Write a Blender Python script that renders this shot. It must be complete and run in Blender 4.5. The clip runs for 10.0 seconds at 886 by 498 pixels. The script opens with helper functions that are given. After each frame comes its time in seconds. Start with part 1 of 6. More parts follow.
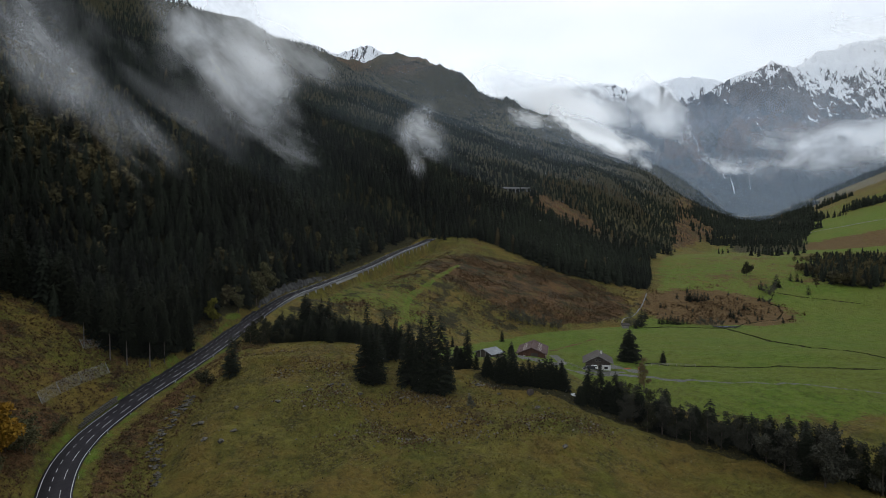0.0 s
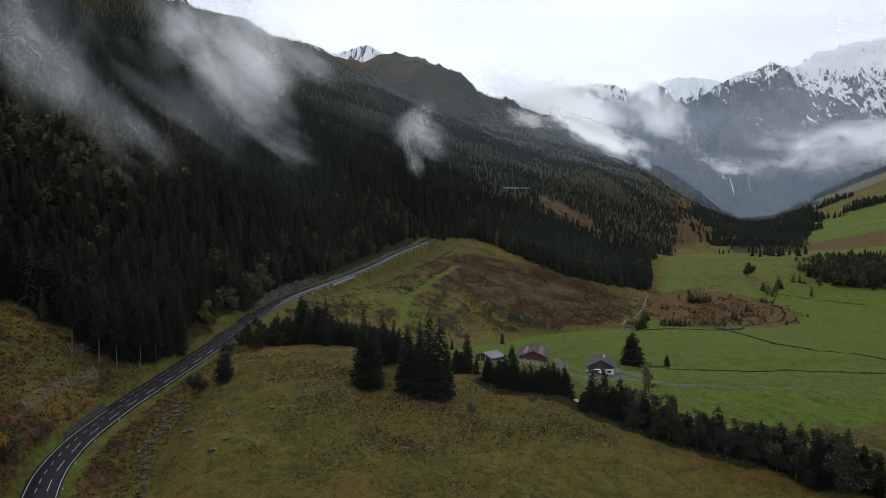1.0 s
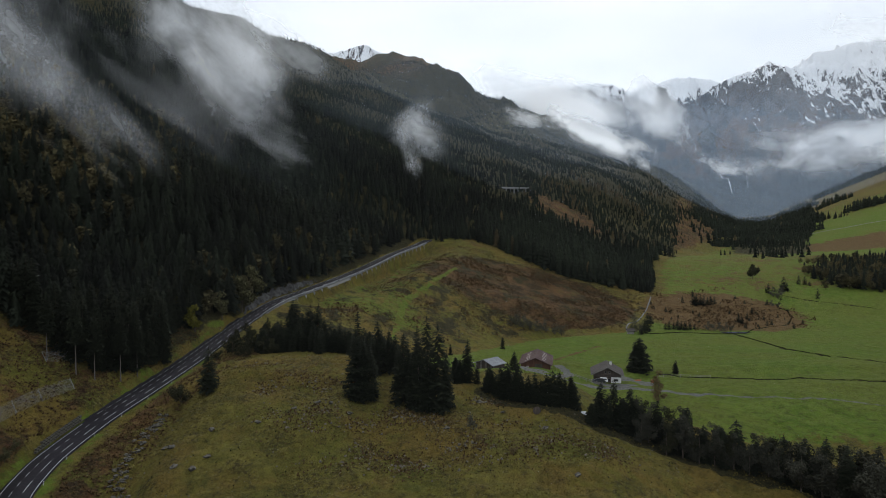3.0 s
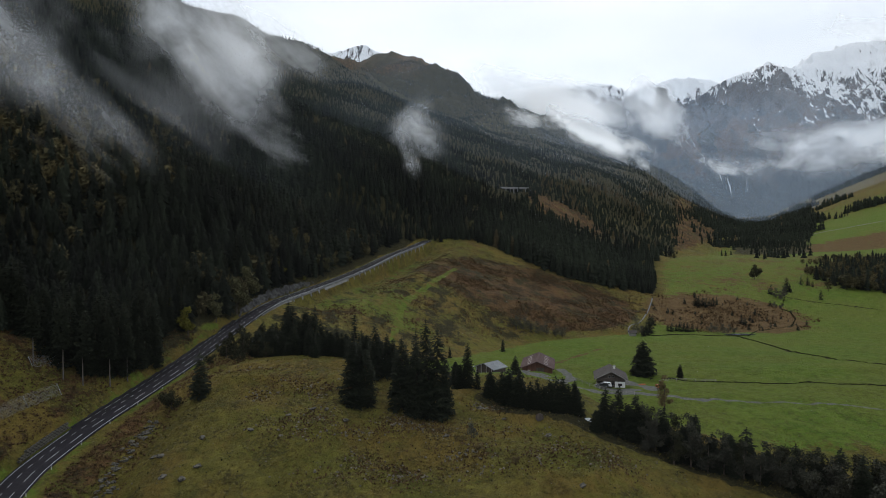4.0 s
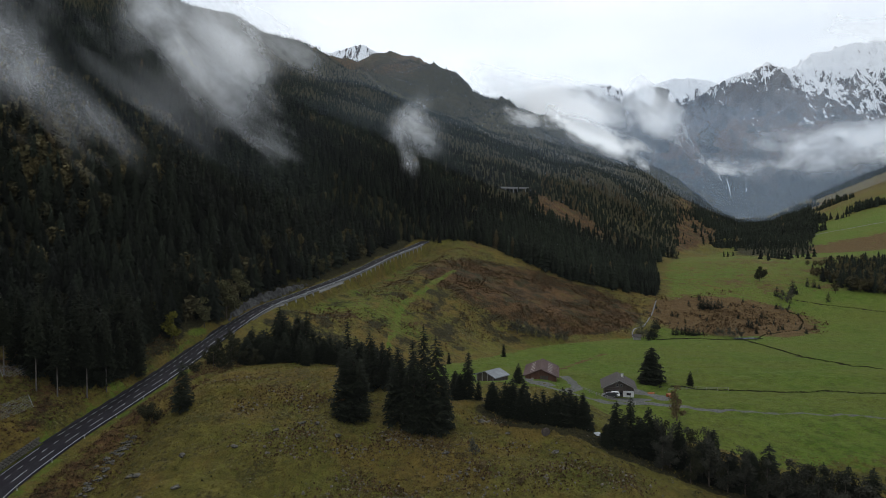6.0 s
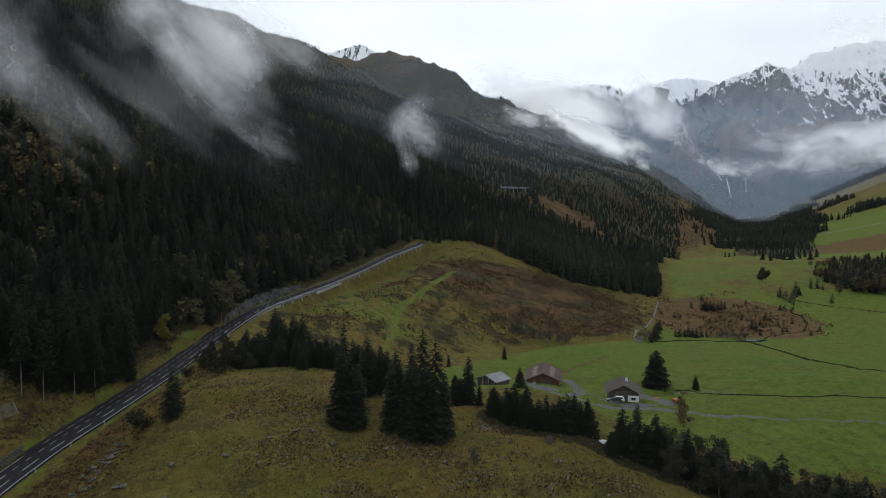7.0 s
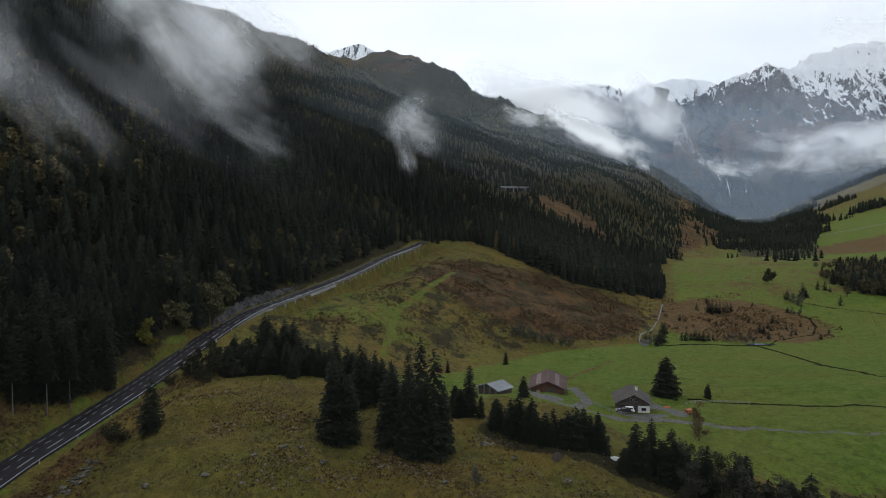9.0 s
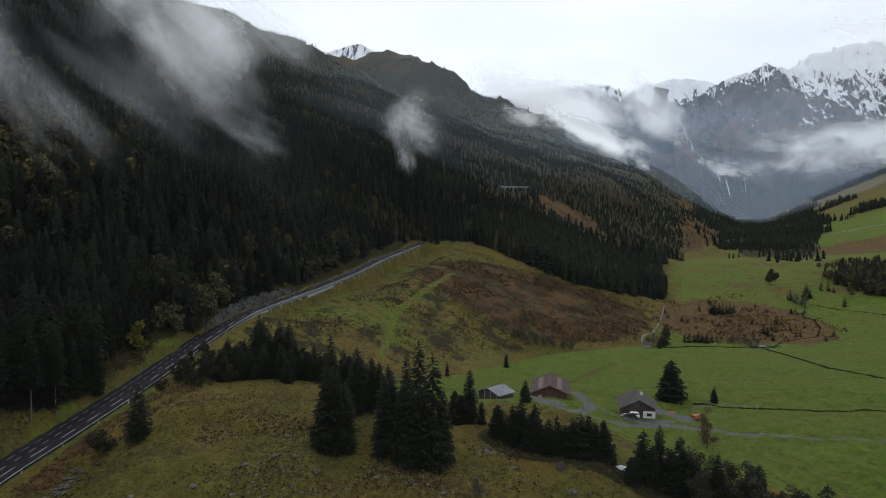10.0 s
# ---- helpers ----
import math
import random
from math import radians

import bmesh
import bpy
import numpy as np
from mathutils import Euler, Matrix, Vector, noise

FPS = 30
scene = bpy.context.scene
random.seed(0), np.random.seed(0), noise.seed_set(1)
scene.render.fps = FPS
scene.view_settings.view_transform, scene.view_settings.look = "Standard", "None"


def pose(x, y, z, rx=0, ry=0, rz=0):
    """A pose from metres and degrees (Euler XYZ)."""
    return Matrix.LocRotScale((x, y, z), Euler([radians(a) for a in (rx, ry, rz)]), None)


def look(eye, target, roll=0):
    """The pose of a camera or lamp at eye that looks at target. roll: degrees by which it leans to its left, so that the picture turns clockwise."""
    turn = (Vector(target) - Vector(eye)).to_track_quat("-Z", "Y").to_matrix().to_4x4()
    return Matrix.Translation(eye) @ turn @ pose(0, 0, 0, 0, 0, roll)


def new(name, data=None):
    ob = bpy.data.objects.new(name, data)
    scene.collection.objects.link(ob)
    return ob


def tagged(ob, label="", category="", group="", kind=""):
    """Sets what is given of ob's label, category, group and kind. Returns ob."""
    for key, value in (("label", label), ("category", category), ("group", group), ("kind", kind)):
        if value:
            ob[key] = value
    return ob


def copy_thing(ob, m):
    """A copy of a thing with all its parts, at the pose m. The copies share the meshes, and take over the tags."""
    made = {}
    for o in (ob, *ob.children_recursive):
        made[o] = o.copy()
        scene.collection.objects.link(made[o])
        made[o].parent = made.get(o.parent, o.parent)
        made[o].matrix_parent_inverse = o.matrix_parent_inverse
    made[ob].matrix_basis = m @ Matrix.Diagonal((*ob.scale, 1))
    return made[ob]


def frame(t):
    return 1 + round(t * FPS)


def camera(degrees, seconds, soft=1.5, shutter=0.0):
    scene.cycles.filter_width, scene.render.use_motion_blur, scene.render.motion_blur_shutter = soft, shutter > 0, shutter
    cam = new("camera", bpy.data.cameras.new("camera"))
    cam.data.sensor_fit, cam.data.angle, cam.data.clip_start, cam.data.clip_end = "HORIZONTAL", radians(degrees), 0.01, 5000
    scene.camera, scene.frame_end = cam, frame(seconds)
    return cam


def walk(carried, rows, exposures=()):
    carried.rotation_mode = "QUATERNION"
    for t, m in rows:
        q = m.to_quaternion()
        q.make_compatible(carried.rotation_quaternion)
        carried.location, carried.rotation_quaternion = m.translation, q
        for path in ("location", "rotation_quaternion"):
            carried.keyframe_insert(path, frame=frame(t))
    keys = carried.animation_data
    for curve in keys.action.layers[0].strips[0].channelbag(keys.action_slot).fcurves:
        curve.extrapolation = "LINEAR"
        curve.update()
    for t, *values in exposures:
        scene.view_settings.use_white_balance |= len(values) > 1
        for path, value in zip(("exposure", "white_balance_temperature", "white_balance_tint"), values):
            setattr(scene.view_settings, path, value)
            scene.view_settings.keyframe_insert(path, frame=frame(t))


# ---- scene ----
cam = camera(71.0, 10.0, 0.9)
PATH = [
    (0, (0.776, -28.805, 59.573), (-0.094, 71.127, 55.990), -0.08),
    (0.5, (0.669, -25.870, 59.647), (-0.111, 74.062, 56.066), -0.06),
    (1, (0.565, -22.949, 59.718), (-0.121, 76.985, 56.144), -0.04),
    (1.5, (0.466, -20.039, 59.784), (-0.124, 79.896, 56.223), -0.03),
    (2, (0.371, -17.141, 59.846), (-0.125, 82.795, 56.301), -0.03),
    (2.5, (0.280, -14.253, 59.903), (-0.122, 85.684, 56.376), -0.02),
    (3, (0.193, -11.374, 59.955), (-0.119, 88.564, 56.447), -0.02),
    (3.5, (0.112, -8.503, 60.002), (-0.115, 91.436, 56.512), -0.02),
    (4, (0.036, -5.639, 60.043), (-0.111, 94.300, 56.571), -0.01),
    (4.5, (-0.035, -2.782, 60.078), (-0.107, 97.158, 56.623), -0.01),
    (5, (-0.100, 0.070, 60.107), (-0.104, 100.011, 56.667), 0.00),
    (5.5, (-0.159, 2.918, 60.129), (-0.100, 102.860, 56.703), 0.01),
    (6, (-0.212, 5.763, 60.145), (-0.095, 105.705, 56.730), 0.03),
    (6.5, (-0.258, 8.606, 60.154), (-0.089, 108.547, 56.748), 0.04),
    (7, (-0.297, 11.447, 60.156), (-0.079, 111.389, 56.758), 0.06),
    (7.5, (-0.330, 14.288, 60.150), (-0.065, 114.230, 56.759), 0.08),
    (8, (-0.355, 17.130, 60.137), (-0.045, 117.072, 56.752), 0.10),
    (8.5, (-0.372, 19.973, 60.115), (-0.016, 119.916, 56.738), 0.12),
    (9, (-0.382, 22.819, 60.086), (0.024, 122.762, 56.717), 0.13),
    (9.5, (-0.383, 25.669, 60.047), (0.078, 125.612, 56.690), 0.14),
    (10, (-0.376, 28.524, 60.000), (0.148, 128.467, 56.659), 0.14),
]
EXPO = 0.0
walk(cam, [(t, look(eye, target, roll)) for t, eye, target, roll in PATH])

# ---- light: an overcast alpine sky ----
world = bpy.data.worlds.new("overcast_sky")
scene.world = world
world.use_nodes = True
wn, wl = world.node_tree.nodes, world.node_tree.links
wn.clear()
w_out = wn.new("ShaderNodeOutputWorld")
w_bg = wn.new("ShaderNodeBackground")
w_sky = wn.new("ShaderNodeTexSky")
w_sky.sky_type = "NISHITA"
w_sky.sun_disc = False
w_sky.sun_elevation, w_sky.sun_rotation = radians(38), radians(-12)
w_sky.altitude = 1600
w_scale = wn.new("ShaderNodeVectorMath")
w_scale.operation = "SCALE"
w_scale.inputs["Scale"].default_value = 0.10
w_co = wn.new("ShaderNodeTexCoord")
w_map = wn.new("ShaderNodeMapping")
w_map.inputs["Scale"].default_value = (1.6, 1.6, 4.5)
w_noise = wn.new("ShaderNodeTexNoise")
w_noise.inputs["Scale"].default_value = 1.3
w_noise.inputs["Detail"].default_value = 5
w_ramp = wn.new("ShaderNodeValToRGB")
w_ramp.color_ramp.elements[0].position, w_ramp.color_ramp.elements[0].color = 0.3, (0.86, 0.94, 1.03, 1)
w_ramp.color_ramp.elements[1].position, w_ramp.color_ramp.elements[1].color = 0.68, (1.16, 1.2, 1.24, 1)
w_mix = wn.new("ShaderNodeMix")
w_mix.data_type = "RGBA"
w_mix.inputs["Factor"].default_value = 0.86
wl.new(w_co.outputs["Generated"], w_map.inputs["Vector"])
wl.new(w_map.outputs["Vector"], w_noise.inputs["Vector"])
wl.new(w_noise.outputs["Fac"], w_ramp.inputs["Fac"])
wl.new(w_sky.outputs["Color"], w_scale.inputs[0])
wl.new(w_scale.outputs["Vector"], w_mix.inputs["A"])
wl.new(w_ramp.outputs["Color"], w_mix.inputs["B"])
wl.new(w_mix.outputs["Result"], w_bg.inputs["Color"])
wl.new(w_bg.outputs["Background"], w_out.inputs["Surface"])

sun = new("sun", bpy.data.lights.new("sun", "SUN"))
sun.data.energy, sun.data.angle, sun.data.color = 0.5, radians(30), (1.0, 0.96, 0.9)
sun.matrix_world = look((0, 0, 900), (120, -560, 450))


# ---- materials ----
class Mat:
    """A small builder for node materials."""

    def __init__(self, name, rough=0.9, spec=0.3, metal=0.0):
        self.m = bpy.data.materials.new(name)
        self.m.use_nodes = True
        self.n, self.l = self.m.node_tree.nodes, self.m.node_tree.links
        self.b = self.n["Principled BSDF"]
        self.b.inputs["Roughness"].default_value = rough
        self.b.inputs["Specular IOR Level"].default_value = spec
        self.b.inputs["Metallic"].default_value = metal
        self.co = self.n.new("ShaderNodeTexCoord").outputs["Object"]

    def noise(self, scale, detail=4, rough=0.6, lo=0.35, hi=0.65, stretch=None, vector=None):
        n = self.n.new("ShaderNodeTexNoise")
        n.inputs["Scale"].default_value, n.inputs["Detail"].default_value, n.inputs["Roughness"].default_value = scale, detail, rough
        src = vector or self.co
        if stretch:
            mp = self.n.new("ShaderNodeMapping")
            mp.inputs["Scale"].default_value = stretch
            self.l.new(src, mp.inputs["Vector"])
            src = mp.outputs["Vector"]
        self.l.new(src, n.inputs["Vector"])
        return self.span(n.outputs["Fac"], lo, hi)

    def span(self, value, lo, hi):
        r = self.n.new("ShaderNodeMapRange")
        r.interpolation_type = "SMOOTHSTEP"
        r.inputs["From Min"].default_value, r.inputs["From Max"].default_value = lo, hi
        self.l.new(value, r.inputs["Value"])
        return r.outputs["Result"]

    def math(self, op, a, b):
        n = self.n.new("ShaderNodeMath")
        n.operation = op
        for k, v in enumerate((a, b)):
            if isinstance(v, (int, float)):
                n.inputs[k].default_value = v
            else:
                self.l.new(v, n.inputs[k])
        return n.outputs[0]

    def attr(self, name):
        n = self.n.new("ShaderNodeAttribute")
        n.attribute_name = name
        return n.outputs["Fac"]

    def mix(self, fac, a, b):
        n = self.n.new("ShaderNodeMix")
        n.data_type = "RGBA"
        for key, v in (("Factor", fac), ("A", a), ("B", b)):
            if isinstance(v, (int, float)):
                n.inputs[key].default_value = v
            elif isinstance(v, tuple):
                n.inputs[key].default_value = (*v, 1)
            else:
                self.l.new(v, n.inputs[key])
        return n.outputs["Result"]

    def random(self):
        return self.n.new("ShaderNodeObjectInfo").outputs["Random"]

    def island(self):
        return self.n.new("ShaderNodeNewGeometry").outputs["Random Per Island"]

    def color(self, c):
        if isinstance(c, tuple):
            self.b.inputs["Base Color"].default_value = (*c, 1)
        else:
            self.l.new(c, self.b.inputs["Base Color"])
        return self

    def bump(self, value, strength=0.3, distance=0.1):
        n = self.n.new("ShaderNodeBump")
        n.inputs["Strength"].default_value, n.inputs["Distance"].default_value = strength, distance
        self.l.new(value, n.inputs["Height"])
        self.l.new(n.outputs["Normal"], self.b.inputs["Normal"])
        return self


def plain(name, c1, c2, scale, rough=0.85, spec=0.3, metal=0.0, stretch=None, bump=0.2):
    """Two tones broken up at two scales, with fine relief."""
    k = Mat(name, rough, spec, metal)
    a, b = k.noise(scale, 5, stretch=stretch), k.noise(scale * 0.13, 3)
    dark = tuple(v * 0.75 for v in c1)
    k.color(k.mix(k.math("MULTIPLY", b, 0.5), k.mix(a, c1, c2), dark))
    return k.bump(a, bump, 0.05).m


def ground_material():
    k = Mat("alpine_ground", 0.95, 0.12)
    fine, mid, big = k.noise(1.3, 6, 0.75), k.noise(0.22, 6, 0.7), k.noise(0.022, 4)
    clod = k.noise(0.55, 6, 0.75, 0.48, 0.62)
    tuft = k.noise(0.30, 6, 0.75, 0.53, 0.66)
    speck = k.noise(0.8, 4, 0.8, 0.42, 0.6)
    pasture = k.mix(big, (0.122, 0.124, 0.0155), (0.172, 0.144, 0.030))
    pasture = k.mix(k.math("MULTIPLY", mid, 0.6), pasture, (0.060, 0.062, 0.012))
    pasture = k.mix(k.math("MULTIPLY", k.noise(0.075, 5, 0.7, 0.5, 0.68), 0.7), pasture, (0.140, 0.112, 0.028))
    pasture = k.mix(k.math("MULTIPLY", k.noise(0.11, 6, 0.7, 0.52, 0.66, stretch=(1, 1.6, 1)), 0.55), pasture, (0.046, 0.056, 0.012))
    pasture = k.mix(k.math("MULTIPLY", k.noise(0.033, 6, 0.7, 0.44, 0.60), 0.75), pasture, (0.172, 0.110, 0.026))
    pasture = k.mix(k.math("MULTIPLY", k.noise(0.05, 6, 0.7, 0.55, 0.66, stretch=(1.5, 1, 1)), 0.6), pasture, (0.040, 0.046, 0.012))
    pasture = k.mix(k.math("MULTIPLY", tuft, 0.58), pasture, (0.038, 0.030, 0.013))
    waste = k.noise(0.055, 6, 0.7, 0.46, 0.60, stretch=(1, 1.4, 1))
    pasture = k.mix(k.math("MULTIPLY", k.math("MULTIPLY", waste, k.noise(0.9, 5, 0.7, 0.45, 0.58)), 0.72), pasture, (0.030, 0.020, 0.011))
    pasture = k.mix(k.math("MULTIPLY", k.math("MULTIPLY", waste, k.noise(1.7, 3, 0.6, 0.58, 0.66)), 0.7), pasture, (0.200, 0.180, 0.095))
    pasture = k.mix(k.math("MULTIPLY", k.noise(0.09, 6, 0.7, 0.54, 0.66, stretch=(1.3, 1, 1)), 0.5), pasture, (0.118, 0.126, 0.020))
    lush = k.mix(mid, (0.076, 0.148, 0.010), (0.122, 0.188, 0.020))
    lush = k.mix(k.math("MULTIPLY", big, 0.5), lush, (0.150, 0.156, 0.028))
    lush = k.mix(k.math("MULTIPLY", tuft, 0.5), lush, (0.042, 0.058, 0.011))
    lush = k.mix(k.math("MULTIPLY", speck, 0.35), lush, (0.046, 0.064, 0.010))
    bracken = k.mix(k.noise(0.16, 6, 0.75), (0.056, 0.022, 0.013), (0.125, 0.062, 0.025))
    bracken = k.mix(k.noise(0.07, 7, 0.8, 0.49, 0.56), bracken, (0.024, 0.012, 0.009))
    bracken = k.mix(k.math("MULTIPLY", k.noise(0.045, 6, 0.7, 0.55, 0.64, stretch=(1, 1.8, 1)), 0.85), bracken, (0.090, 0.078, 0.020))
    bracken = k.mix(k.math("MULTIPLY", k.noise(0.7, 4, 0.8, 0.52, 0.66), 0.55), bracken, (0.150, 0.088, 0.040))
    dry = k.mix(mid, (0.145, 0.086, 0.036), (0.092, 0.050, 0.021))
    dry = k.mix(k.math("MULTIPLY", tuft, 0.6), dry, (0.045, 0.034, 0.016))
    # near-black tone for ground under trees, on banks and along ditches
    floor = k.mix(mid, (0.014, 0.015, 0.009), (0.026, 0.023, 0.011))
    grit = k.mix(fine, (0.105, 0.108, 0.114), (0.20, 0.203, 0.21))
    wob = k.math("MULTIPLY", k.math("SUBTRACT", k.noise(0.12, 7, 0.75, 0.2, 0.8), 0.5), 0.9)
    c = pasture
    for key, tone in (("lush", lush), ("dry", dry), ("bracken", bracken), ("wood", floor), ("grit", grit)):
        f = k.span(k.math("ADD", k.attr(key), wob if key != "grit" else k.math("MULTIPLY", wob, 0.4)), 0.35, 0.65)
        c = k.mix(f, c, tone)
    c = k.mix(k.math("MULTIPLY", clod, 0.28), c, (0.030, 0.026, 0.010))
    c = k.mix(k.math("MULTIPLY", fine, 0.3), c, (0.13, 0.112, 0.036))
    k.color(c)
    return k.bump(k.math("ADD", fine, k.math("MULTIPLY", k.math("ADD", clod, tuft), 1.2)), 0.78, 0.4).m


def leaf_material(name, c1, c2, spread=0.5):
    k = Mat(name, 0.85, 0.08)
    a = k.noise(1.7, 3)
    c = k.mix(a, c1, c2)
    c = k.mix(k.math("MULTIPLY", k.random(), spread), c, tuple(v * 0.45 for v in c1))
    c = k.mix(k.math("MULTIPLY", k.island(), 0.5), c, tuple(v * 0.5 for v in c2))
    return k.color(c).m


def forest_material():
    k = Mat("forest_canopy", 0.9, 0.05)
    tone, kind = k.attr("tone"), k.attr("kind")
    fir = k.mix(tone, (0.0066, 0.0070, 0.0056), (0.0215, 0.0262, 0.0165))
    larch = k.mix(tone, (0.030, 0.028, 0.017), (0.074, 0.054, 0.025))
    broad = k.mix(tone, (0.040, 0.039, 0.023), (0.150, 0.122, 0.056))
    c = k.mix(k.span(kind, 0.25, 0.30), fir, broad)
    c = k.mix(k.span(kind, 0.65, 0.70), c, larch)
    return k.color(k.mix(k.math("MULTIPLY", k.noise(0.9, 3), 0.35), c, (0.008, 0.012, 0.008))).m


def peak_material():
    """Rock, brown heath lower down, and fresh snow where the lie of the land holds it."""
    k = Mat("rock_and_snow", 0.9, 0.2)
    pos = k.n.new("ShaderNodeSeparateXYZ")
    k.l.new(k.co, pos.inputs[0])
    jag = k.noise(0.004, 8, 0.72, 0.0, 1.0)
    fine = k.noise(0.03, 6, 0.7, 0.2, 0.8)
    rock = k.mix(k.noise(0.014, 7, 0.75, 0.40, 0.60, stretch=(1, 0.5, 0.2)), (0.018, 0.020, 0.027), (0.120, 0.116, 0.122))
    heath = k.mix(k.noise(0.010, 7, 0.75, 0.42, 0.58, stretch=(1, 0.6, 0.3)), (0.115, 0.070, 0.044), (0.024, 0.028, 0.025))
    wood = k.mix(fine, (0.016, 0.021, 0.020), (0.036, 0.042, 0.034))
    level = k.math("ADD", pos.outputs["Z"], k.math("MULTIPLY", jag, 420))
    c = k.mix(k.span(level, 480, 620), wood, heath)
    c = k.mix(k.math("MULTIPLY", k.span(level, 760, 980), 0.8), c, rock)
    streak = k.noise(0.022, 8, 0.75, 0.2, 0.8, stretch=(1, 0.35, 0.10))
    grain = k.noise(0.07, 6, 0.75, 0.2, 0.8, stretch=(1, 0.5, 0.25))
    snow = k.math("ADD", k.attr("snow"), k.math("MULTIPLY", k.math("SUBTRACT", streak, 0.5), 2.0))
    snow = k.math("ADD", snow, k.math("MULTIPLY", k.math("SUBTRACT", k.noise(0.06, 6, 0.7, 0.2, 0.8, stretch=(1, 0.35, 0.07)), 0.5), 1.8))
    snow = k.math("ADD", snow, k.math("MULTIPLY", k.math("SUBTRACT", grain, 0.5), 1.5))
    c = k.mix(k.span(snow, 0.36, 0.62), c, (0.86, 0.89, 0.93))
    k.color(c)
    return k.bump(fine, 0.8, 12).m


def vapour(name, dens, streaks, seed, soft=0.8, fill=0.5, tint=(0.89, 0.95, 1.0), torn=1.6):
    """Thin drifting mist: white scattering, drawn out and torn along its drift (v of its sheet), fading out at the rim."""
    k = Mat(name, 1.0, 0.0)
    k.n.remove(k.b)
    uv = k.n.new("ShaderNodeTexCoord").outputs["UV"]

    def wisp(scale, detail, rough_, shift, grain=0.0):
        mp = k.n.new("ShaderNodeMapping")
        mp.inputs["Scale"].default_value = (*scale, 1)
        mp.inputs["Location"].default_value = (seed * 3.1 + shift, seed * 1.7 - shift, seed)
        k.l.new(uv, mp.inputs["Vector"])
        n = k.n.new("ShaderNodeTexNoise")
        n.inputs["Scale"].default_value, n.inputs["Detail"].default_value, n.inputs["Roughness"].default_value = 1.0, detail, rough_
        n.inputs["Distortion"].default_value = grain
        k.l.new(mp.outputs["Vector"], n.inputs["Vector"])
        return k.math("SUBTRACT", n.outputs["Fac"], 0.5)

    big, fine = wisp(streaks, 5, 0.5, 0.0, 0.25), wisp((streaks[0] * 2.6, streaks[1] * 3.4), 5, 0.55, 5.0, 0.4)
    bend, slide = wisp((2.2, 2.2), 3, 0.5, 9.0), wisp((2.6, 2.6), 3, 0.5, 17.0)
    sep = k.n.new("ShaderNodeSeparateXYZ")
    k.l.new(uv, sep.inputs[0])
    x = k.math("ADD", sep.outputs["X"], k.math("MULTIPLY", bend, 0.35))
    y = k.math("ADD", sep.outputs["Y"], k.math("MULTIPLY", slide, 0.30))
    ex = k.math("SUBTRACT", 1.0, k.math("POWER", k.math("ABSOLUTE", k.math("SUBTRACT", k.math("MULTIPLY", x, 2.0), 1.0), 0.0), 1.3))
    ey = k.math("SUBTRACT", 1.0, k.math("POWER", k.math("ABSOLUTE", k.math("SUBTRACT", k.math("MULTIPLY", y, 2.0), 1.0), 0.0), 1.5))
    env = k.math("MULTIPLY", k.math("MAXIMUM", ex, 0.0), k.math("MAXIMUM", ey, 0.0))
    rx = k.math("MULTIPLY", k.span(sep.outputs["X"], 0.0, 0.16), k.math("SUBTRACT", 1.0, k.span(sep.outputs["X"], 0.84, 1.0)))
    ry = k.math("MULTIPLY", k.span(sep.outputs["Y"], 0.0, 0.12), k.math("SUBTRACT", 1.0, k.span(sep.outputs["Y"], 0.86, 1.0)))
    body = k.math("ADD", k.math("MULTIPLY", big, torn), k.math("MULTIPLY", fine, torn * 0.45))
    body = k.math("ADD", body, k.math("SUBTRACT", k.math("MULTIPLY", env, 1.2), 1.0 - fill))
    a = k.math("MULTIPLY", k.math("MULTIPLY", k.span(body, -0.25, soft), k.span(env, 0.0, 0.7)), k.math("MULTIPLY", rx, ry))
    a = k.math("MULTIPLY", a, dens)
    df, tl, tr = k.n.new("ShaderNodeBsdfDiffuse"), k.n.new("ShaderNodeBsdfTranslucent"), k.n.new("ShaderNodeBsdfTransparent")
    for s, up in ((df, 1.0), (tl, -1.0)):
        # normals pinned up and down so both sides brighten like droplets under open sky
        nv = k.n.new("ShaderNodeCombineXYZ")
        nv.inputs["Z"].default_value = up
        s.inputs["Color"].default_value = (*tint, 1)
        k.l.new(nv.outputs[0], s.inputs["Normal"])
    both, mixed = k.n.new("ShaderNodeAddShader"), k.n.new("ShaderNodeMixShader")
    k.l.new(df.outputs[0], both.inputs[0])
    k.l.new(tl.outputs[0], both.inputs[1])
    k.l.new(a, mixed.inputs["Fac"])
    k.l.new(tr.outputs[0], mixed.inputs[1])
    k.l.new(both.outputs[0], mixed.inputs[2])
    k.l.new(mixed.outputs[0], k.n["Material Output"].inputs["Surface"])
    return k.m


GROUND = ground_material()
FIR_LEAF = leaf_material("spruce_needles", (0.0145, 0.018, 0.0105), (0.029, 0.034, 0.019))
OLIVE_LEAF = leaf_material("olive_leaves", (0.060, 0.062, 0.030), (0.115, 0.105, 0.050))
YELLOW_LEAF = leaf_material("autumn_leaves", (0.20, 0.115, 0.014), (0.29, 0.16, 0.02), 0.2)
LIME_LEAF = leaf_material("lime_leaves", (0.11, 0.115, 0.015), (0.16, 0.14, 0.025), 0.3)
GREY_LEAF = leaf_material("grey_scrub", (0.075, 0.076, 0.056), (0.115, 0.110, 0.082))
RUST_LEAF = leaf_material("rust_leaves", (0.13, 0.105, 0.05), (0.19, 0.14, 0.065))
FOREST = forest_material()
PEAK = peak_material()
PALE_BARK = plain("pale_bark", (0.085, 0.075, 0.066), (0.13, 0.118, 0.105), 4, 0.95)
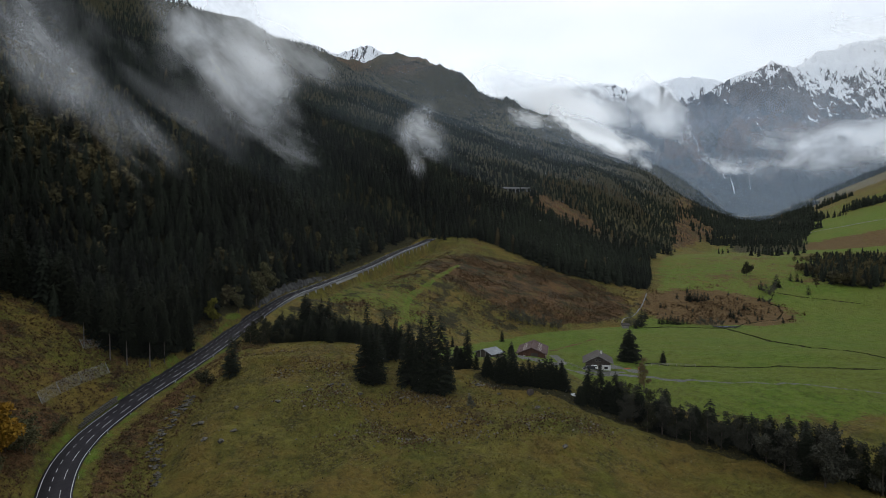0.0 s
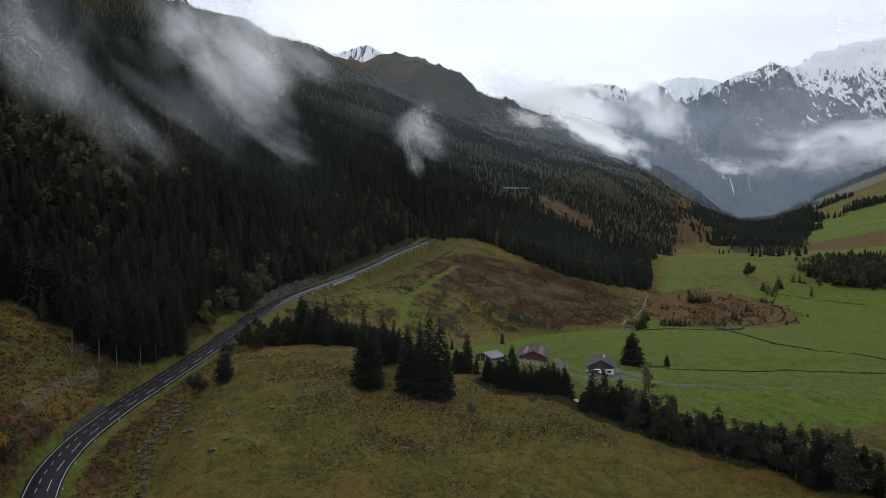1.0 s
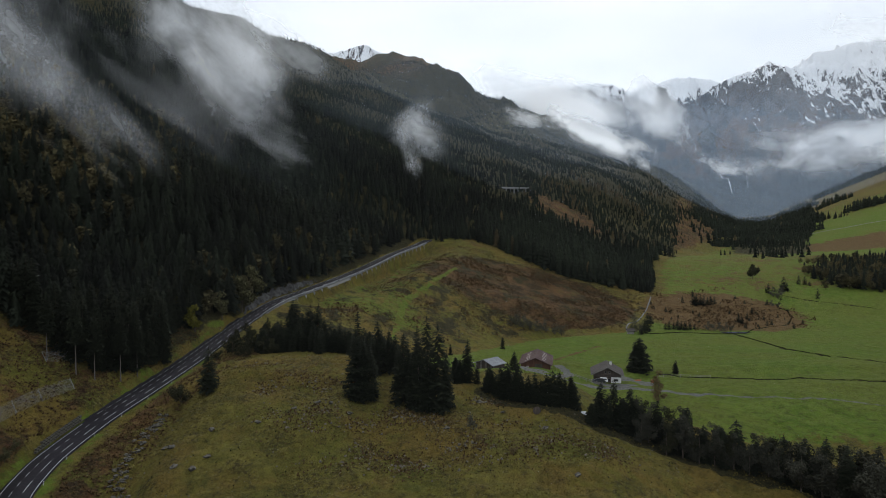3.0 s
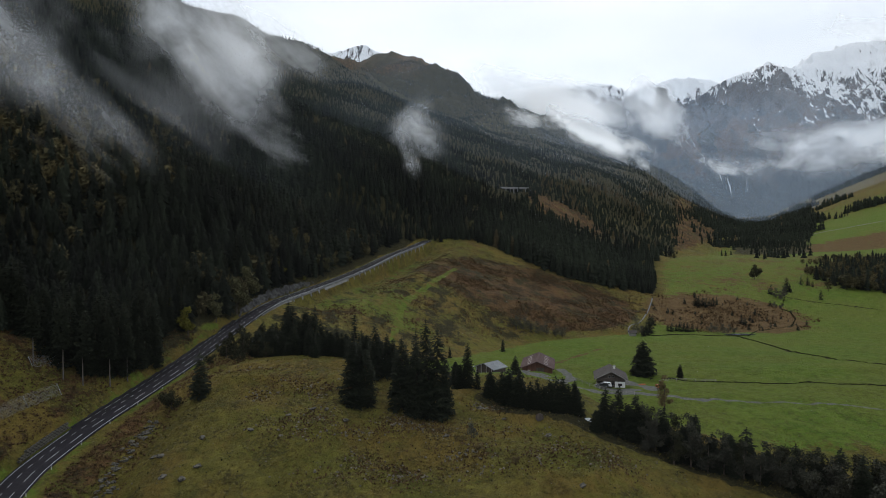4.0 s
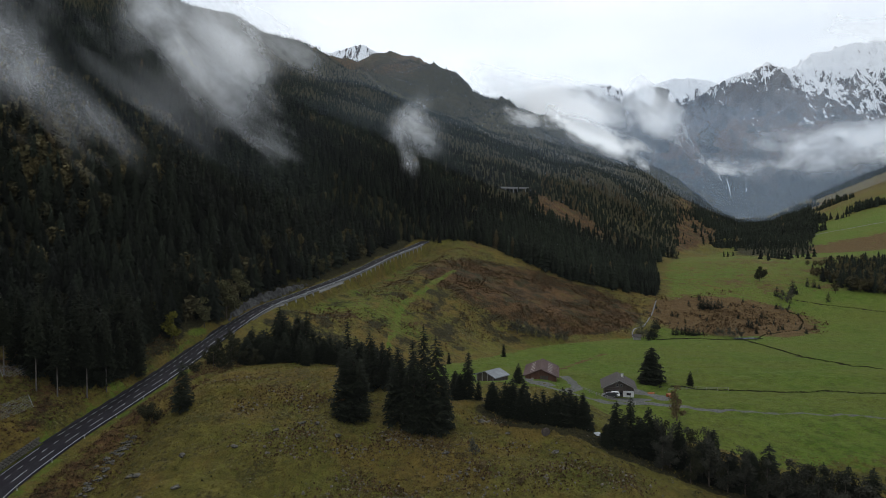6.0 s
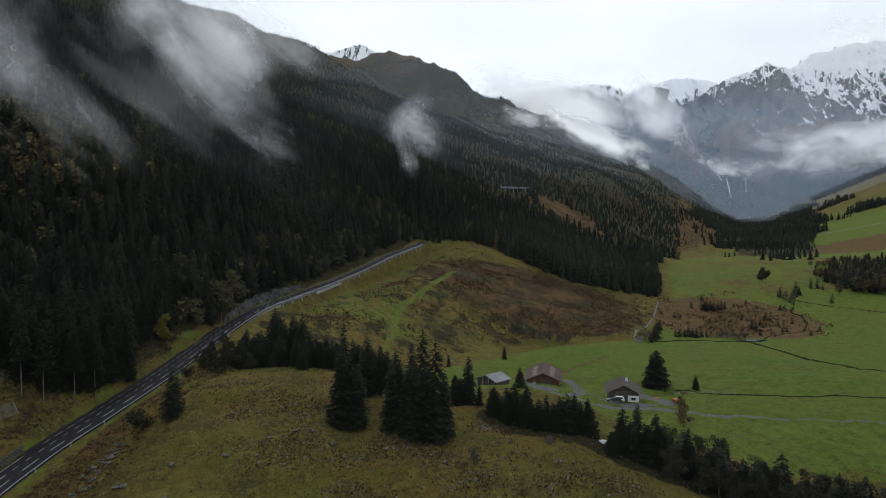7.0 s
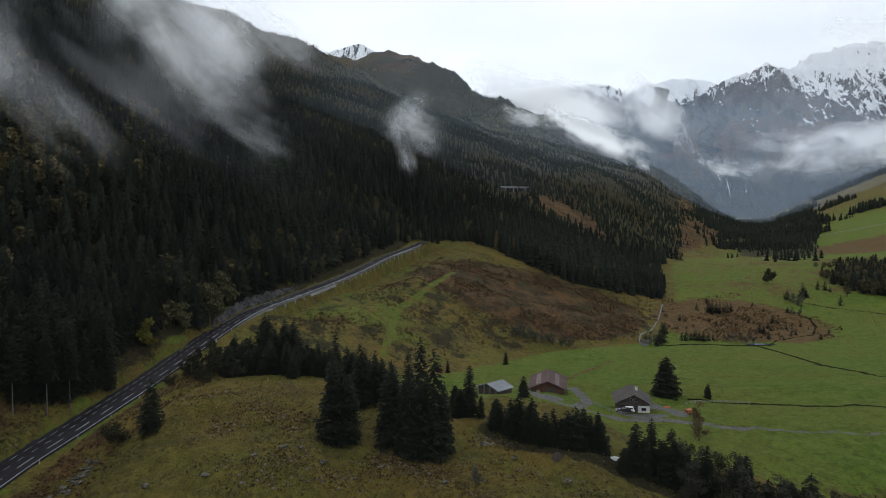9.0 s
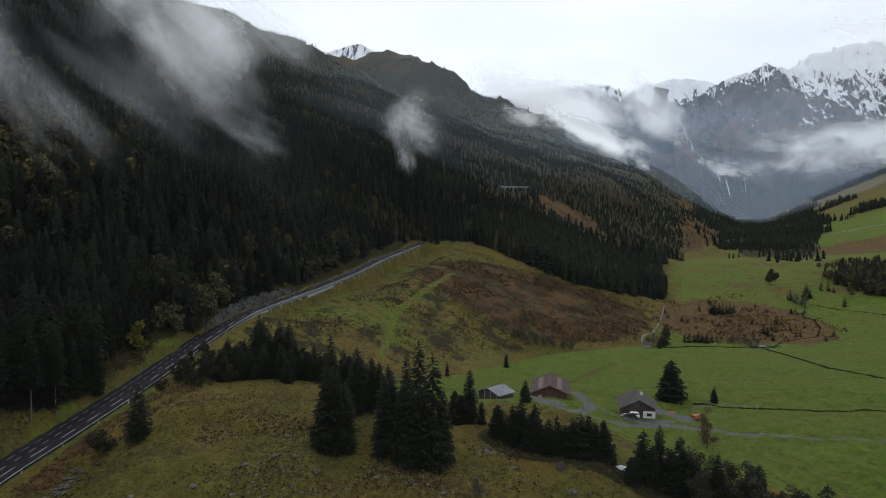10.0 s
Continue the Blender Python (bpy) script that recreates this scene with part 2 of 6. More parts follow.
BARK = plain("bark", (0.060, 0.045, 0.034), (0.10, 0.082, 0.066), 4, 0.95)
ASPHALT = plain("asphalt", (0.0145, 0.013, 0.0165), (0.021, 0.019, 0.023), 1.2, 0.75, 0.12)
LINE = plain("road_paint", (0.55, 0.56, 0.57), (0.42, 0.43, 0.44), 2.0, 0.7)
CONCRETE = plain("concrete", (0.17, 0.17, 0.165), (0.25, 0.25, 0.245), 0.7, 0.9)
OLD_CONCRETE = plain("weathered_concrete", (0.09, 0.09, 0.088), (0.15, 0.15, 0.147), 0.6, 0.92)
STEEL = plain("galvanised_steel", (0.20, 0.21, 0.22), (0.28, 0.29, 0.30), 2, 0.5, 0.5, 0.5)
STONE = plain("grey_stone", (0.042, 0.039, 0.031), (0.125, 0.115, 0.094), 1.4, 0.92, bump=0.5)
BROWN_ROOF = plain("brown_roof_metal", (0.070, 0.042, 0.040), (0.095, 0.060, 0.056), 0.8, 0.75, 0.2)
DARK_ROOF = plain("dark_shingle_roof", (0.042, 0.035, 0.033), (0.068, 0.058, 0.054), 1.5, 0.85)
GREY_ROOF = plain("grey_sheet_roof", (0.14, 0.155, 0.17), (0.20, 0.215, 0.23), 0.8, 0.5, 0.5, 0.2)
SKYLIGHT = plain("translucent_roof_sheet", (0.28, 0.24, 0.22), (0.36, 0.32, 0.29), 1.5, 0.5)
DARK_WOOD = plain("weathered_dark_wood", (0.062, 0.050, 0.043), (0.105, 0.086, 0.074), 2.2, 0.85, stretch=(1, 1, 0.1))
RED_WOOD = plain("red_brown_wood", (0.085, 0.040, 0.026), (0.125, 0.062, 0.04), 2.2, 0.8, stretch=(1, 1, 0.1))
WHITE_WALL = plain("white_render", (0.66, 0.66, 0.64), (0.78, 0.78, 0.77), 0.9, 0.9)
WINDOW = plain("dark_window_glass", (0.02, 0.022, 0.026), (0.03, 0.032, 0.036), 1, 0.1, 0.6)
GRAVEL = plain("wet_gravel", (0.09, 0.092, 0.096), (0.14, 0.142, 0.148), 0.6, 0.6, 0.4)
TYRE = plain("black_rubber", (0.02, 0.02, 0.02), (0.03, 0.03, 0.03), 3, 0.8)
WHITE_PAINT = plain("white_car_paint", (0.72, 0.73, 0.74), (0.78, 0.78, 0.79), 1, 0.25, 0.5)
DARK_PAINT = plain("dark_car_paint", (0.03, 0.032, 0.036), (0.045, 0.047, 0.05), 1, 0.25, 0.5)
ORANGE = plain("orange_paint", (0.30, 0.085, 0.028), (0.38, 0.11, 0.036), 1.5, 0.5)
TARP = plain("white_tarpaulin", (0.48, 0.50, 0.52), (0.60, 0.62, 0.64), 1.2, 0.5)
GREY_WOOD = plain("silvered_wood", (0.20, 0.19, 0.18), (0.30, 0.29, 0.275), 2, 0.85)
NETTING = plain("zinc_wire_netting", (0.22, 0.23, 0.23), (0.30, 0.31, 0.31), 2, 0.6, 0.4, 0.4)
POND = plain("still_water", (0.05, 0.06, 0.07), (0.07, 0.08, 0.09), 0.3, 0.06, 0.6, bump=0.02)
CASCADE = plain("white_water", (0.70, 0.73, 0.76), (0.80, 0.82, 0.84), 0.05, 0.6)
TUFT = leaf_material("grass_tufts", (0.135, 0.115, 0.022), (0.17, 0.13, 0.036))
HEATH = leaf_material("heather", (0.085, 0.052, 0.027), (0.130, 0.085, 0.038))
DARK_LEAF = leaf_material("dark_shrub_leaves", (0.026, 0.029, 0.015), (0.050, 0.048, 0.024))
ALDER_LEAF = leaf_material("alder_leaves", (0.042, 0.045, 0.033), (0.078, 0.076, 0.056))
DARK_STONE = plain("dark_rock", (0.030, 0.030, 0.030), (0.085, 0.083, 0.080), 0.9, 0.92, bump=0.6)
PALE_STONE = plain("pale_field_stone", (0.075, 0.066, 0.046), (0.180, 0.160, 0.120), 2.2, 0.92, bump=0.5)
SEDGE = leaf_material("dark_sedge", (0.020, 0.026, 0.011), (0.034, 0.036, 0.014))


# ---- landform ----
def curve(t, ts, vs):
    """Smooth curve through knots (monotone-ish cubic)."""
    t = np.asarray(t, float); ts = np.asarray(ts, float); vs = np.asarray(vs, float)
    sl = np.diff(vs) / np.diff(ts)
    m = np.concatenate([[sl[0]], np.where(sl[1:] * sl[:-1] > 0, 2 * sl[1:] * sl[:-1] / (sl[1:] + sl[:-1] + 1e-12), 0), [sl[-1]]])
    i = np.clip(np.searchsorted(ts, t) - 1, 0, len(ts) - 2)
    h = ts[i + 1] - ts[i]; u = (t - ts[i]) / h
    uc = np.clip(u, 0, 1); u2 = uc * uc; u3 = u2 * uc
    v = (2*u3-3*u2+1)*vs[i] + (u3-2*u2+uc)*h*m[i] + (3*u2-2*u3)*vs[i+1] + (u3-u2)*h*m[i+1]
    return v + np.where(u < 0, u * h * m[0], 0) + np.where(u > 1, (u - 1) * h * m[-1], 0)

def fade(a, b, t):
    u = np.clip((t - a) / (b - a), 0, 1); return u * u * (3 - 2 * u)

LAT = np.random.RandomState(3).rand(64, 64)
def lumps(x, y, size):
    """Smooth value noise, -1 to 1."""
    fx, fy = x / size, y / size
    ix, iy = np.floor(fx).astype(int), np.floor(fy).astype(int)
    u, v = fx - ix, fy - iy
    u, v = u*u*u*(u*(6*u-15)+10), v*v*v*(v*(6*v-15)+10)
    g = lambda a, b: LAT[a % 64, b % 64]
    return 2*((g(ix,iy)*(1-u)+g(ix+1,iy)*u)*(1-v)+(g(ix,iy+1)*(1-u)+g(ix+1,iy+1)*u)*v)-1
def rough(x, y, size, octaves=5, gain=0.5):
    s = 0; a = 1
    for k in range(octaves):
        s = s + a * lumps(x + 37.7*k, y - 19.3*k, size); size *= 0.5; a *= gain
    return s
def ridged(x, y, size, octaves=6):
    s = 0; a = 1; w = 1
    for k in range(octaves):
        n = (1 - np.abs(lumps(x + 51.3*k, y + 17.9*k, size)))**2
        s = s + a * n * w; w = np.clip(n * 1.6, 0, 1); size *= 0.5; a *= 0.5
    return s

ROAD_Y = (0, 60, 95, 111, 129, 141, 159, 181, 210, 254, 283, 311, 337, 371, 422, 468, 600, 778, 1000, 1500, 2554, 3448, 4900)
ROAD_X = (10, -47, -78.5, -89.8, -96.3, -97.7, -96.7, -93.5, -89.4, -85.3, -81, -71.2, -61.2, -50, -37, -21.4, 35, 102, 190, 400, 900, 1480, 2400)
ROAD_Z = (-15, -8, -3.8, -1.4, 1.2, 3, 5.7, 8.9, 13.2, 19.9, 24.1, 27.4, 30.6, 34.7, 40.8, 46.3, 74, 110, 150, 205, 290, 260, 260)
TOE_Y = (60, 133, 163, 200, 230, 260, 290, 316, 345, 368, 385, 480, 570, 700, 1000, 1500, 2554, 3448, 4900)
TOE_X = (-30, -76, -79, -72, -58, -25, 8, 28, 55, 95, 128, 172, 200, 265, 470, 720, 1180, 1680, 2500)
STEEP_Y = (0, 200, 300, 440, 700, 1000, 1400, 2000, 2700, 3448)
STEEP = (0.42, 0.45, 0.47, 0.45, 0.40, 0.35, 0.315, 0.35, 0.45, 0.46)
def road_at(y): return curve(y, ROAD_Y, ROAD_X), curve(y, ROAD_Y, ROAD_Z)

def valley(x, y):
    base = curve(y, (-700, 0, 110, 125, 140, 150, 165, 180, 195, 205, 226, 250, 316, 380, 420, 457, 525, 560, 650, 800, 1060, 1500, 2600, 3500, 4900),
                    (-60, -22, -4, 0, 4, 6.5, 9, 10.5, 10.5, 9.3, 6.2, 2, -4, -6.3, -4, 3, 14.5, 19, 27, 24, 44, 62, 100, 130, 200))
    # the meadow's back rises towards the road, with a stony hollow at the foot of the bank
    z = base + 6 * fade(10, -45, x) * fade(-95, -62, x) * fade(125, 190, y) * fade(262, 212, y)
    z = z - 5.5 * np.exp(-((x + 79) / 9) ** 2) * fade(195, 150, y) - 2 * fade(-25, -60, x) * fade(150, 120, y)
    # the field beyond the belt lies lower
    right = fade(28, 62, x) * fade(255, 225, y)
    low = curve(y, (-700, 0, 130, 150, 170, 205, 240, 260), (-60, -22, -5, -0.5, 2, 4.4, 0.3, -0.5))
    z = z * (1 - right) + low * right
    side = np.clip(x - np.maximum(0.5 * y + 50, 250), 0, None)
    return z + side * curve(y, (0, 400, 800, 1000, 1200, 1500, 3000), (0.02, 0.04, 0.03, 0.15, 0.24, 0.38, 0.42))

def height(x, y):
    x = np.asarray(x, float); y = np.asarray(y, float)
    xr, zr = road_at(y)
    xt = curve(y, TOE_Y, TOE_X)
    v = valley(x, y) + (0.4 * rough(x, y, 14, 3) + 0.3 * rough(x, y, 4.5, 2)) * fade(420, 250, y) + 0.9 * rough(x, y, 90, 3)
    v = v + (0.6 * rough(x + 9, y, 9, 3) + 0.3 * rough(x, y + 5, 3.6, 2)) * fade(212, 190, y + np.clip(x - 10, 0, 60) * 0.6)
    v = v + 0.55 * (ridged(x + 4, y * 1.2, 17, 3) - 0.9) * fade(212, 190, y + np.clip(x - 10, 0, 60) * 0.6) * fade(80, 100, y)
    zt = valley(xt, y)
    near = fade(520, 470, y)
    ru = near * 4.6                                   # half road
    e = xr + ru - near * 0.3
    k = np.clip((xt - x) / np.maximum(xt - e, 4), 0, 1)
    k = k * 0.55 + 0.45 * k * k * (3 - 2 * k)
    bank = zt + (zr - near * 0.35 - zt) * k
    bank = bank + fade(0, 12, xt - x) * fade(0, 10, x - e) * (0.8 * rough(x, y, 22, 4) + fade(350, 900, y) * 9 * rough(x, y, 120, 4))
    bank = bank - (4.2 + 4.4 * fade(330, 390, y)) * fade(284, 298, y) * fade(500, 470, y) * fade(0, 2.5, x - e) * fade(30, 6, x - e)
    z = np.where(x > xt, v, bank)
    d = xr - ru - 0.8 - x
    dd = np.clip(d, 0, None)
    cut = near * (1.1 * fade(0, 2.5, dd))
    s = curve(y, STEEP_Y, STEEP)
    up = zr + cut + (0.62 - s) * np.minimum(dd, 80) * fade(900, 400, y) + s * dd
    up = up + fade(5, 60, dd) * (1.6 * rough(x, y, 30, 3) + 8 * rough(x, y, 110, 4)) + fade(150, 500, dd) * 45 * (ridged(x, y, 420, 4) - 0.8)
    up = up + 0.14 * np.clip(dd - 520, 0, 600) * fade(600, 900, y) * fade(1900, 1400, y)
    crest = curve(y, (0, 700, 1200, 1600, 2000, 2650, 3000, 3400, 4900), (560, 560, 580, 570, 560, 800, 640, 470, 400)) - 60 * fade(-180, -380, x) * fade(2000, 2400, y) + 30 * rough(x, y, 300, 4)
    up = np.where(up > crest - 60, crest - 60 + 60 * np.tanh((up - crest + 60) / 60), up)
    up = up + fade(1300, 1900, y) * fade(250, 480, up) * 34 * (ridged(x, y, 190, 4) - 0.9)
    up = up + 36 * np.exp(-((x + 5) / 125) ** 2) * fade(2150, 2350, y) - 34 * np.exp(-((x - 410) / 170) ** 2) * fade(2450, 2650, y)
    z = np.where(d > 0, up, z)
    z = np.where((d <= 0) & (x < e), zr - near * 0.35, z)
    return z


# ---- mesh helpers ----
def mesh_from(name, verts, faces, mat, smooth=False):
    me = bpy.data.meshes.new(name)
    verts, faces = np.asarray(verts, np.float32), np.asarray(faces, np.int32)
    k = faces.shape[1]
    me.vertices.add(len(verts))
    me.vertices.foreach_set("co", verts.ravel())
    me.loops.add(faces.size)
    me.loops.foreach_set("vertex_index", faces.ravel())
    me.polygons.add(len(faces))
    me.polygons.foreach_set("loop_start", np.arange(0, faces.size, k, dtype=np.int32))
    me.polygons.foreach_set("loop_total", np.full(len(faces), k, np.int32))
    if smooth:
        me.polygons.foreach_set("use_smooth", np.ones(len(faces), bool))
    me.update(calc_edges=True)
    me.materials.append(mat)
    return me


def layer(me, name, values):
    at = me.attributes.new(name, "FLOAT", "POINT")
    at.data.foreach_set("value", np.asarray(values, np.float32).ravel())


def grid_faces(rows, cols):
    i = np.arange(rows * cols).reshape(rows, cols)
    return np.stack([i[:-1, :-1], i[:-1, 1:], i[1:, 1:], i[1:, :-1]], -1).reshape(-1, 4)


def part(name, bm, material, parent, label=""):
    me = bpy.data.meshes.new(name)
    bm.to_mesh(me)
    bm.free()
    me.materials.append(material)
    ob = new(name, me)
    ob.parent = parent
    return tagged(ob, label)


def part_of(name, me, parent, label=""):
    ob = new(name, me)
    ob.parent = parent
    return tagged(ob, label)


def empty(name, m, label, category, group="", kind=""):
    ob = new(name)
    ob.matrix_world = m
    return tagged(ob, label, category, group, kind)


def box(bm, x0, y0, z0, x1, y1, z1, bevel=0.0):
    r = bmesh.ops.create_cube(bm, size=1, matrix=Matrix.LocRotScale(((x0 + x1) / 2, (y0 + y1) / 2, (z0 + z1) / 2), None, (x1 - x0, y1 - y0, z1 - z0)))
    if bevel:
        es = list({e for v in r["verts"] for e in v.link_edges})
        bmesh.ops.bevel(bm, geom=es, offset=bevel, segments=1, affect="EDGES")
    return bm


def boxes(*dims, bevel=0.0):
    bm = bmesh.new()
    for d in dims:
        box(bm, *d, bevel=bevel)
    return bm


def prism(points, y0, y1):
    """A closed outline in x and z, pushed from y0 to y1."""
    bm = bmesh.new()
    a = [bm.verts.new((x, y0, z)) for x, z in points]
    b = [bm.verts.new((x, y1, z)) for x, z in points]
    n = len(points)
    bm.faces.new(a[::-1])
    bm.faces.new(b)
    for i in range(n):
        bm.faces.new((a[i], a[(i + 1) % n], b[(i + 1) % n], b[i]))
    bmesh.ops.recalc_face_normals(bm, faces=bm.faces)
    return bm


def z_at(x, y):
    return float(height(np.array([x]), np.array([y]))[0])


# ---- ground: one sheet to the horizon ----
def spaced(parts):
    out = []
    for a, b, step in parts:
        out.append(np.linspace(a, b, max(2, int(round(abs(b - a) / step))), endpoint=False))
    out.append([parts[-1][1]])
    return np.concatenate(out)


GX = spaced([(-2600, -1200, 70), (-1200, -500, 24), (-500, -170, 7), (-170, -112, 2), (-112, -64, 1.0), (-64, 60, 1.0), (60, 130, 1.5), (130, 320, 3), (320, 900, 12), (900, 2000, 45), (2000, 4000, 100)])
GY = spaced([(-700, 40, 40), (40, 100, 5), (100, 215, 1.0), (215, 260, 1.5), (260, 500, 2.0), (500, 700, 5), (700, 1300, 12), (1300, 2600, 28), (2600, 4600, 60)])


def inside(x, y, cx, cy, rx, ry, turn=0.0):
    """1 within an ellipse of the plan, fading out over its rim."""
    c, s = np.cos(radians(turn)), np.sin(radians(turn))
    u, v = ((x - cx) * c + (y - cy) * s) / rx, (-(x - cx) * s + (y - cy) * c) / ry
    return fade(1.25, 0.75, np.hypot(u, v))


def spur_edge(x):
    """The line in plan where the planted wood above the bracken slope begins."""
    return curve(x, (-40, -16, 25, 60, 100, 150, 184), (478, 486, 500, 482, 466, 470, 478))


def trail(x, y, pts, half):
    """1 along a trail through plan points."""
    best = np.full(np.shape(x), 1e9)
    for (ax, ay), (bx, by) in zip(pts[:-1], pts[1:]):
        dx, dy = bx - ax, by - ay
        t = np.clip(((x - ax) * dx + (y - ay) * dy) / (dx * dx + dy * dy), 0, 1)
        best = np.minimum(best, np.hypot(x - ax - t * dx, y - ay - t * dy))
    return fade(half * 1.5, half * 0.6, best)


TRACK = ((30.2, 232.0), (29.6, 216.0), (32.1, 208.4), (37.9, 203.6), (43.3, 201.6), (48.1, 200.2), (53.3, 200.7), (60.5, 202.6), (66.7, 203.1), (72.8, 200.8), (82.9, 198.6), (97.5, 196.0), (111.9, 194.0), (125.6, 191.3), (150.3, 183.1), (185.0, 172.0))
YARD_TRACK = ((47.5, 246.0), (48.4, 238.0), (47.6, 224.0), (45.0, 213.5), (41.0, 206.5), (39.0, 203.5))
EARTH_BANK = ((50.4, 270.0), (60.7, 290.0), (70.5, 304.0), (82.6, 320.0))
DITCH = ((85.0, 234.7), (92.3, 234.0), (108.4, 229.5), (127.7, 226.3), (144.1, 219.8), (167.0, 212.0), (230.0, 205.0))
BROOK = ((119.6, 367.8), (141.6, 372.7), (161.0, 370.4), (177.1, 368.6), (180.3, 351.7), (180.7, 331.7), (174.8, 305.5), (177.1, 286.5), (182.0, 267.4), (189.0, 238.0), (196.0, 210.0))
BOG_EDGE = ((183.6, 368.1), (197.6, 385.7), (230.6, 404.7), (246.4, 427.9), (250.3, 441.9), (246.7, 447.8), (265.7, 477.1), (278.5, 465.6), (295.7, 452.8), (314.1, 439.1))
GREEN_TRAIL = ((-24.9, 282.9), (-23.4, 304.0), (-23.2, 324.9), (-19.5, 343.7), (-11.4, 363.2), (-4.9, 378.5), (4.0, 407.2), (7.9, 417.3))
HILL_TRACK = ((114.2, 370.1), (115.1, 380.9), (120.5, 395.2), (129.4, 404.1), (142.7, 429.7), (152.1, 449.7), (158.1, 463.7))
RUBBLE = ((-51.6, 169.1), (-46.0, 176.6), (-35.8, 174.0), (-37.3, 169.5), (-26.0, 172.3), (-20.2, 151.9), (-13.7, 157.9), (-7.2, 157.2), (-3.5, 155.1), (11.8, 170.4), (8.7, 144.6), (16.5, 155.9), (22.9, 142.3), (32.3, 149.3), (35.0, 146.1), (41.6, 143.4), (4.7, 145.8), (10.9, 138.4), (-10.8, 138.6), (-8.1, 135.9), (-23.1, 135.7), (-18.9, 141.7), (-36.3, 149.1), (-43.1, 154.0), (-34.8, 158.2), (-59.2, 187.6), (-28.5, 151.6))
BOULDERS = ((-57.7, 137.8), (-60.0, 134.3), (-71.6, 145.5), (-69.0, 143.4), (-64.8, 135.2), (25.9, 160.7), (27.4, 155.0), (16.5, 163.1), (10.1, 168.4), (-31.6, 160.2), (-35.4, 160.9), (-25.8, 156.0), (-41.3, 157.9), (-60.1, 147.0), (-48.9, 149.9), (0.7, 151.9), (31.2, 132.5))
BELT_LINE = ((13, 178), (24, 167), (36, 164), (46, 160), (58, 156), (70, 148), (84, 141), (97, 131))


def cover(x, y):
    xr, _ = road_at(y)
    xt = curve(y, TOE_Y, TOE_X)
    field = fade(-8, 8, x - xt) * fade(200, 222, y + np.clip(x - 20, 0, 60) * 0.8) * fade(1700, 1300, y)
    terrace = fade(455, 520, y) * 0.42 * fade(760, 700, y)
    lush = field * (1 - 0.55 * fade(1080, 1250, y)) * (1 - terrace) * (1 - 0.5 * fade(700, 800, y) * (x / np.maximum(y, 1) < 0.55))
    lush = np.maximum(lush, 0.55 * trail(x, y, GREEN_TRAIL, 1.3))
    lush = np.maximum(lush, fade(8, 5, np.abs(x - xr)) * fade(250, 200, y) * 0.5)
    lush = np.maximum(lush, (0.43 + 0.24 * rough(x, y, 26, 3)) * fade(4, 10, x - xr) * fade(0, 14, xt - x) * fade(255, 285, y) * fade(480, 440, y) * fade(60, 10, x))
    brk = inside(x, y, 62, 415, 82, 52, 12) * fade(10, 24, xt - x)
    brk = np.maximum(brk, (0.40 + 0.16 * rough(x + 50, y, 20, 3)) * fade(8, 22, xt - x) * fade(4, 18, x - xr) * fade(250, 300, y) * fade(700, 400, y))
    brk = np.maximum(brk, 0.75 * fade(450, 560, y) * fade(10, 40, xt - x) * fade(2600, 900, y))
    brk = np.maximum(brk, 0.64 * fade(6, 9, x - xr) * fade(19, 13, x - xr) * fade(230, 150, y))
    brk = np.maximum(brk, (0.46 + 0.22 * rough(x, y, 17, 3)) * fade(5, 9, xr - x) * fade(200, 175, y))
    brk = brk * (1 - trail(x, y, GREEN_TRAIL, 1.6))
    dry = inside(x, y, 198, 432, 56, 52, 25) * 0.95
    dry = np.maximum(dry, (0.30 + 0.24 * rough(x, y, 24, 3)) * fade(455, 500, y) * fade(760, 700, y) * fade(0, 10, x - xt))
    dry = np.maximum(dry, inside(x, y, 620, 900, 170, 45, 15) * 0.8)
    dry = np.maximum(dry, (0.3 + 0.25 * rough(x, y, 60, 3)) * fade(1250, 1400, y) * fade(0.5, 0.56, x / np.maximum(y, 1)))
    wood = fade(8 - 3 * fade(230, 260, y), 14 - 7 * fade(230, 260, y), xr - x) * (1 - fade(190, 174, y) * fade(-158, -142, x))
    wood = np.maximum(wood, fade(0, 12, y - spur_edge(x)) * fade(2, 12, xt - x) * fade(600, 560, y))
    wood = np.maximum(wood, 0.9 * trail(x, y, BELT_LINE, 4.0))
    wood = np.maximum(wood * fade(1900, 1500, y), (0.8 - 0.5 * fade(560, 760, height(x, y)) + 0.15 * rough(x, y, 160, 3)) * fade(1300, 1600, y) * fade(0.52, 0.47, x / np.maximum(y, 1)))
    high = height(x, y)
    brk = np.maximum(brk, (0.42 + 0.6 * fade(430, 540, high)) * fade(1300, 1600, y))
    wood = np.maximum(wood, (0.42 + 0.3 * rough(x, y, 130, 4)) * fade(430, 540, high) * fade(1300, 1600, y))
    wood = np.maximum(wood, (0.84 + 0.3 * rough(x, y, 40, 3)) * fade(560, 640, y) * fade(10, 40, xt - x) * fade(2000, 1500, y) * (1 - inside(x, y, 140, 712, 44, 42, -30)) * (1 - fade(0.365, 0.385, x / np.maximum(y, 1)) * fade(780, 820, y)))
    # the dark floor tone again beside the road, and mottled over the slope
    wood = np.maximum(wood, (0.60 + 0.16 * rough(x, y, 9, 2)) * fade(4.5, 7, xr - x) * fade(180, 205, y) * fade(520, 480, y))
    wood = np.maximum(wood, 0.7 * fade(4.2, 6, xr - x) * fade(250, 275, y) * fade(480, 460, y))
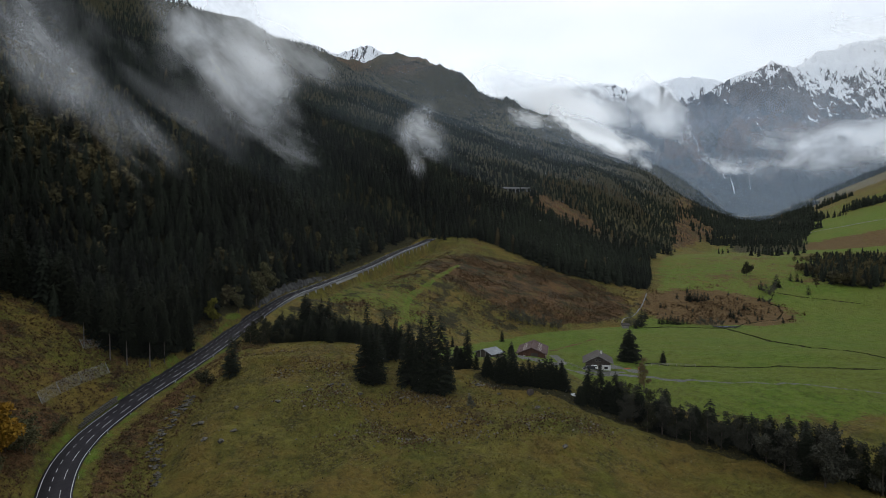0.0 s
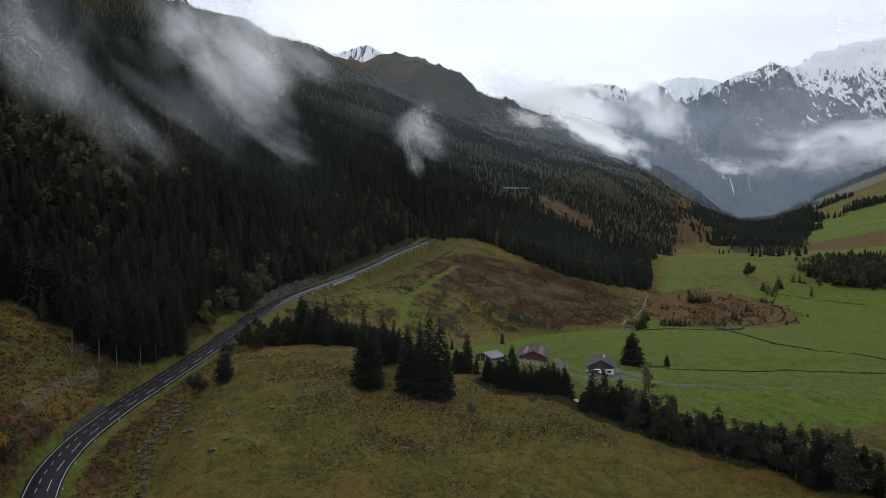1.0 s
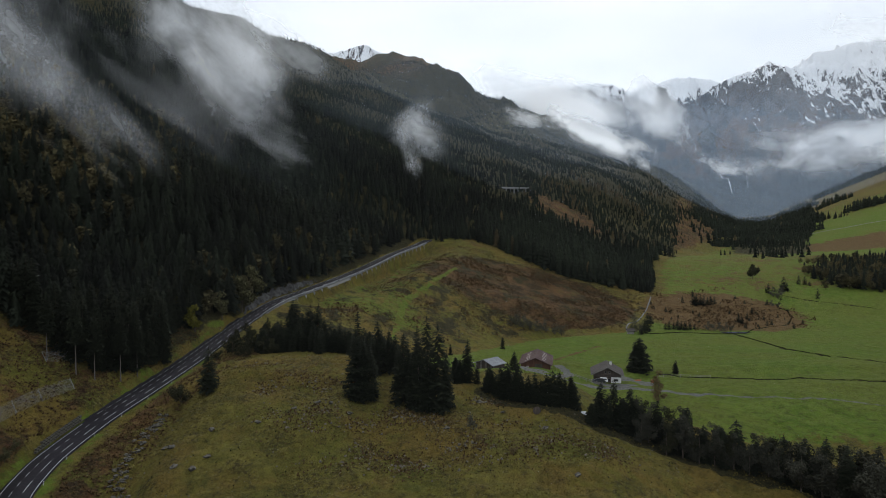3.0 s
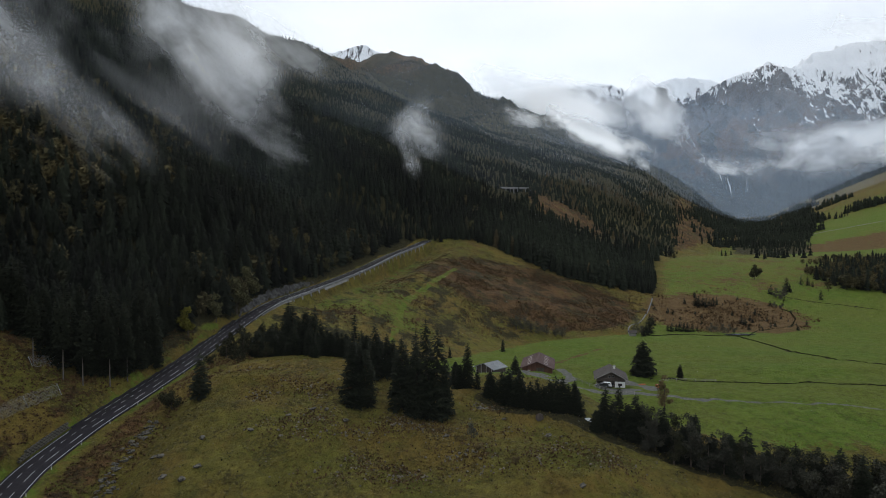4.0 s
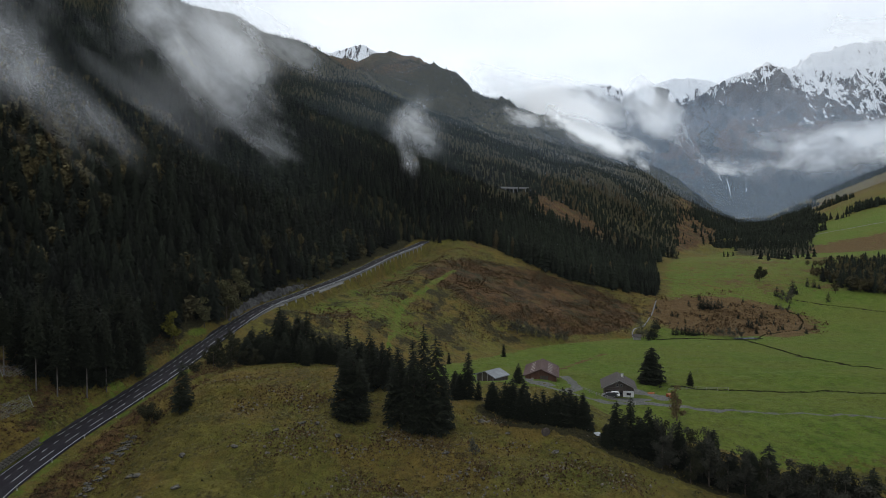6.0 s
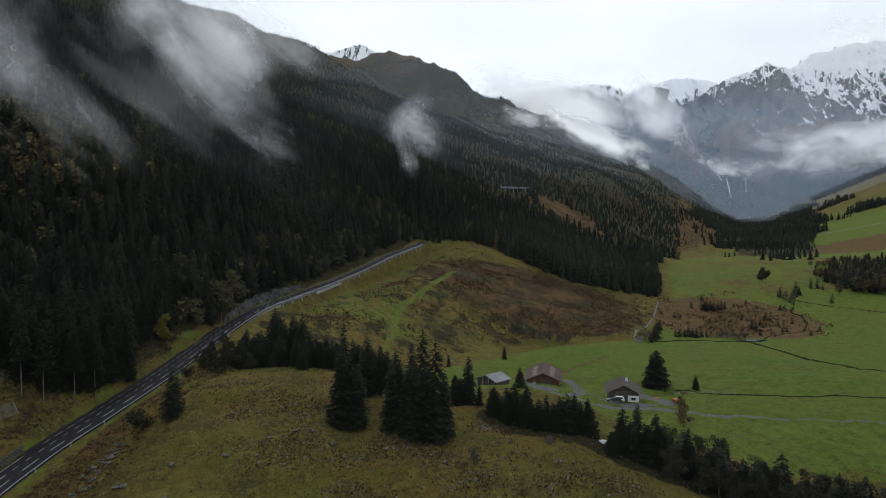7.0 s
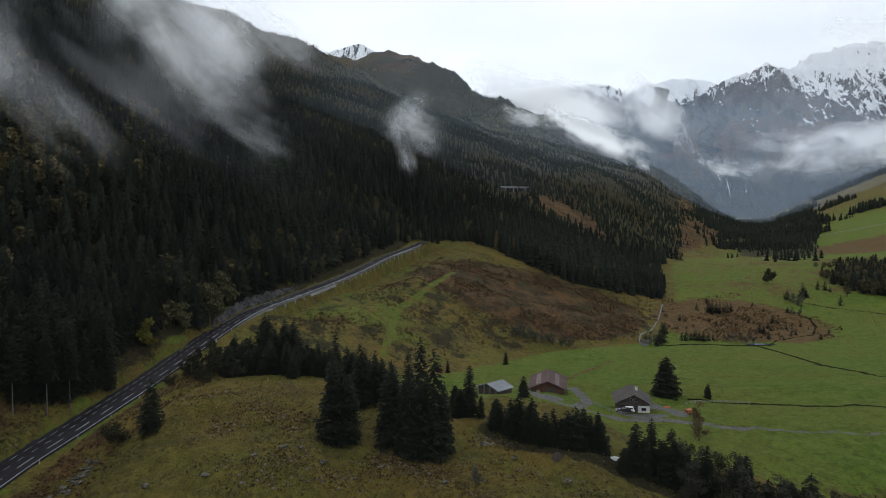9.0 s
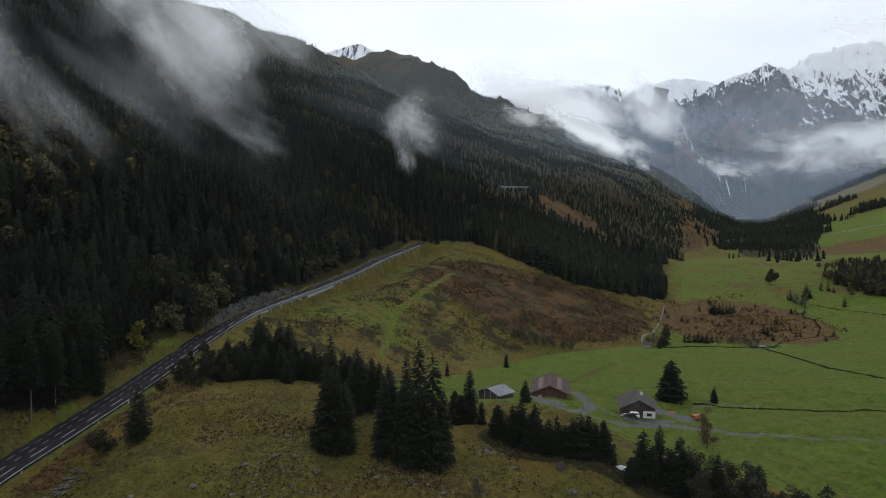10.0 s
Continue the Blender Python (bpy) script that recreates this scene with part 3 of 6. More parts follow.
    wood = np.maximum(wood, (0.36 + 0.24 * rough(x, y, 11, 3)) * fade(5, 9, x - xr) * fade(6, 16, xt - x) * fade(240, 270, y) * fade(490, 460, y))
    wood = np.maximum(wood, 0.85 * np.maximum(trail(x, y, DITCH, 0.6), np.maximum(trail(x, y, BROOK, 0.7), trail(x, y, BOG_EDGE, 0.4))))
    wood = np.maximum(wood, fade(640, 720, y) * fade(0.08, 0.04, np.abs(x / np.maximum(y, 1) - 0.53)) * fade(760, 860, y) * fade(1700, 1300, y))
    wood = np.maximum(wood, fade(0.585, 0.61, x / np.maximum(y, 1)) * fade(2250, 2400, y))
    grit = (0.8 - 0.2 * fade(85, 100, x)) * trail(x, y, TRACK, 1.5 - 0.5 * fade(78, 90, x))
    grit = np.maximum(grit, 0.9 * trail(x, y, YARD_TRACK, 1.9))
    grit = np.maximum(grit, np.maximum(inside(x, y, 71.5, 219, 4.2, 13, 8), inside(x, y, 60, 206.4, 8.5, 2.2, 6)))
    grit = np.maximum(grit, inside(x, y, 33.5, 213.5, 4.5, 5.5, -20))
    dry = np.maximum(dry, 0.62 * trail(x, y, EARTH_BANK, 1.7))
    verge = fade(4.5, 6.5, xr - x) * fade(13, 9, xr - x + 3 * rough(x, y, 12, 2) + 2) * fade(150, 175, y) * fade(262, 245, y)
    lush, wood, brk = np.maximum(lush, 0.5 * verge), wood * (1 - 0.9 * verge), brk * (1 - verge)
    path = trail(x, y, GREEN_TRAIL, 1.3)
    lush, wood, brk = np.maximum(lush, 0.5 * path), wood * (1 - path), brk * (1 - path)
    return {"lush": lush, "dry": dry, "bracken": brk, "wood": wood, "grit": grit}


def build_ground():
    X, Y = np.meshgrid(GX, GY)
    Z = height(X, Y)
    me = mesh_from("ground", np.stack([X, Y, Z], -1).reshape(-1, 3), grid_faces(*X.shape), GROUND, True)
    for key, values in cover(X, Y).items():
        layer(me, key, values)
    tagged(new("ground", me), "grassy alpine valley floor and steep mountain side", "ground", kind="structure")


build_ground()


# ---- far massif ----
def build_peak(name, us, rs, depth, back, label, base=0.02, seed=0.0, gain=1.0, cols=560, rows=170):
    """A lone summit: us and rs give its crest as sideways and upward slopes from the valley's mouth."""
    u = np.linspace(us[0], us[-1], cols)
    v = np.linspace(0, 1, rows)
    U, V = np.meshgrid(u, v)
    Yd = depth * (0.72 + 0.28 * V) + back * fade(0.9, 1.0, V)
    crest = curve(U, us, rs) + gain * (0.006 * (ridged(U * 1000 + seed, 0 * U + 3.3, 60, 5) - 1.0) + 0.002 * rough(U * 1000, 0 * U, 7, 3))
    X = U * Yd
    H = (base + (crest - base) * V ** 0.85) * Yd
    ribs = ridged(X * 1.0 + seed + 0.35 * Yd, Yd * 0.45 - seed, 420, 6) - 1.0
    n = ridged(X + seed, Yd * 1.3 - seed, 900, 6) - 1.0
    H = 60 + H + (n * 150 + ribs * 120) * gain * np.sin(np.pi * np.clip(V, 0, 1)) ** 0.7 + 60 * gain * (ridged(X + 0.5 * Yd - seed, Yd * 0.35, 150, 4) - 1.0) * np.sin(np.pi * np.clip(V, 0, 1)) ** 0.5 + 10 * gain * rough(X, Yd, 50, 4) * fade(0, 0.3, V)
    me = mesh_from(name, np.stack([X, Yd, H], -1).reshape(-1, 3), grid_faces(*X.shape), PEAK, False)
    layer(me, "snow", fade(0.62, 0.95, V) + 0.25 * rough(X, Yd, 60, 3))
    tagged(new(name, me), label, "mountain", kind="structure")


# crests and spurs of the range: sideways slope, upward slope, distance along the valley
CREST = ((0.340, 0.170, 3900), (0.363, 0.188, 3900), (0.389, 0.201, 3920), (0.426, 0.221, 3950), (0.453, 0.237, 3980), (0.469, 0.245, 4000), (0.492, 0.252, 4000), (0.513, 0.265, 4000),
         (0.528, 0.257, 4050), (0.545, 0.248, 4120), (0.564, 0.255, 4300), (0.589, 0.280, 4500), (0.618, 0.284, 4550), (0.644, 0.294, 4600), (0.706, 0.298, 4700), (0.914, 0.300, 4800))
SPURS = (
    (0.62, CREST),
    (0.70, ((0.513, 0.265, 4000), (0.530, 0.228, 3850), (0.549, 0.188, 3650), (0.576, 0.134, 3380), (0.595, 0.066, 3050))),
    (0.72, ((0.469, 0.245, 4000), (0.466, 0.201, 3800), (0.483, 0.147, 3550), (0.490, 0.084, 3200), (0.496, 0.030, 2950))),
    (0.72, ((0.363, 0.188, 3900), (0.358, 0.147, 3750), (0.382, 0.093, 3450), (0.409, 0.039, 3100))),
    (0.62, ((0.041, 0.150, 4400), (0.105, 0.195, 4350), (0.159, 0.220, 4300), (0.204, 0.228, 4300), (0.240, 0.231, 4250), (0.264, 0.230, 4200), (0.278, 0.223, 4200), (0.317, 0.203, 4200), (0.344, 0.170, 4100))),
    (0.70, ((0.267, 0.229, 4200), (0.263, 0.183, 3950), (0.286, 0.130, 3600))),
    (0.70, ((0.204, 0.228, 4300), (0.195, 0.174, 3900))),
    (0.60, ((0.20, 0.17, 5000), (0.285, 0.210, 5000), (0.330, 0.228, 5000), (0.376, 0.239, 4950), (0.402, 0.241, 4950), (0.431, 0.235, 4900), (0.475, 0.219, 4900))),
    (0.66, ((0.644, 0.294, 4600), (0.636, 0.246, 4400), (0.647, 0.192, 4150), (0.675, 0.120, 3700), (0.686, 0.057, 3200))),
    (0.66, ((0.589, 0.280, 4500), (0.583, 0.237, 4300), (0.604, 0.183, 4000), (0.621, 0.130, 3700))),
    (0.66, ((0.734, 0.300, 4720), (0.746, 0.210, 4300), (0.775, 0.112, 3700))),
)


def range_height(X, Y):
    """Crests and spurs as tents of rock, torn by ribs and gullies that run down the fall line."""
    wx, wy = X + 26 * rough(X, Y, 260, 4), Y + 26 * rough(Y + 900, X, 260, 4)
    top, off = np.full(X.shape, -1e9), np.zeros(X.shape)
    for slope, line in SPURS:
        P = [(u * d, d, 60 + r * d) for u, r, d in line]
        for (ax, ay, az), (bx, by, bz) in zip(P[:-1], P[1:]):
            dx, dy = bx - ax, by - ay
            t = np.clip(((wx - ax) * dx + (wy - ay) * dy) / (dx * dx + dy * dy), 0, 1)
            far = np.hypot(wx - ax - t * dx, wy - ay - t * dy)
            z = az + (bz - az) * t - slope * far - 0.00012 * far * far
            off = np.where(z > top, far, off)
            top = np.maximum(top, z)
    low = 70 + 0.03 * (Y - 2700) + 25 * rough(X, Y, 300, 3)
    H = np.maximum(top, low) + 60 * np.exp(-np.abs(top - low) / 60) * 0.4
    amp = fade(0, 260, H - low) * (0.10 + 0.90 * fade(0, 110, off))
    H = H + amp * (85 * (ridged(X + 0.4 * Y, Y * 0.5, 230, 5) - 0.95) + 34 * (ridged(X * 1.3 - 0.3 * Y, Y * 0.5, 80, 4) - 0.95) + 8 * rough(X, Y, 30, 3))
    return H, off


def build_range():
    u, d = np.linspace(0.03, 0.93, 520), np.linspace(2750, 5100, 250)
    U, Y = np.meshgrid(u, d)
    X = U * Y
    H, off = range_height(X, Y)
    me = mesh_from("backdrop_range", np.stack([X, Y, H], -1).reshape(-1, 3), grid_faces(*X.shape), PEAK, False)
    e = 14.0
    gx = (range_height(X + e, Y)[0] - range_height(X - e, Y)[0]) / (2 * e)
    gy = (range_height(X, Y + e)[0] - range_height(X, Y - e)[0]) / (2 * e)
    # fresh snow lies thick above the line and on the lee side, and slides off the steep wind side
    line = 850 - 260 * fade(0.515, 0.575, U + 0.02 * rough(X, Y, 150, 3)) - 190 * fade(0.35, 0.30, U) - 600 * fade(4650, 4800, Y) * fade(0.56, 0.50, U)
    lie = (H - line) / 280 - 0.65 * np.clip(gx, -0.6, 0.8) - 0.35 * (np.hypot(gx, gy) - 0.75) + 0.5 * np.exp(-off / 35) + 0.4 * rough(X, Y, 110, 4)
    layer(me, "snow", lie)
    tagged(new("backdrop_range", me), "snow-covered rocky peaks closing the valley", "mountain", kind="structure")


build_range()


def on_range(u, d):
    x, y = np.array([u * d]), np.array([float(d)])
    return Vector((u * d, d, float(range_height(x, y)[0][0])))


build_peak("backdrop_summit", (-0.30, -0.215, -0.18, -0.155, -0.13, -0.10, -0.05), (0.25, 0.294, 0.284, 0.283, 0.294, 0.278, 0.22), 3900, 0, "small snowy summit behind the wooded mountain", 0.15, 300, 0.9, 170, 60)


def cascade(points, wide):
    """A thin white torrent down the face of the range."""
    V, F = [], []
    for k, (uu, vv) in enumerate(points):
        p = on_range(uu, vv) + Vector((0, -14, 6))
        w = wide * (0.6 + 0.4 * ((k * 7) % 3))
        V += [p + Vector((-w, 0, 0)), p + Vector((w, 0, 0))]
    F = [(2 * k, 2 * k + 1, 2 * k + 3, 2 * k + 2) for k in range(len(points) - 1)]
    me = mesh_from("mountain_torrent", np.array(V), np.array(F), CASCADE)
    tagged(new("mountain_torrent", me), "thin white torrent running down the far rock face", "waterfall", "torrents on the far face")


cascade([(0.376 + 0.0055 * k + 0.0022 * math.sin(k * 2.1), 3640 - 52 * k) for k in range(9)], 0.8)
cascade([(0.436 + 0.0042 * k + 0.0012 * math.sin(k * 1.7), 3230 - 40 * k) for k in range(7)], 1.2)
cascade([(0.478 + 0.0016 * k, 3200 - 40 * k) for k in range(6)], 0.6)


def drape(name, line, half, mat, label, lift=0.07):
    """A strip of track laid over the ground."""
    pts = [Vector(p) for p in line]
    fine = []
    for a, b in zip(pts[:-1], pts[1:]):
        n = max(2, int((b - a).length / 1.5))
        fine += [a.lerp(b, k / n) for k in range(n)]
    fine.append(pts[-1])
    for _ in range(6):
        fine = [fine[0]] + [(p + q * 2 + r) / 4 for p, q, r in zip(fine[:-2], fine[1:-1], fine[2:])] + [fine[-1]]
    V = []
    for k, p in enumerate(fine):
        d = (fine[min(k + 1, len(fine) - 1)] - fine[max(k - 1, 0)]).normalized()
        w = half * (1 + 0.25 * noise.noise(Vector((k * 0.35, 2, 1))))
        for o in (-1, -0.4, 0.4, 1):
            x, y = p.x - d.y * w * o, p.y + d.x * w * o
            V.append((x, y, z_at(x, y) + lift))
    me = mesh_from(name, np.array(V), grid_faces(len(fine), 4), mat)
    tagged(new(name, me), label, "track", kind="structure")


drape("hill_track", HILL_TRACK, 0.38, GRAVEL, "pale gravel track climbing beside the bracken slope")
drape("valley_track", [(560, 1010), (640, 1030), (730, 1030), (820, 1010)], 1.6, GRAVEL, "pale farm track across the far pasture", 0.3)


# ---- road ----
def road_line(y0, y1, step):
    y = np.arange(y0, y1, step)
    x, z = road_at(y)
    dx, dz = np.gradient(x, y), np.gradient(z, y)
    n = np.stack([1 / np.hypot(1, dx), -dx / np.hypot(1, dx)], -1)
    return x, y, z, n


def ribbon(name, off0, off1, lift, y0, y1, mat, parent, step=2.0, thick=0.25, label=""):
    x, y, z, n = road_line(y0, y1, step)
    rows = []
    for off, dz in ((off0, lift - thick), (off0, lift), (off1, lift), (off1, lift - thick)):
        rows.append(np.stack([x + n[:, 0] * off, y + n[:, 1] * off, z + dz], -1))
    V = np.stack(rows, 1)
    me = mesh_from(name, V.reshape(-1, 3), grid_faces(*V.shape[:2]), mat)
    return part_of(name, me, parent, label)


def build_road():
    road = empty("road", Matrix(), "dark wet asphalt mountain road with white markings", "road", kind="structure")
    ribbon("carriageway", -3.9, 3.75, 0.0, 40, 490, ASPHALT, road, 2.0, 0.6)
    ribbon("edge_line", 3.28, 3.42, 0.012, 40, 490, LINE, road, 2.0, 0.02)
    ribbon("edge_line", -3.42, -3.28, 0.012, 40, 160, LINE, road, 2.0, 0.02)
    ribbon("edge_line", -3.42, -3.28, 0.012, 268, 490, LINE, road, 2.0, 0.02)
    for k in range(11):
        w = 3.4 * math.sin(math.pi * (k + 0.5) / 11) ** 0.7
        ribbon("lay_by", -3.9 - w, -3.9, -0.004 * (k % 2), 160 + 7 * k, 168.01 + 7 * k, ASPHALT, road, 2.0, 0.6)
    for k in range(8):
        ribbon("side_road_mouth", -4.4 - 0.62 * k, -3.9, 0.004 - 0.002 * (k % 2), 242 + 2 * k, 244.01 + 2 * k, ASPHALT, road, 1.0, 0.6)
    y = 44.0
    while y < 470:
        ribbon("lane_dash", -1.28, -1.16, 0.012, y, y + 2.0, LINE, road, 0.6, 0.02)
        if 160 < y < 266:
            ribbon("lane_dash", -3.42, -3.29, 0.012, y, y + 2.4, LINE, road, 0.6, 0.02)
        y += 4.0
    y = 44.0
    while y < 330:
        ribbon("lane_dash", 1.12, 1.24, 0.012, y, y + 5.0, LINE, road, 0.6, 0.02)
        y += 9.0
    return road


build_road()


def build_viaduct():
    via = empty("road_viaduct", Matrix(), "pale concrete viaduct edge carrying the road on short piers", "viaduct", kind="structure")
    ribbon("deck", 3.76, 4.24, 0.02, 266, 478, ASPHALT, via, 3.0, 0.4, "dark wet gutter of the deck")
    ribbon("deck_edge", 4.25, 4.5, 0.10, 266, 478, OLD_CONCRETE, via, 3.0, 0.7)
    for y in np.arange(296, 478, 7.0):
        x, yy, z, n = road_line(y, y + 0.9, 0.4)
        cx, cy = x[0] + n[0, 0] * 4.4, yy[0] + n[0, 1] * 4.4
        g = z_at(cx + 1.6, cy) - 2.0
        part("pier", boxes((cx - 0.8, cy - 0.5, g, cx + 0.45, cy + 0.5, z[0] - 0.7), bevel=0.05), CONCRETE, via)
    for a, b in ((276, 296), (322, 346)):
        ribbon("apron_wall", 4.2, 4.7, -0.5, a, b, CONCRETE, via, 2.0, 3.2)


build_viaduct()


def build_guard_rail(y0, y1, off, label):
    rail = empty("guard_rail", Matrix(), label, "guard rail", "guard rails along the road")
    ribbon("beam", off, off + 0.08, 0.75, y0, y1, STEEL, rail, 2.0, 0.3)
    for y in np.arange(y0, y1, 4.0):
        x, yy, z, n = road_line(y, y + 0.9, 0.4)
        cx, cy = x[0] + n[0, 0] * (off + 0.14), yy[0] + n[0, 1] * (off + 0.14)
        part("post", boxes((cx - 0.05, cy - 0.05, z[0] - 0.6, cx + 0.05, cy + 0.05, z[0] + 0.72)), STEEL, rail)


build_guard_rail(262, 478, 4.0, "grey steel guard rail on the viaduct")
build_guard_rail(214, 240, -7.0, "grey steel guard rail at the foot of the bank")


# ---- trees ----
def spruce_mesh(seed, tall, wide, mat, foot=0.04, rings=1.0):
    """Crown of drooping boughs in whorls, each bough a few ragged blades."""
    r = np.random.RandomState(seed)
    V, F = [], []

    def tri(a, b, c):
        V.extend((a, b, c))
        F.append((len(V) - 3, len(V) - 2, len(V) - 1))

    levels = int((12 + tall * 1.1) * rings)
    for k in range(levels):
        f = k / (levels - 1)
        z = tall * (foot + (0.99 - foot) * f)
        reach = wide * (1 - f) ** 0.48 * r.uniform(0.82, 1.1) + 0.10
        for j in range(int((12 if f < 0.75 else 9) * rings ** 0.5)):
            a = r.uniform(0, 2 * np.pi)
            L = reach * r.uniform(0.7, 1.12)
            drop = L * r.uniform(0.18, 0.5)
            d, s = np.array([np.cos(a), np.sin(a), 0]), np.array([-np.sin(a), np.cos(a), 0])
            root, mid, tip = np.array([0, 0, z]), d * L * 0.55 + [0, 0, z - drop * 0.35], d * L + [0, 0, z - drop * 0.8]
            w = 0.09 + L * 0.19
            tri(root + [0, 0, 0.12], mid - s * w, mid + s * w * 0.9)
            tri(mid - s * w, tip, mid + s * w * 0.9)
            for sg in (-1, 1, -1, 1):
                q = d * L * r.uniform(0.35, 0.8) + [0, 0, z - drop * 0.3]
                tri(q, q + s * sg * w * r.uniform(1.1, 1.9) + d * L * 0.22 - [0, 0, drop * r.uniform(0.2, 0.6)], q + d * L * 0.2)
            if r.rand() < 0.6:
                q = d * L * r.uniform(0.3, 0.75) + [0, 0, z - drop * 0.3]
                tri(q, q + d * L * 0.18 - [0, 0, 0.2 + L * 0.2], q + s * w * 0.5)
    top = np.array([0, 0, tall])
    for j in range(3):
        a = j * 2.1
        tri(top, [0.12 * np.cos(a), 0.12 * np.sin(a), tall * 0.93], [0.12 * np.cos(a + 2), 0.12 * np.sin(a + 2), tall * 0.93])
    return mesh_from("crown", np.array(V), np.array(F), mat)


def trunk_mesh(tall, thick, mat=None, sides=7):
    rows = []
    for f in (0, 0.04, 0.35, 0.7, 1.0):
        rad = thick * (1.35 if f == 0 else 1.0) * (1 - 0.9 * f)
        rows.append([(rad * np.cos(a), rad * np.sin(a), -0.6 + (tall + 0.6) * f) for a in np.linspace(0, 2 * np.pi, sides + 1)])
    V = np.array(rows)
    return mesh_from("trunk", V.reshape(-1, 3), grid_faces(*V.shape[:2]), mat or BARK, True)


def broadleaf_meshes(seed, tall, wide, mat, leaves=900, size=0.34, low=0.18):
    """Limbs that fork from the trunk, and a crown of many small leaf clumps round their ends."""
    r = np.random.RandomState(seed)
    V, F, LV, LF = [], [], [], []
    ends = []
    for k in range(9):
        a, e = r.uniform(0, 2 * np.pi), r.uniform(0.35, 1.15)
        start = np.array([0, 0, tall * r.uniform(low, 0.55)])
        L = wide * r.uniform(0.55, 1.0)
        end = start + L * np.array([np.cos(a) * np.cos(e), np.sin(a) * np.cos(e), np.sin(e) * 1.25])
        end[2] = min(end[2], tall * 0.93)
        side = np.array([-np.sin(a), np.cos(a), 0]) * wide * 0.028
        up = np.array([0, 0, wide * 0.028])
        b = len(V)
        V.extend((start - side, start + side, start + up, end))
        F.extend(((b, b + 1, b + 3), (b + 1, b + 2, b + 3), (b + 2, b, b + 3)))
        ends += [end, start * 0.4 + end * 0.6]
    ends.append(np.array([0, 0, tall * 0.86]))
    per = leaves // len(ends)
    for c in ends:
        rad = wide * r.uniform(0.26, 0.46)
        p = r.normal(size=(per, 3))
        p = p / np.linalg.norm(p, axis=1)[:, None] * (r.rand(per, 1) ** 0.45) * rad * [1, 1, 0.85] + c
        for q in p:
            if q[2] < tall * low * 0.5:
                continue
            u, w = r.normal(size=3), r.normal(size=3)
            u, w = u / np.linalg.norm(u) * size * r.uniform(0.6, 1.3), w / np.linalg.norm(w) * size * r.uniform(0.5, 1.1)
            b = len(LV)
            LV.extend((q - u, q + w, q + u, q - w))
            LF.append((b, b + 1, b + 2, b + 3))
    return mesh_from("limbs", np.array(V), np.array(F), BARK), mesh_from("crown", np.array(LV), np.array(LF), mat)


SPRUCES = [(spruce_mesh(11 + k, h, w, FIR_LEAF, 0.04, 1.5 if k == 4 else 1.0), trunk_mesh(h * 0.97, 0.014 * h + 0.05), h) for k, (h, w) in enumerate(((10, 2.1), (10, 2.5), (10, 1.8), (10, 2.3), (10, 2.9), (10, 1.6)))]
TALL_SPRUCES = [(spruce_mesh(41 + k, h, w, FIR_LEAF), trunk_mesh(h * 0.97, 0.013 * h + 0.05), h) for k, (h, w) in enumerate(((20, 3.2), (20, 3.8), (20, 2.8), (20, 3.5)))]
LIGHT_SPRUCES = [(spruce_mesh(91 + k, 10, w, FIR_LEAF, 0.04, 0.72), trunk_mesh(9.7, 0.19), 10) for k, w in enumerate((2.7, 3.0, 2.4, 2.8))]
rnd = random.Random(5)


def spruce(x, y, tall, label, group, kind=None, fat=1.0):
    stock = LIGHT_SPRUCES if y > 330 and kind is None else TALL_SPRUCES if tall > 12 and kind is None else SPRUCES
    crown, trunk, h = stock[rnd.randrange(len(stock)) if kind is None else kind]
    s = tall / h
    y = y + 0.18 * tall * fat
    e = empty("spruce_tree", Matrix.LocRotScale((x, y, z_at(x, y) - 0.1), Euler((0, 0, rnd.uniform(0, 6.28))), (s * fat, s * fat, s)), label, "tree", group)
    part_of("trunk", trunk, e)
    part_of("crown", crown, e)
    return e


LEAFY = {}


def leafy(x, y, tall, mat, label, group="", wide=0.36, low=0.18, seed=0, name="broadleaf_tree", leaves=900, size=0.36):
    key = (mat.name, seed, wide, low, leaves)
    if key not in LEAFY:
        LEAFY[key] = (*broadleaf_meshes(seed + 31, 10, 10 * wide, mat, leaves, size, low), trunk_mesh(7.5, 0.2))
    limbs, crown, trunk = LEAFY[key]
    s = tall / 10
    e = empty(name, Matrix.LocRotScale((x, y, z_at(x, y) - 0.05), Euler((0, 0, rnd.uniform(0, 6.28))), (s, s, s)), label, "bush" if "bush" in name else "tree", group)
    part_of("trunk", trunk, e)
    part_of("limb", limbs, e)
    part_of("crown", crown, e)
    return e


def scatter(points, spread, count, low, high):
    """Places along a line of plan points."""
    out = []
    for k in range(count):
        f = (k + rnd.uniform(0.1, 0.9)) / count * (len(points) - 1)
        i = min(int(f), len(points) - 2)
        (ax, ay), (bx, by) = points[i], points[i + 1]
        t = f - i
        out.append((ax + (bx - ax) * t + rnd.gauss(0, spread), ay + (by - ay) * t + rnd.gauss(0, spread), rnd.uniform(low, high)))
    return out


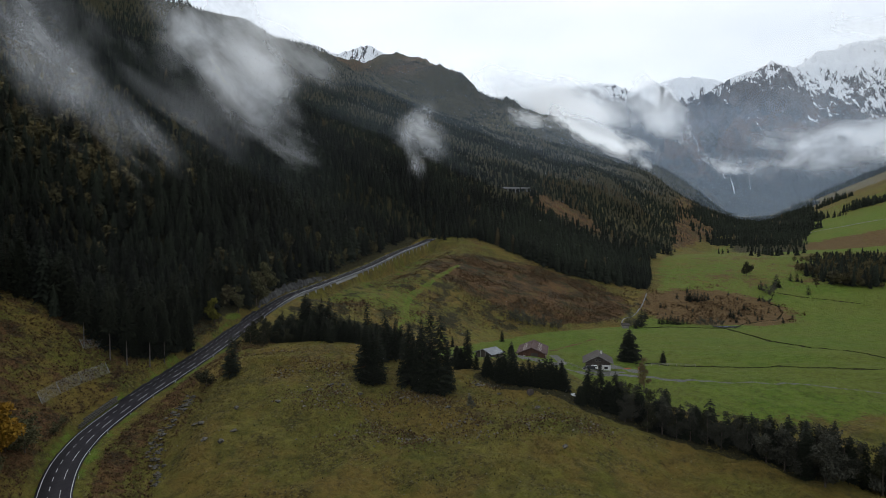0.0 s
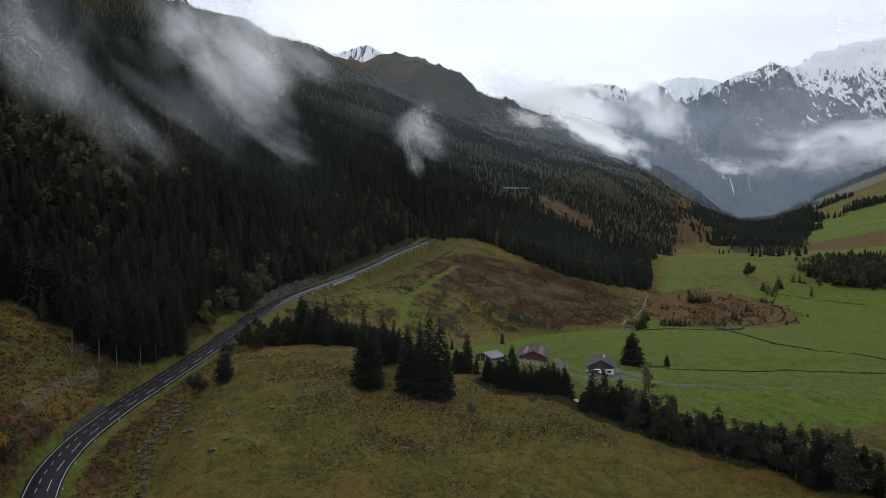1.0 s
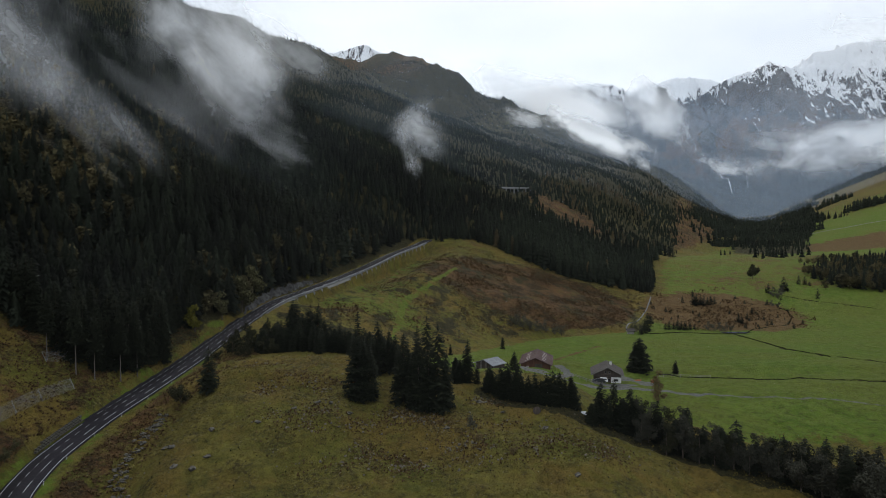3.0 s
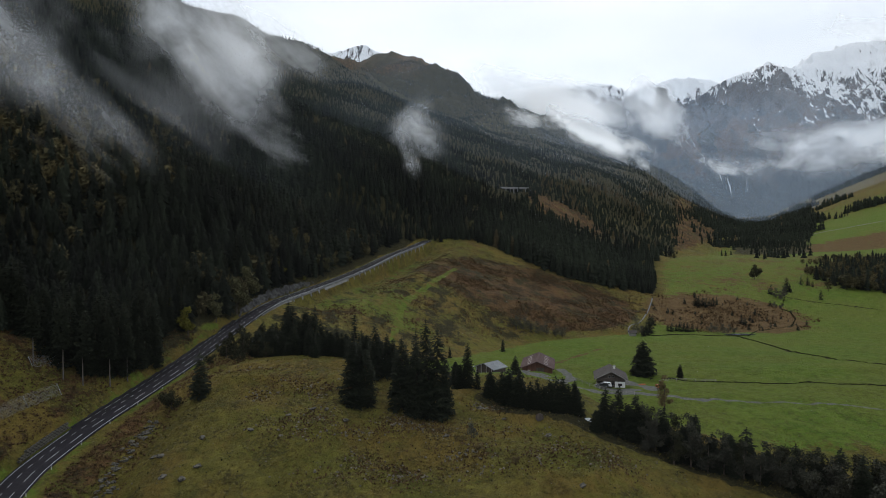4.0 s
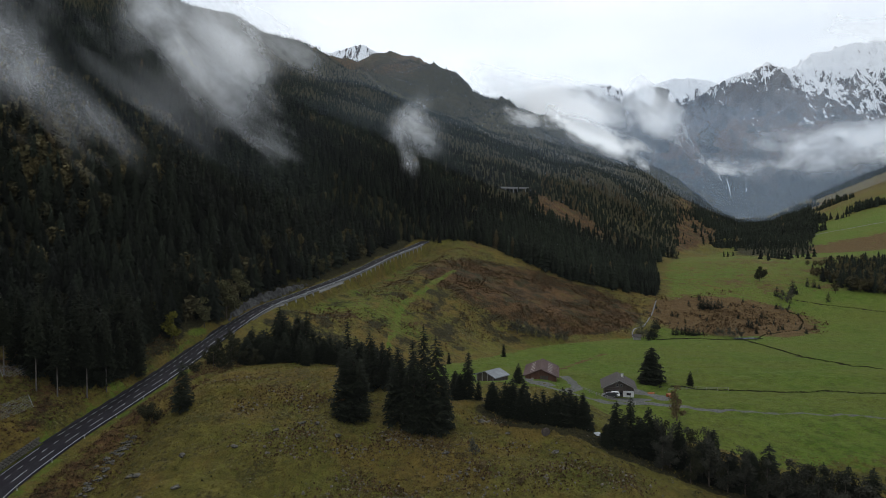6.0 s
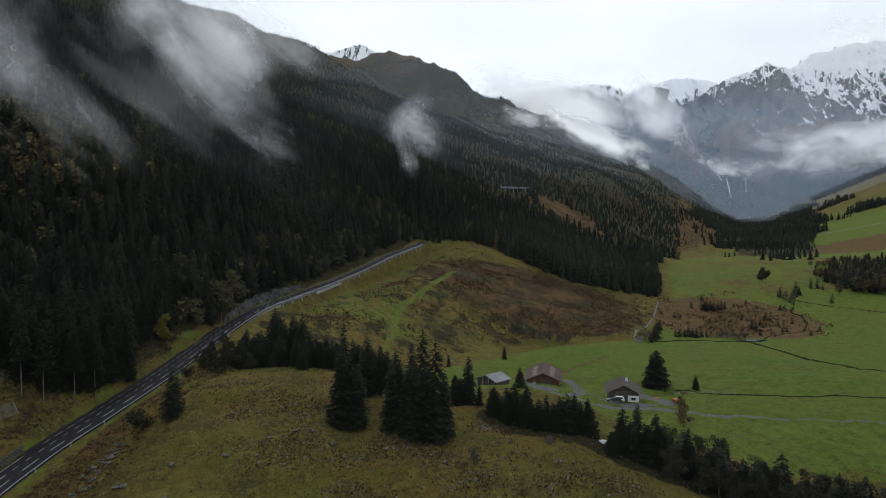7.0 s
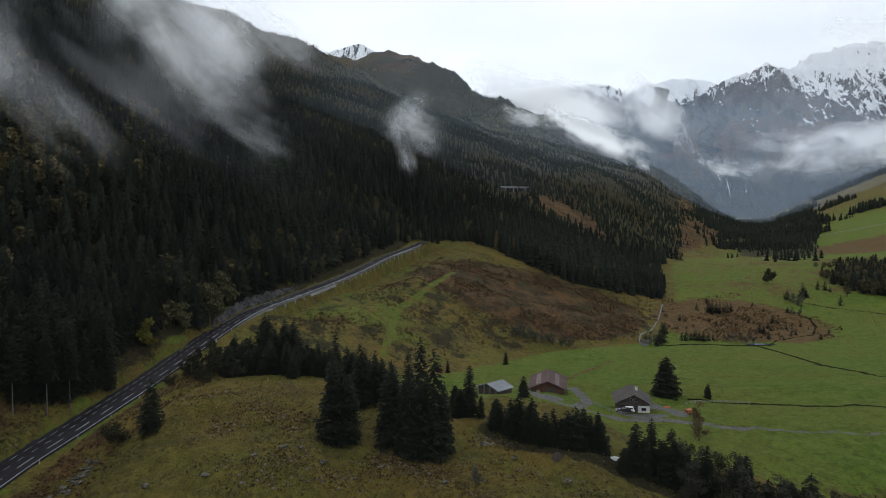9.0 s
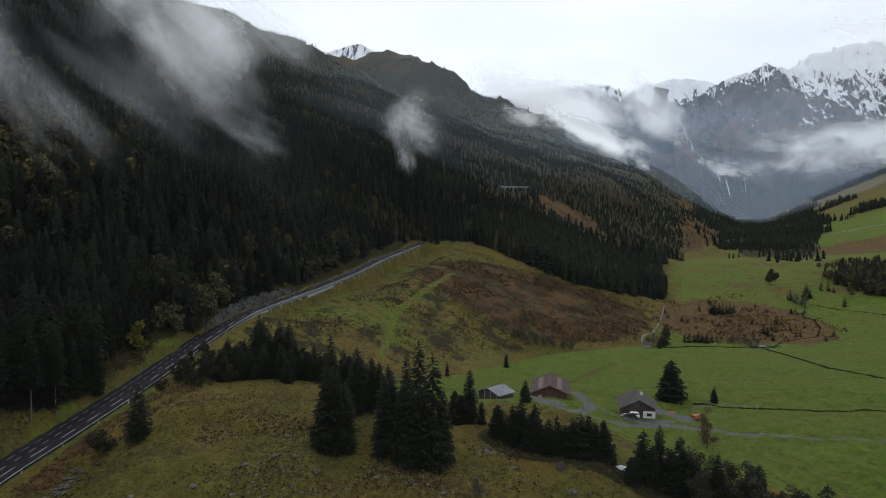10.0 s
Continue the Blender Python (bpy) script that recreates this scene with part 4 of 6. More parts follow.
CLUMP = ((-21.5, 163.7, 15.8, 1.25), (-25.2, 164.2, 18.9, 1.1), (-26.0, 173.8, 21.2, 0.7), (-21.1, 183.3, 16.3, 1.0), (-17.7, 185.3, 13.1, 1.0), (-15.6, 185.8, 11.7, 1.0), (-11.6, 163.6, 19.3, 1.05), (-7.3, 160.1, 20.2, 0.95), (-5.4, 177.1, 21.5, 0.9), (-8.5, 177.7, 17.2, 0.9), (-1.8, 161.0, 24.2, 1.1), (0.6, 163.5, 15.8, 1.0), (-8.8, 160.6, 15.6, 1.0), (-4.5, 161.0, 17.8, 1.0), (-23.2, 164.7, 16.6, 1.0), (-10.2, 165.5, 14.0, 1.0),
         (-21.4, 196.0, 10.6, 1.1), (-19.1, 200.0, 10.7, 1.1), (-17.1, 198.0, 10.2, 1.1), (-23.6, 199.0, 9.1, 1.1), (-19.9, 193.0, 9.6, 1.1), (-13.8, 195.0, 8.9, 1.1))
FARM = ((7.4, 182.2, 14.1), (5.1, 184.4, 7.9), (10.4, 184.9, 6.4), (25.3, 210.5, 6.9), (3.7, 188.3, 7.2))
ROW = ((13.9, 177.2, 6.4), (15.7, 176.1, 5.3), (17.2, 173.4, 8.2), (19.0, 172.2, 9.4), (20.8, 169.9, 6.2), (22.3, 167.5, 7.2), (24.5, 166.3, 7.0), (26.2, 164.9, 7.8), (27.7, 164.9, 6.3), (29.4, 164.2, 7.9), (31.1, 163.5, 8.9), (33.2, 164.2, 8.7), (34.7, 164.2, 7.6), (36.6, 164.3, 8.5), (18.4, 174.1, 4.7), (23.8, 167.3, 4.7), (14.8, 178.9, 2.9), (32.7, 165.3, 5.9), (21.8, 169.5, 8.9), (30.5, 165.9, 6.0))
BELOW = ((-68.0, 226.0, 9.3), (-64.2, 222.0, 7.9), (-63.4, 228.0, 9.2), (-59.2, 220.0, 7.0), (-59.7, 230.0, 15.5), (-56.6, 224.0, 13.3), (-53.6, 222.0, 10.8), (-51.9, 226.0, 13.2), (-48.4, 224.0, 13.3), (-44.7, 218.0, 9.4), (-43.1, 222.0, 8.0), (-40.4, 216.0, 6.3), (-38.9, 219.0, 7.5), (-36.1, 214.0, 6.7), (-34.5, 216.0, 5.6), (-31.5, 212.0, 6.9), (-29.3, 214.0, 7.5), (-26.8, 210.0, 6.6), (-53.2, 216.0, 7.0), (-47.8, 214.0, 7.3), (-44.5, 213.0, 6.2), (-61.5, 218.0, 5.2))
BELT = ((41.2, 159.5, 5.8), (44.1, 159.7, 11.2), (48.2, 160.8, 13.7), (42.7, 159.6, 7.5), (45.9, 159.5, 9.3), (50.3, 159.3, 9.4), (53.4, 159.0, 9.2), (56.0, 157.1, 10.3), (58.6, 155.2, 12.3), (60.5, 153.9, 9.5), (61.9, 152.5, 10.0), (63.3, 151.6, 14.1), (65.2, 150.7, 13.7), (66.6, 149.0, 11.4), (68.1, 148.0, 10.1), (70.0, 147.6, 11.3), (72.1, 146.7, 9.6), (74.1, 145.8, 11.9), (75.8, 145.5, 12.0), (77.3, 144.2, 9.7), (79.3, 143.4, 9.1), (81.6, 143.0, 10.8), (52.7, 160.5, 12.2), (83.0, 141.0, 11.0), (84.4, 139.0, 11.8), (86.3, 137.0, 13.9), (88.2, 136.0, 13.6), (89.6, 134.0, 13.9), (91.8, 133.0, 14.7), (92.9, 131.0, 14.8), (93.7, 128.0, 15.3), (94.9, 125.0, 16.1))
ALDERS = ((50.4, 164.0, 9.7), (53.3, 166.0, 10.0), (54.3, 162.0, 11.2), (56.9, 163.0, 10.3), (58.3, 160.0, 11.6), (61.0, 160.0, 11.1), (62.8, 158.0, 11.2), (65.7, 160.0, 10.6), (65.4, 154.0, 10.3), (67.1, 152.0, 9.9), (71.3, 153.0, 9.6), (72.7, 150.0, 9.1), (74.2, 148.0, 9.4), (79.3, 146.0, 10.8), (81.5, 146.0, 9.6), (83.4, 144.0, 10.8), (85.5, 142.0, 11.5), (87.8, 141.0, 12.2), (88.9, 139.0, 12.6), (91.0, 138.0, 12.4), (92.6, 136.0, 13.0), (95.5, 136.0, 13.4), (96.5, 134.0, 14.0), (97.8, 132.0, 14.2), (59.1, 152.0, 9.8), (53.7, 156.0, 9.4), (98.4, 128.0, 15.2))
BOG = ((185.6, 449.3, 8.6), (186.5, 445.6, 8.9), (190.9, 449.3, 7.4), (191.8, 445.6, 8.9), (195.9, 449.3, 6.1), (197.9, 448.4, 7.3), (202.2, 452.5, 5.8), (141.6, 384.9, 4.5), (143.7, 383.0, 5.9), (147.2, 384.9, 4.9), (149.0, 383.0, 7.3), (152.3, 385.1, 5.6), (153.2, 381.4, 6.6), (157.0, 383.8, 5.2), (160.7, 385.9, 3.5), (198.6, 405.8, 6.6), (199.1, 402.4, 5.5), (209.7, 417.0, 4.5), (221.2, 417.0, 3.8), (218.5, 401.6, 4.0), (202.4, 386.2, 2.5), (224.2, 466.6, 3.4), (179.2, 455.0, 5.0), (193.3, 471.2, 5.1), (159.5, 434.8, 4.0), (151.7, 417.6, 2.3), (203.2, 430.0, 3.5), (235.8, 426.4, 2.7))
VALE = ((274.7, 489.3, 11.1), (296.7, 508.0, 7.9), (246.6, 671.1, 10.4), (252.4, 673.5, 9.8), (276.1, 487.9, 6.7), (301.2, 506.3, 7.4), (258.4, 482.1, 8.3), (289.0, 467.6, 8.1), (124.4, 372.2, 9.1), (128.5, 378.5, 11.7), (138.7, 404.1, 7.3), (30.2, 309.2, 6.7), (2.8, 284.5, 5.7), (120.2, 365.5, 6.6), (258.8, 487.9, 3.5), (302.6, 502.4, 4.6))
SCRUB = ((168.2, 383.0, 5.9), (170.9, 381.1, 5.9), (173.5, 379.3, 6.2), (177.2, 379.0, 5.9), (180.4, 378.5, 5.2), (120.0, 374.5, 8.2), (119.3, 379.8, 5.9), (38.9, 352.7, 7.4), (42.1, 352.5, 9.0), (46.6, 354.7, 7.7), (50.6, 355.4, 7.4), (55.4, 355.4, 7.1), (60.5, 356.7, 7.8), (65.4, 356.7, 7.1), (69.8, 357.4, 6.5), (257.8, 474.5, 7.8), (257.7, 467.9, 8.5), (265.7, 477.1, 8.7), (243.8, 450.0, 5.3), (246.7, 447.8, 4.9))
LIME = ((-96.6, 227.6, 11.4), (-93.4, 248.0, 12.4), (-90.3, 279.2, 16.5), (-88.4, 300.9, 9.6), (-83.8, 310.4, 10.7), (-66.7, 341.8, 10.9), (-64.1, 354.7, 9.0), (-58.2, 371.2, 8.4), (-74.1, 323.7, 2.9), (23.8, 516.3, 13.1), (241.1, 709.1, 9.7), (-90.4, 264.4, 16.8), (-105.2, 238.0, 10.8), (-70.2, 343.5, 9.4))


def build_trees():
    for x, y, h in BELOW:
        spruce(x, y - 3, h * 1.45, "dark green spruce in the wood below the road", "spruces below the road", fat=1.35)
        spruce(x + rnd.uniform(-4, 4), y + rnd.uniform(0, 3), h * rnd.uniform(1.1, 1.35), "dark green spruce in the wood below the road", "spruces below the road", fat=1.3)
        spruce(x + rnd.uniform(-3, 3), y - rnd.uniform(4, 9), h * rnd.uniform(0.75, 1.15), "dark green spruce in the wood below the road", "spruces below the road", fat=1.45)
    for x, y, h, f in CLUMP:
        spruce(x, y - 0.16 * h * f, h * 1.03, "tall dark spruce in a clump on the meadow", "spruces in the clump", fat=f * 1.12)
    for x, y, h in FARM:
        spruce(x, y, h, "dark spruce standing before the farmyard", "spruces before the farm", fat=1.2)
    for x, y, h in ROW:
        spruce(x, y, h * 1.15, "dark spruce in the close row below the farm", "spruces in the row", fat=1.3)
        spruce(x + rnd.uniform(-1.5, 1.5), y + rnd.uniform(0.5, 2.5), h * rnd.uniform(0.7, 0.95), "dark spruce in the close row below the farm", "spruces in the row", fat=1.3)
    for k, (x, y, h) in enumerate(BELT):
        if x > 52 and k % 2:
            leafy(x, y, h * 0.85, ALDER_LEAF, "dull olive grey alder in the belt along the stream", "alders in the belt", 0.33, 0.04, k % 4, leaves=2600, size=0.2)
            continue
        spruce(x, y, h, "dark spruce in the belt along the stream", "spruces in the belt", fat=1.25)
    for k, (x, y, h) in enumerate(ALDERS):
        leafy(x, y, h * 0.95, ALDER_LEAF if k % 3 else DARK_LEAF, "dull olive grey alder in the belt along the stream", "alders in the belt", 0.33, 0.04, k % 4, leaves=2600, size=0.2)
    for x, y, h in scatter([(96, 131), (106, 124), (118, 117), (132, 110)], 1.8, 16, 11, 15):
        spruce(x, y, h, "dark spruce in the belt along the stream", "spruces in the belt", fat=1.25)
    for k, (x, y, h) in enumerate(scatter([(98, 132), (108, 126), (120, 119), (134, 112)], 1.8, 12, 11, 14)):
        leafy(x, y, h * 0.95, ALDER_LEAF if k % 3 else DARK_LEAF, "dull olive grey alder in the belt along the stream", "alders in the belt", 0.33, 0.04, k % 4, leaves=2600, size=0.2)
    for x, y, h in BOG:
        spruce(x, y, h, "small dark spruce on the rusty bog", "spruces on the bog", fat=1.2)
    r = random.Random(77)
    for k in range(34):
        a, q = r.uniform(0, 6.28), r.uniform(0.1, 1.0) ** 0.5
        x, y = 198 + 54 * q * math.cos(a), 432 + 50 * q * math.sin(a)
        if k % 3:
            spruce(x, y, r.uniform(1.6, 4.5), "small dark spruce on the rusty bog", "spruces on the bog", fat=1.3)
        else:
            leafy(x, y, r.uniform(1.5, 3.2), DARK_LEAF, "low dark willow bush on the bog", "bushes on the bog", 0.55, 0.02, k % 3, "willow_bush", 500)
    for x, y, h in VALE:
        spruce(x, y, h, "dark spruce on the valley floor", "spruces in the valley", fat=1.15)
    for k, (x, y, h) in enumerate(SCRUB):
        leafy(x, y, h, GREY_LEAF, "leafless grey willow scrub in a low thicket", "grey scrub", 0.45, 0.02, k % 3, "willow_bush", 600)
    for k, (x, y, h) in enumerate(LIME):
        leafy(x, y, h, LIME_LEAF if k % 4 == 0 else OLIVE_LEAF, "yellow-green broadleaf tree at the forest's edge" if k % 4 == 0 else "dull olive broadleaf tree at the forest's edge", "broadleaf trees by the road", 0.34, 0.15, k % 3, leaves=1300)
    edge = [(-146, 172), (-136, 177), (-122, 181), (-110, 181), (-105, 190), (-103, 200), (-101, 215), (-99, 235), (-97, 255), (-94, 285)]
    for x, y, h in scatter(edge, 2.0, 46, 15, 24):
        spruce(x - 2, y + 2, h, "tall dark spruce at the lower edge of the forest", "spruces at the forest edge", fat=1.0)
    for x, y, h in scatter([(-120, 177), (-110, 179), (-103, 186), (-100, 195), (-99, 206)], 1.1, 20, 16, 24):
        spruce(x, y - 2, h, "tall dark spruce at the lower edge of the forest", "spruces at the forest edge", fat=0.95)
    bare = [(spruce_mesh(71 + k, 20, 2.6, FIR_LEAF, 0.42), trunk_mesh(19.4, 0.2, PALE_BARK), 20) for k in range(2)]
    for k, (x, y, h) in enumerate(((-119, 173, 21), (-111, 174, 23), (-106.5, 176, 20), (-101.5, 181.5, 22), (-99.5, 188, 19))):
        crown, trunk, t = bare[k % 2]
        e = empty("spruce_tree", Matrix.LocRotScale((x, y, z_at(x, y) - 0.1), Euler((0, 0, k * 2.0)), (h / t, h / t, h / t)), "tall spruce with a bare pale trunk at the forest edge", "tree", "bare-trunked spruces")
        part_of("trunk", trunk, e)
        part_of("crown", crown, e)
    spruce(79, 236, 13.8, "large dark spruce beside the house", "", 4, 1.35)
    spruce(93.4, 237, 5.4, "small lone spruce at the field's edge", "", 1, 1.2)
    spruce(-69.2, 166.8, 13.0, "slim dark spruce beside the road", "", 3, 1.15)
    leafy(-77.5, 169.5, 5.8, DARK_LEAF, "low dark bush below the road", wide=0.62, low=0.02, seed=1, name="bush", leaves=2400)
    for k, (x, y, h) in enumerate(((-77, 213, 7.5), (-73, 219, 8.5), (-70, 226, 9.0), (-79, 224, 6.5), (-66, 214, 7.0), (-72, 208, 5.5), (-62, 209, 6.0), (-77, 233, 6.0))):
        leafy(x, y, h, DARK_LEAF, "dark leafy tree in the thicket below the road", "thicket below the road", 0.4, 0.03, k % 3, "thicket_tree", 1800)
    for x, y, h in ((-68, 218, 9.5), (-75, 222, 8), (-64, 222, 11), (-60, 213, 8.5), (-71, 231, 9)):
        spruce(x, y, h, "dark green spruce in the wood below the road", "spruces below the road", fat=1.35)
    leafy(-80, 205, 5.0, DARK_LEAF, "dark bush beside the road", "bushes by the road", 0.5, 0.02, 1, "bush")
    leafy(-80, 216, 6.0, DARK_LEAF, "dark bush beside the road", "bushes by the road", 0.45, 0.02, 2, "bush")
    leafy(-80.5, 240, 4.5, DARK_LEAF, "dark bush beside the road", "bushes by the road", 0.5, 0.02, 0, "bush")
    leafy(-69, 204, 4.0, DARK_LEAF, "dark bush beside the road", "bushes by the road", 0.55, 0.02, 1, "bush")
    leafy(7, 150.5, 4.4, GREY_LEAF, "grey-green thorn bush on the meadow", wide=0.38, low=0.05, seed=2, name="thorn_bush")
    leafy(8.7, 144.6, 2.2, RUST_LEAF, "low rust-coloured bush on the meadow", wide=0.6, low=0.02, seed=1, name="bush")
    leafy(17, 139.5, 2.6, RUST_LEAF, "low rust-coloured bush on the meadow", wide=0.5, low=0.02, seed=1, name="bush")
    leafy(69.5, 188.3, 11.5, RUST_LEAF, "thin half-bare birch with rusty leaves", wide=0.26, low=0.05, seed=3, name="birch_tree", leaves=1900, size=0.2)
    leafy(266.6, 526.4, 13.5, DARK_LEAF, "round dark broadleaf tree on the terrace", wide=0.42, low=0.1, seed=1, leaves=1800)
    leafy(-104.5, 113, 14.5, YELLOW_LEAF, "golden yellow maple beside the road", wide=0.36, low=0.1, seed=0, name="maple_tree", leaves=2200)
    for x, y, h in ((-104, 122, 9), (-108, 128, 7), (-106, 118, 6), (-111, 118, 9), (-101, 108, 6), (-99, 102, 6), (-104.5, 134, 4), (-105.5, 139, 3), (-109, 122, 8)):
        leafy(x, y, h, OLIVE_LEAF, "dark leafy shrub on the bank above the road", "shrubs on the bank", 0.42, 0.03, 1, "bank_bush")


build_trees()


# ---- mountain forest ----
def forest_template(tiers, points, seed, wide=0.2):
    """A small spruce: tiers of drooping boughs, each tier a ragged star round the stem."""
    r = np.random.RandomState(seed)
    V, F = [], []
    for k in range(tiers):
        f = k / tiers
        z = 0.08 + 0.86 * f ** 0.92
        R = wide * (1 - f) ** 0.75 * r.uniform(0.85, 1.12) + 0.012
        hi = min(1.0, z + 1.25 / tiers * (1 - 0.3 * f) + 0.02)
        ox, oy = r.uniform(-0.012, 0.012, 2)
        b = len(V)
        V.append((ox, oy, 1.0 if k == tiers - 1 else hi))
        turn = r.uniform(0, 6.28)
        for j in range(points):
            a = turn + 2 * np.pi * (j + r.uniform(-0.28, 0.28)) / points
            q = R * (r.uniform(0.9, 1.2) if j % 2 else r.uniform(0.5, 0.75))
            V.append((q * np.cos(a) + ox, q * np.sin(a) + oy, z - q * r.uniform(0.15, 0.5) + (0.0 if j % 2 else 0.03)))
        F += [(b, b + 1 + j, b + 1 + (j + 1) % points) for j in range(points)]
    return np.array(V), np.array(F)


def broad_template(seed):
    r = np.random.RandomState(seed)
    V, F = [], []
    for k in range(200):
        c = r.normal(size=3)
        c = c / np.linalg.norm(c) * r.uniform(0.5, 1.0) * [0.24, 0.24, 0.36] + [0, 0, 0.58]
        u, w = r.normal(size=(2, 3)) * 0.032
        b = len(V)
        V += [c - u - w, c + u * 1.2, c + w * 1.2]
        F.append((b, b + 1, b + 2))
    b = len(V)
    V += [(-0.02, 0, 0), (0.02, 0, 0), (0, 0.01, 0.6)]
    F.append((b, b + 1, b + 2))
    return np.array(V), np.array(F)


def plant(name, places, tall, tone, kind, templates, label):
    """One object of many trees."""
    r = np.random.RandomState(9)
    V, F, T, K = [], [], [], []
    base = 0
    pick = r.randint(0, len(templates), len(places))
    for k, (tv, tf) in enumerate(templates):
        sel = pick == k
        n = sel.sum()
        if not n:
            continue
        p, h = places[sel], tall[sel]
        a = r.uniform(0, 2 * np.pi, n)
        ca, sa = np.cos(a)[:, None], np.sin(a)[:, None]
        wide = h * r.uniform(1.0, 1.5, n)
        x = (tv[:, 0] * ca - tv[:, 1] * sa) * wide[:, None] + p[:, :1]
        y = (tv[:, 0] * sa + tv[:, 1] * ca) * wide[:, None] + p[:, 1:2]
        z = tv[:, 2] * h[:, None] + p[:, 2:]
        V.append(np.stack([x, y, z], -1).reshape(-1, 3))
        F.append((tf[None] + (np.arange(n) * len(tv))[:, None, None]).reshape(-1, 3) + base)
        T.append(np.repeat(tone[sel], len(tv)))
        K.append(np.repeat(kind[sel], len(tv)))
        base += n * len(tv)
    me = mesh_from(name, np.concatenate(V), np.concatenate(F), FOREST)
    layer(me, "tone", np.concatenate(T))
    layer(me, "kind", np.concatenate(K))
    tagged(new(name, me), label, "forest", kind="stuff")


def jitter_grid(x0, x1, y0, y1, step, seed):
    r = np.random.RandomState(seed)
    X, Y = np.meshgrid(np.arange(x0, x1, step), np.arange(y0, y1, step))
    X, Y = X + r.uniform(-0.45, 0.45, X.shape) * step, Y + r.uniform(-0.45, 0.45, X.shape) * step
    return X.ravel(), Y.ravel(), r


def wooded(x, y):
    """How thick the wood stands, 0 to 1."""
    xr, _ = road_at(y)
    xt = curve(y, TOE_Y, TOE_X)
    up = fade(12 - 5 * fade(225, 255, y), 15 - 6 * fade(225, 255, y), xr - x) * (1 - fade(190, 178, y) * fade(-158, -142, x))
    spur = fade(0, 4, y - spur_edge(x)) * fade(4, 8, xt - x) * fade(640, 560, y)
    flank = fade(520, 600, y) * fade(6, 14, xt - x) * np.clip(0.72 + 0.7 * rough(x, y, 90, 3), 0, 1)
    flank = flank * (1 - inside(x, y, 140, 712, 40, 38, -30))
    flank = flank * (1 - 0.9 * inside(x, y, 84, 712, 24, 13, 16))
    u = x / y
    flank = flank * (1 - 0.93 * fade(0.365, 0.385, u + 0.012 * rough(x, y, 50, 2)) * fade(0.47, 0.45, u) * fade(780, 820, y) * fade(1160, 1080, y))
    d = 0.9 * fade(0.29, 0.31, u + 0.015 * rough(x, y, 60, 2)) * fade(0.385, 0.37, u) * fade(760, 820, y) * fade(1170, 1060, y)
    d = np.maximum(np.maximum.reduce([up * (1 - 0.9 * inside(x, y, 84, 712, 24, 13, 16)) * np.where(y > 470, 0.92, 1), spur, flank]), d)
    d = d * (1 - 0.55 * fade(0.25, 0.5, rough(x, y, 150, 3)) * fade(700, 1000, y))
    vale = fade(0.445, 0.475, u + 0.03 * rough(x, y, 60, 2)) * fade(0.60, 0.575, u) * fade(790, 1020, y + 120 * rough(x, y, 70, 2))
    vale = np.maximum(vale, 0.06 * fade(0.48, 0.5, u) * fade(0.60, 0.58, u) * fade(610, 640, y))
    vale = np.maximum(vale, fade(1120, 1180, y) * fade(0.1, 0.06, np.abs(u - 0.475))) * fade(2400, 1700, y) * 0.9
    vale = np.maximum(vale, 0.85 * fade(0.585, 0.61, u) * fade(2250, 2400, y))
    copse = inside(x + 20 * rough(x, y, 34, 2), y + 16 * rough(y, x, 30, 2), 382, 532, 70, 58, 40)
    for cx, cy, rx, ry in ((625, 1062, 24, 13), (722, 1218, 36, 16), (755, 1186, 42, 13), (852, 1248, 50, 15), (930, 1515, 80, 28), (1010, 1800, 85, 34), (1180, 2190, 120, 45)):
        copse = copse + inside(x, y, cx, cy, rx, ry, 12) * fade(-0.45, 0.0, rough(x, y, 38, 2))
    return np.clip(np.maximum.reduce([d, vale, copse]), 0, 1)


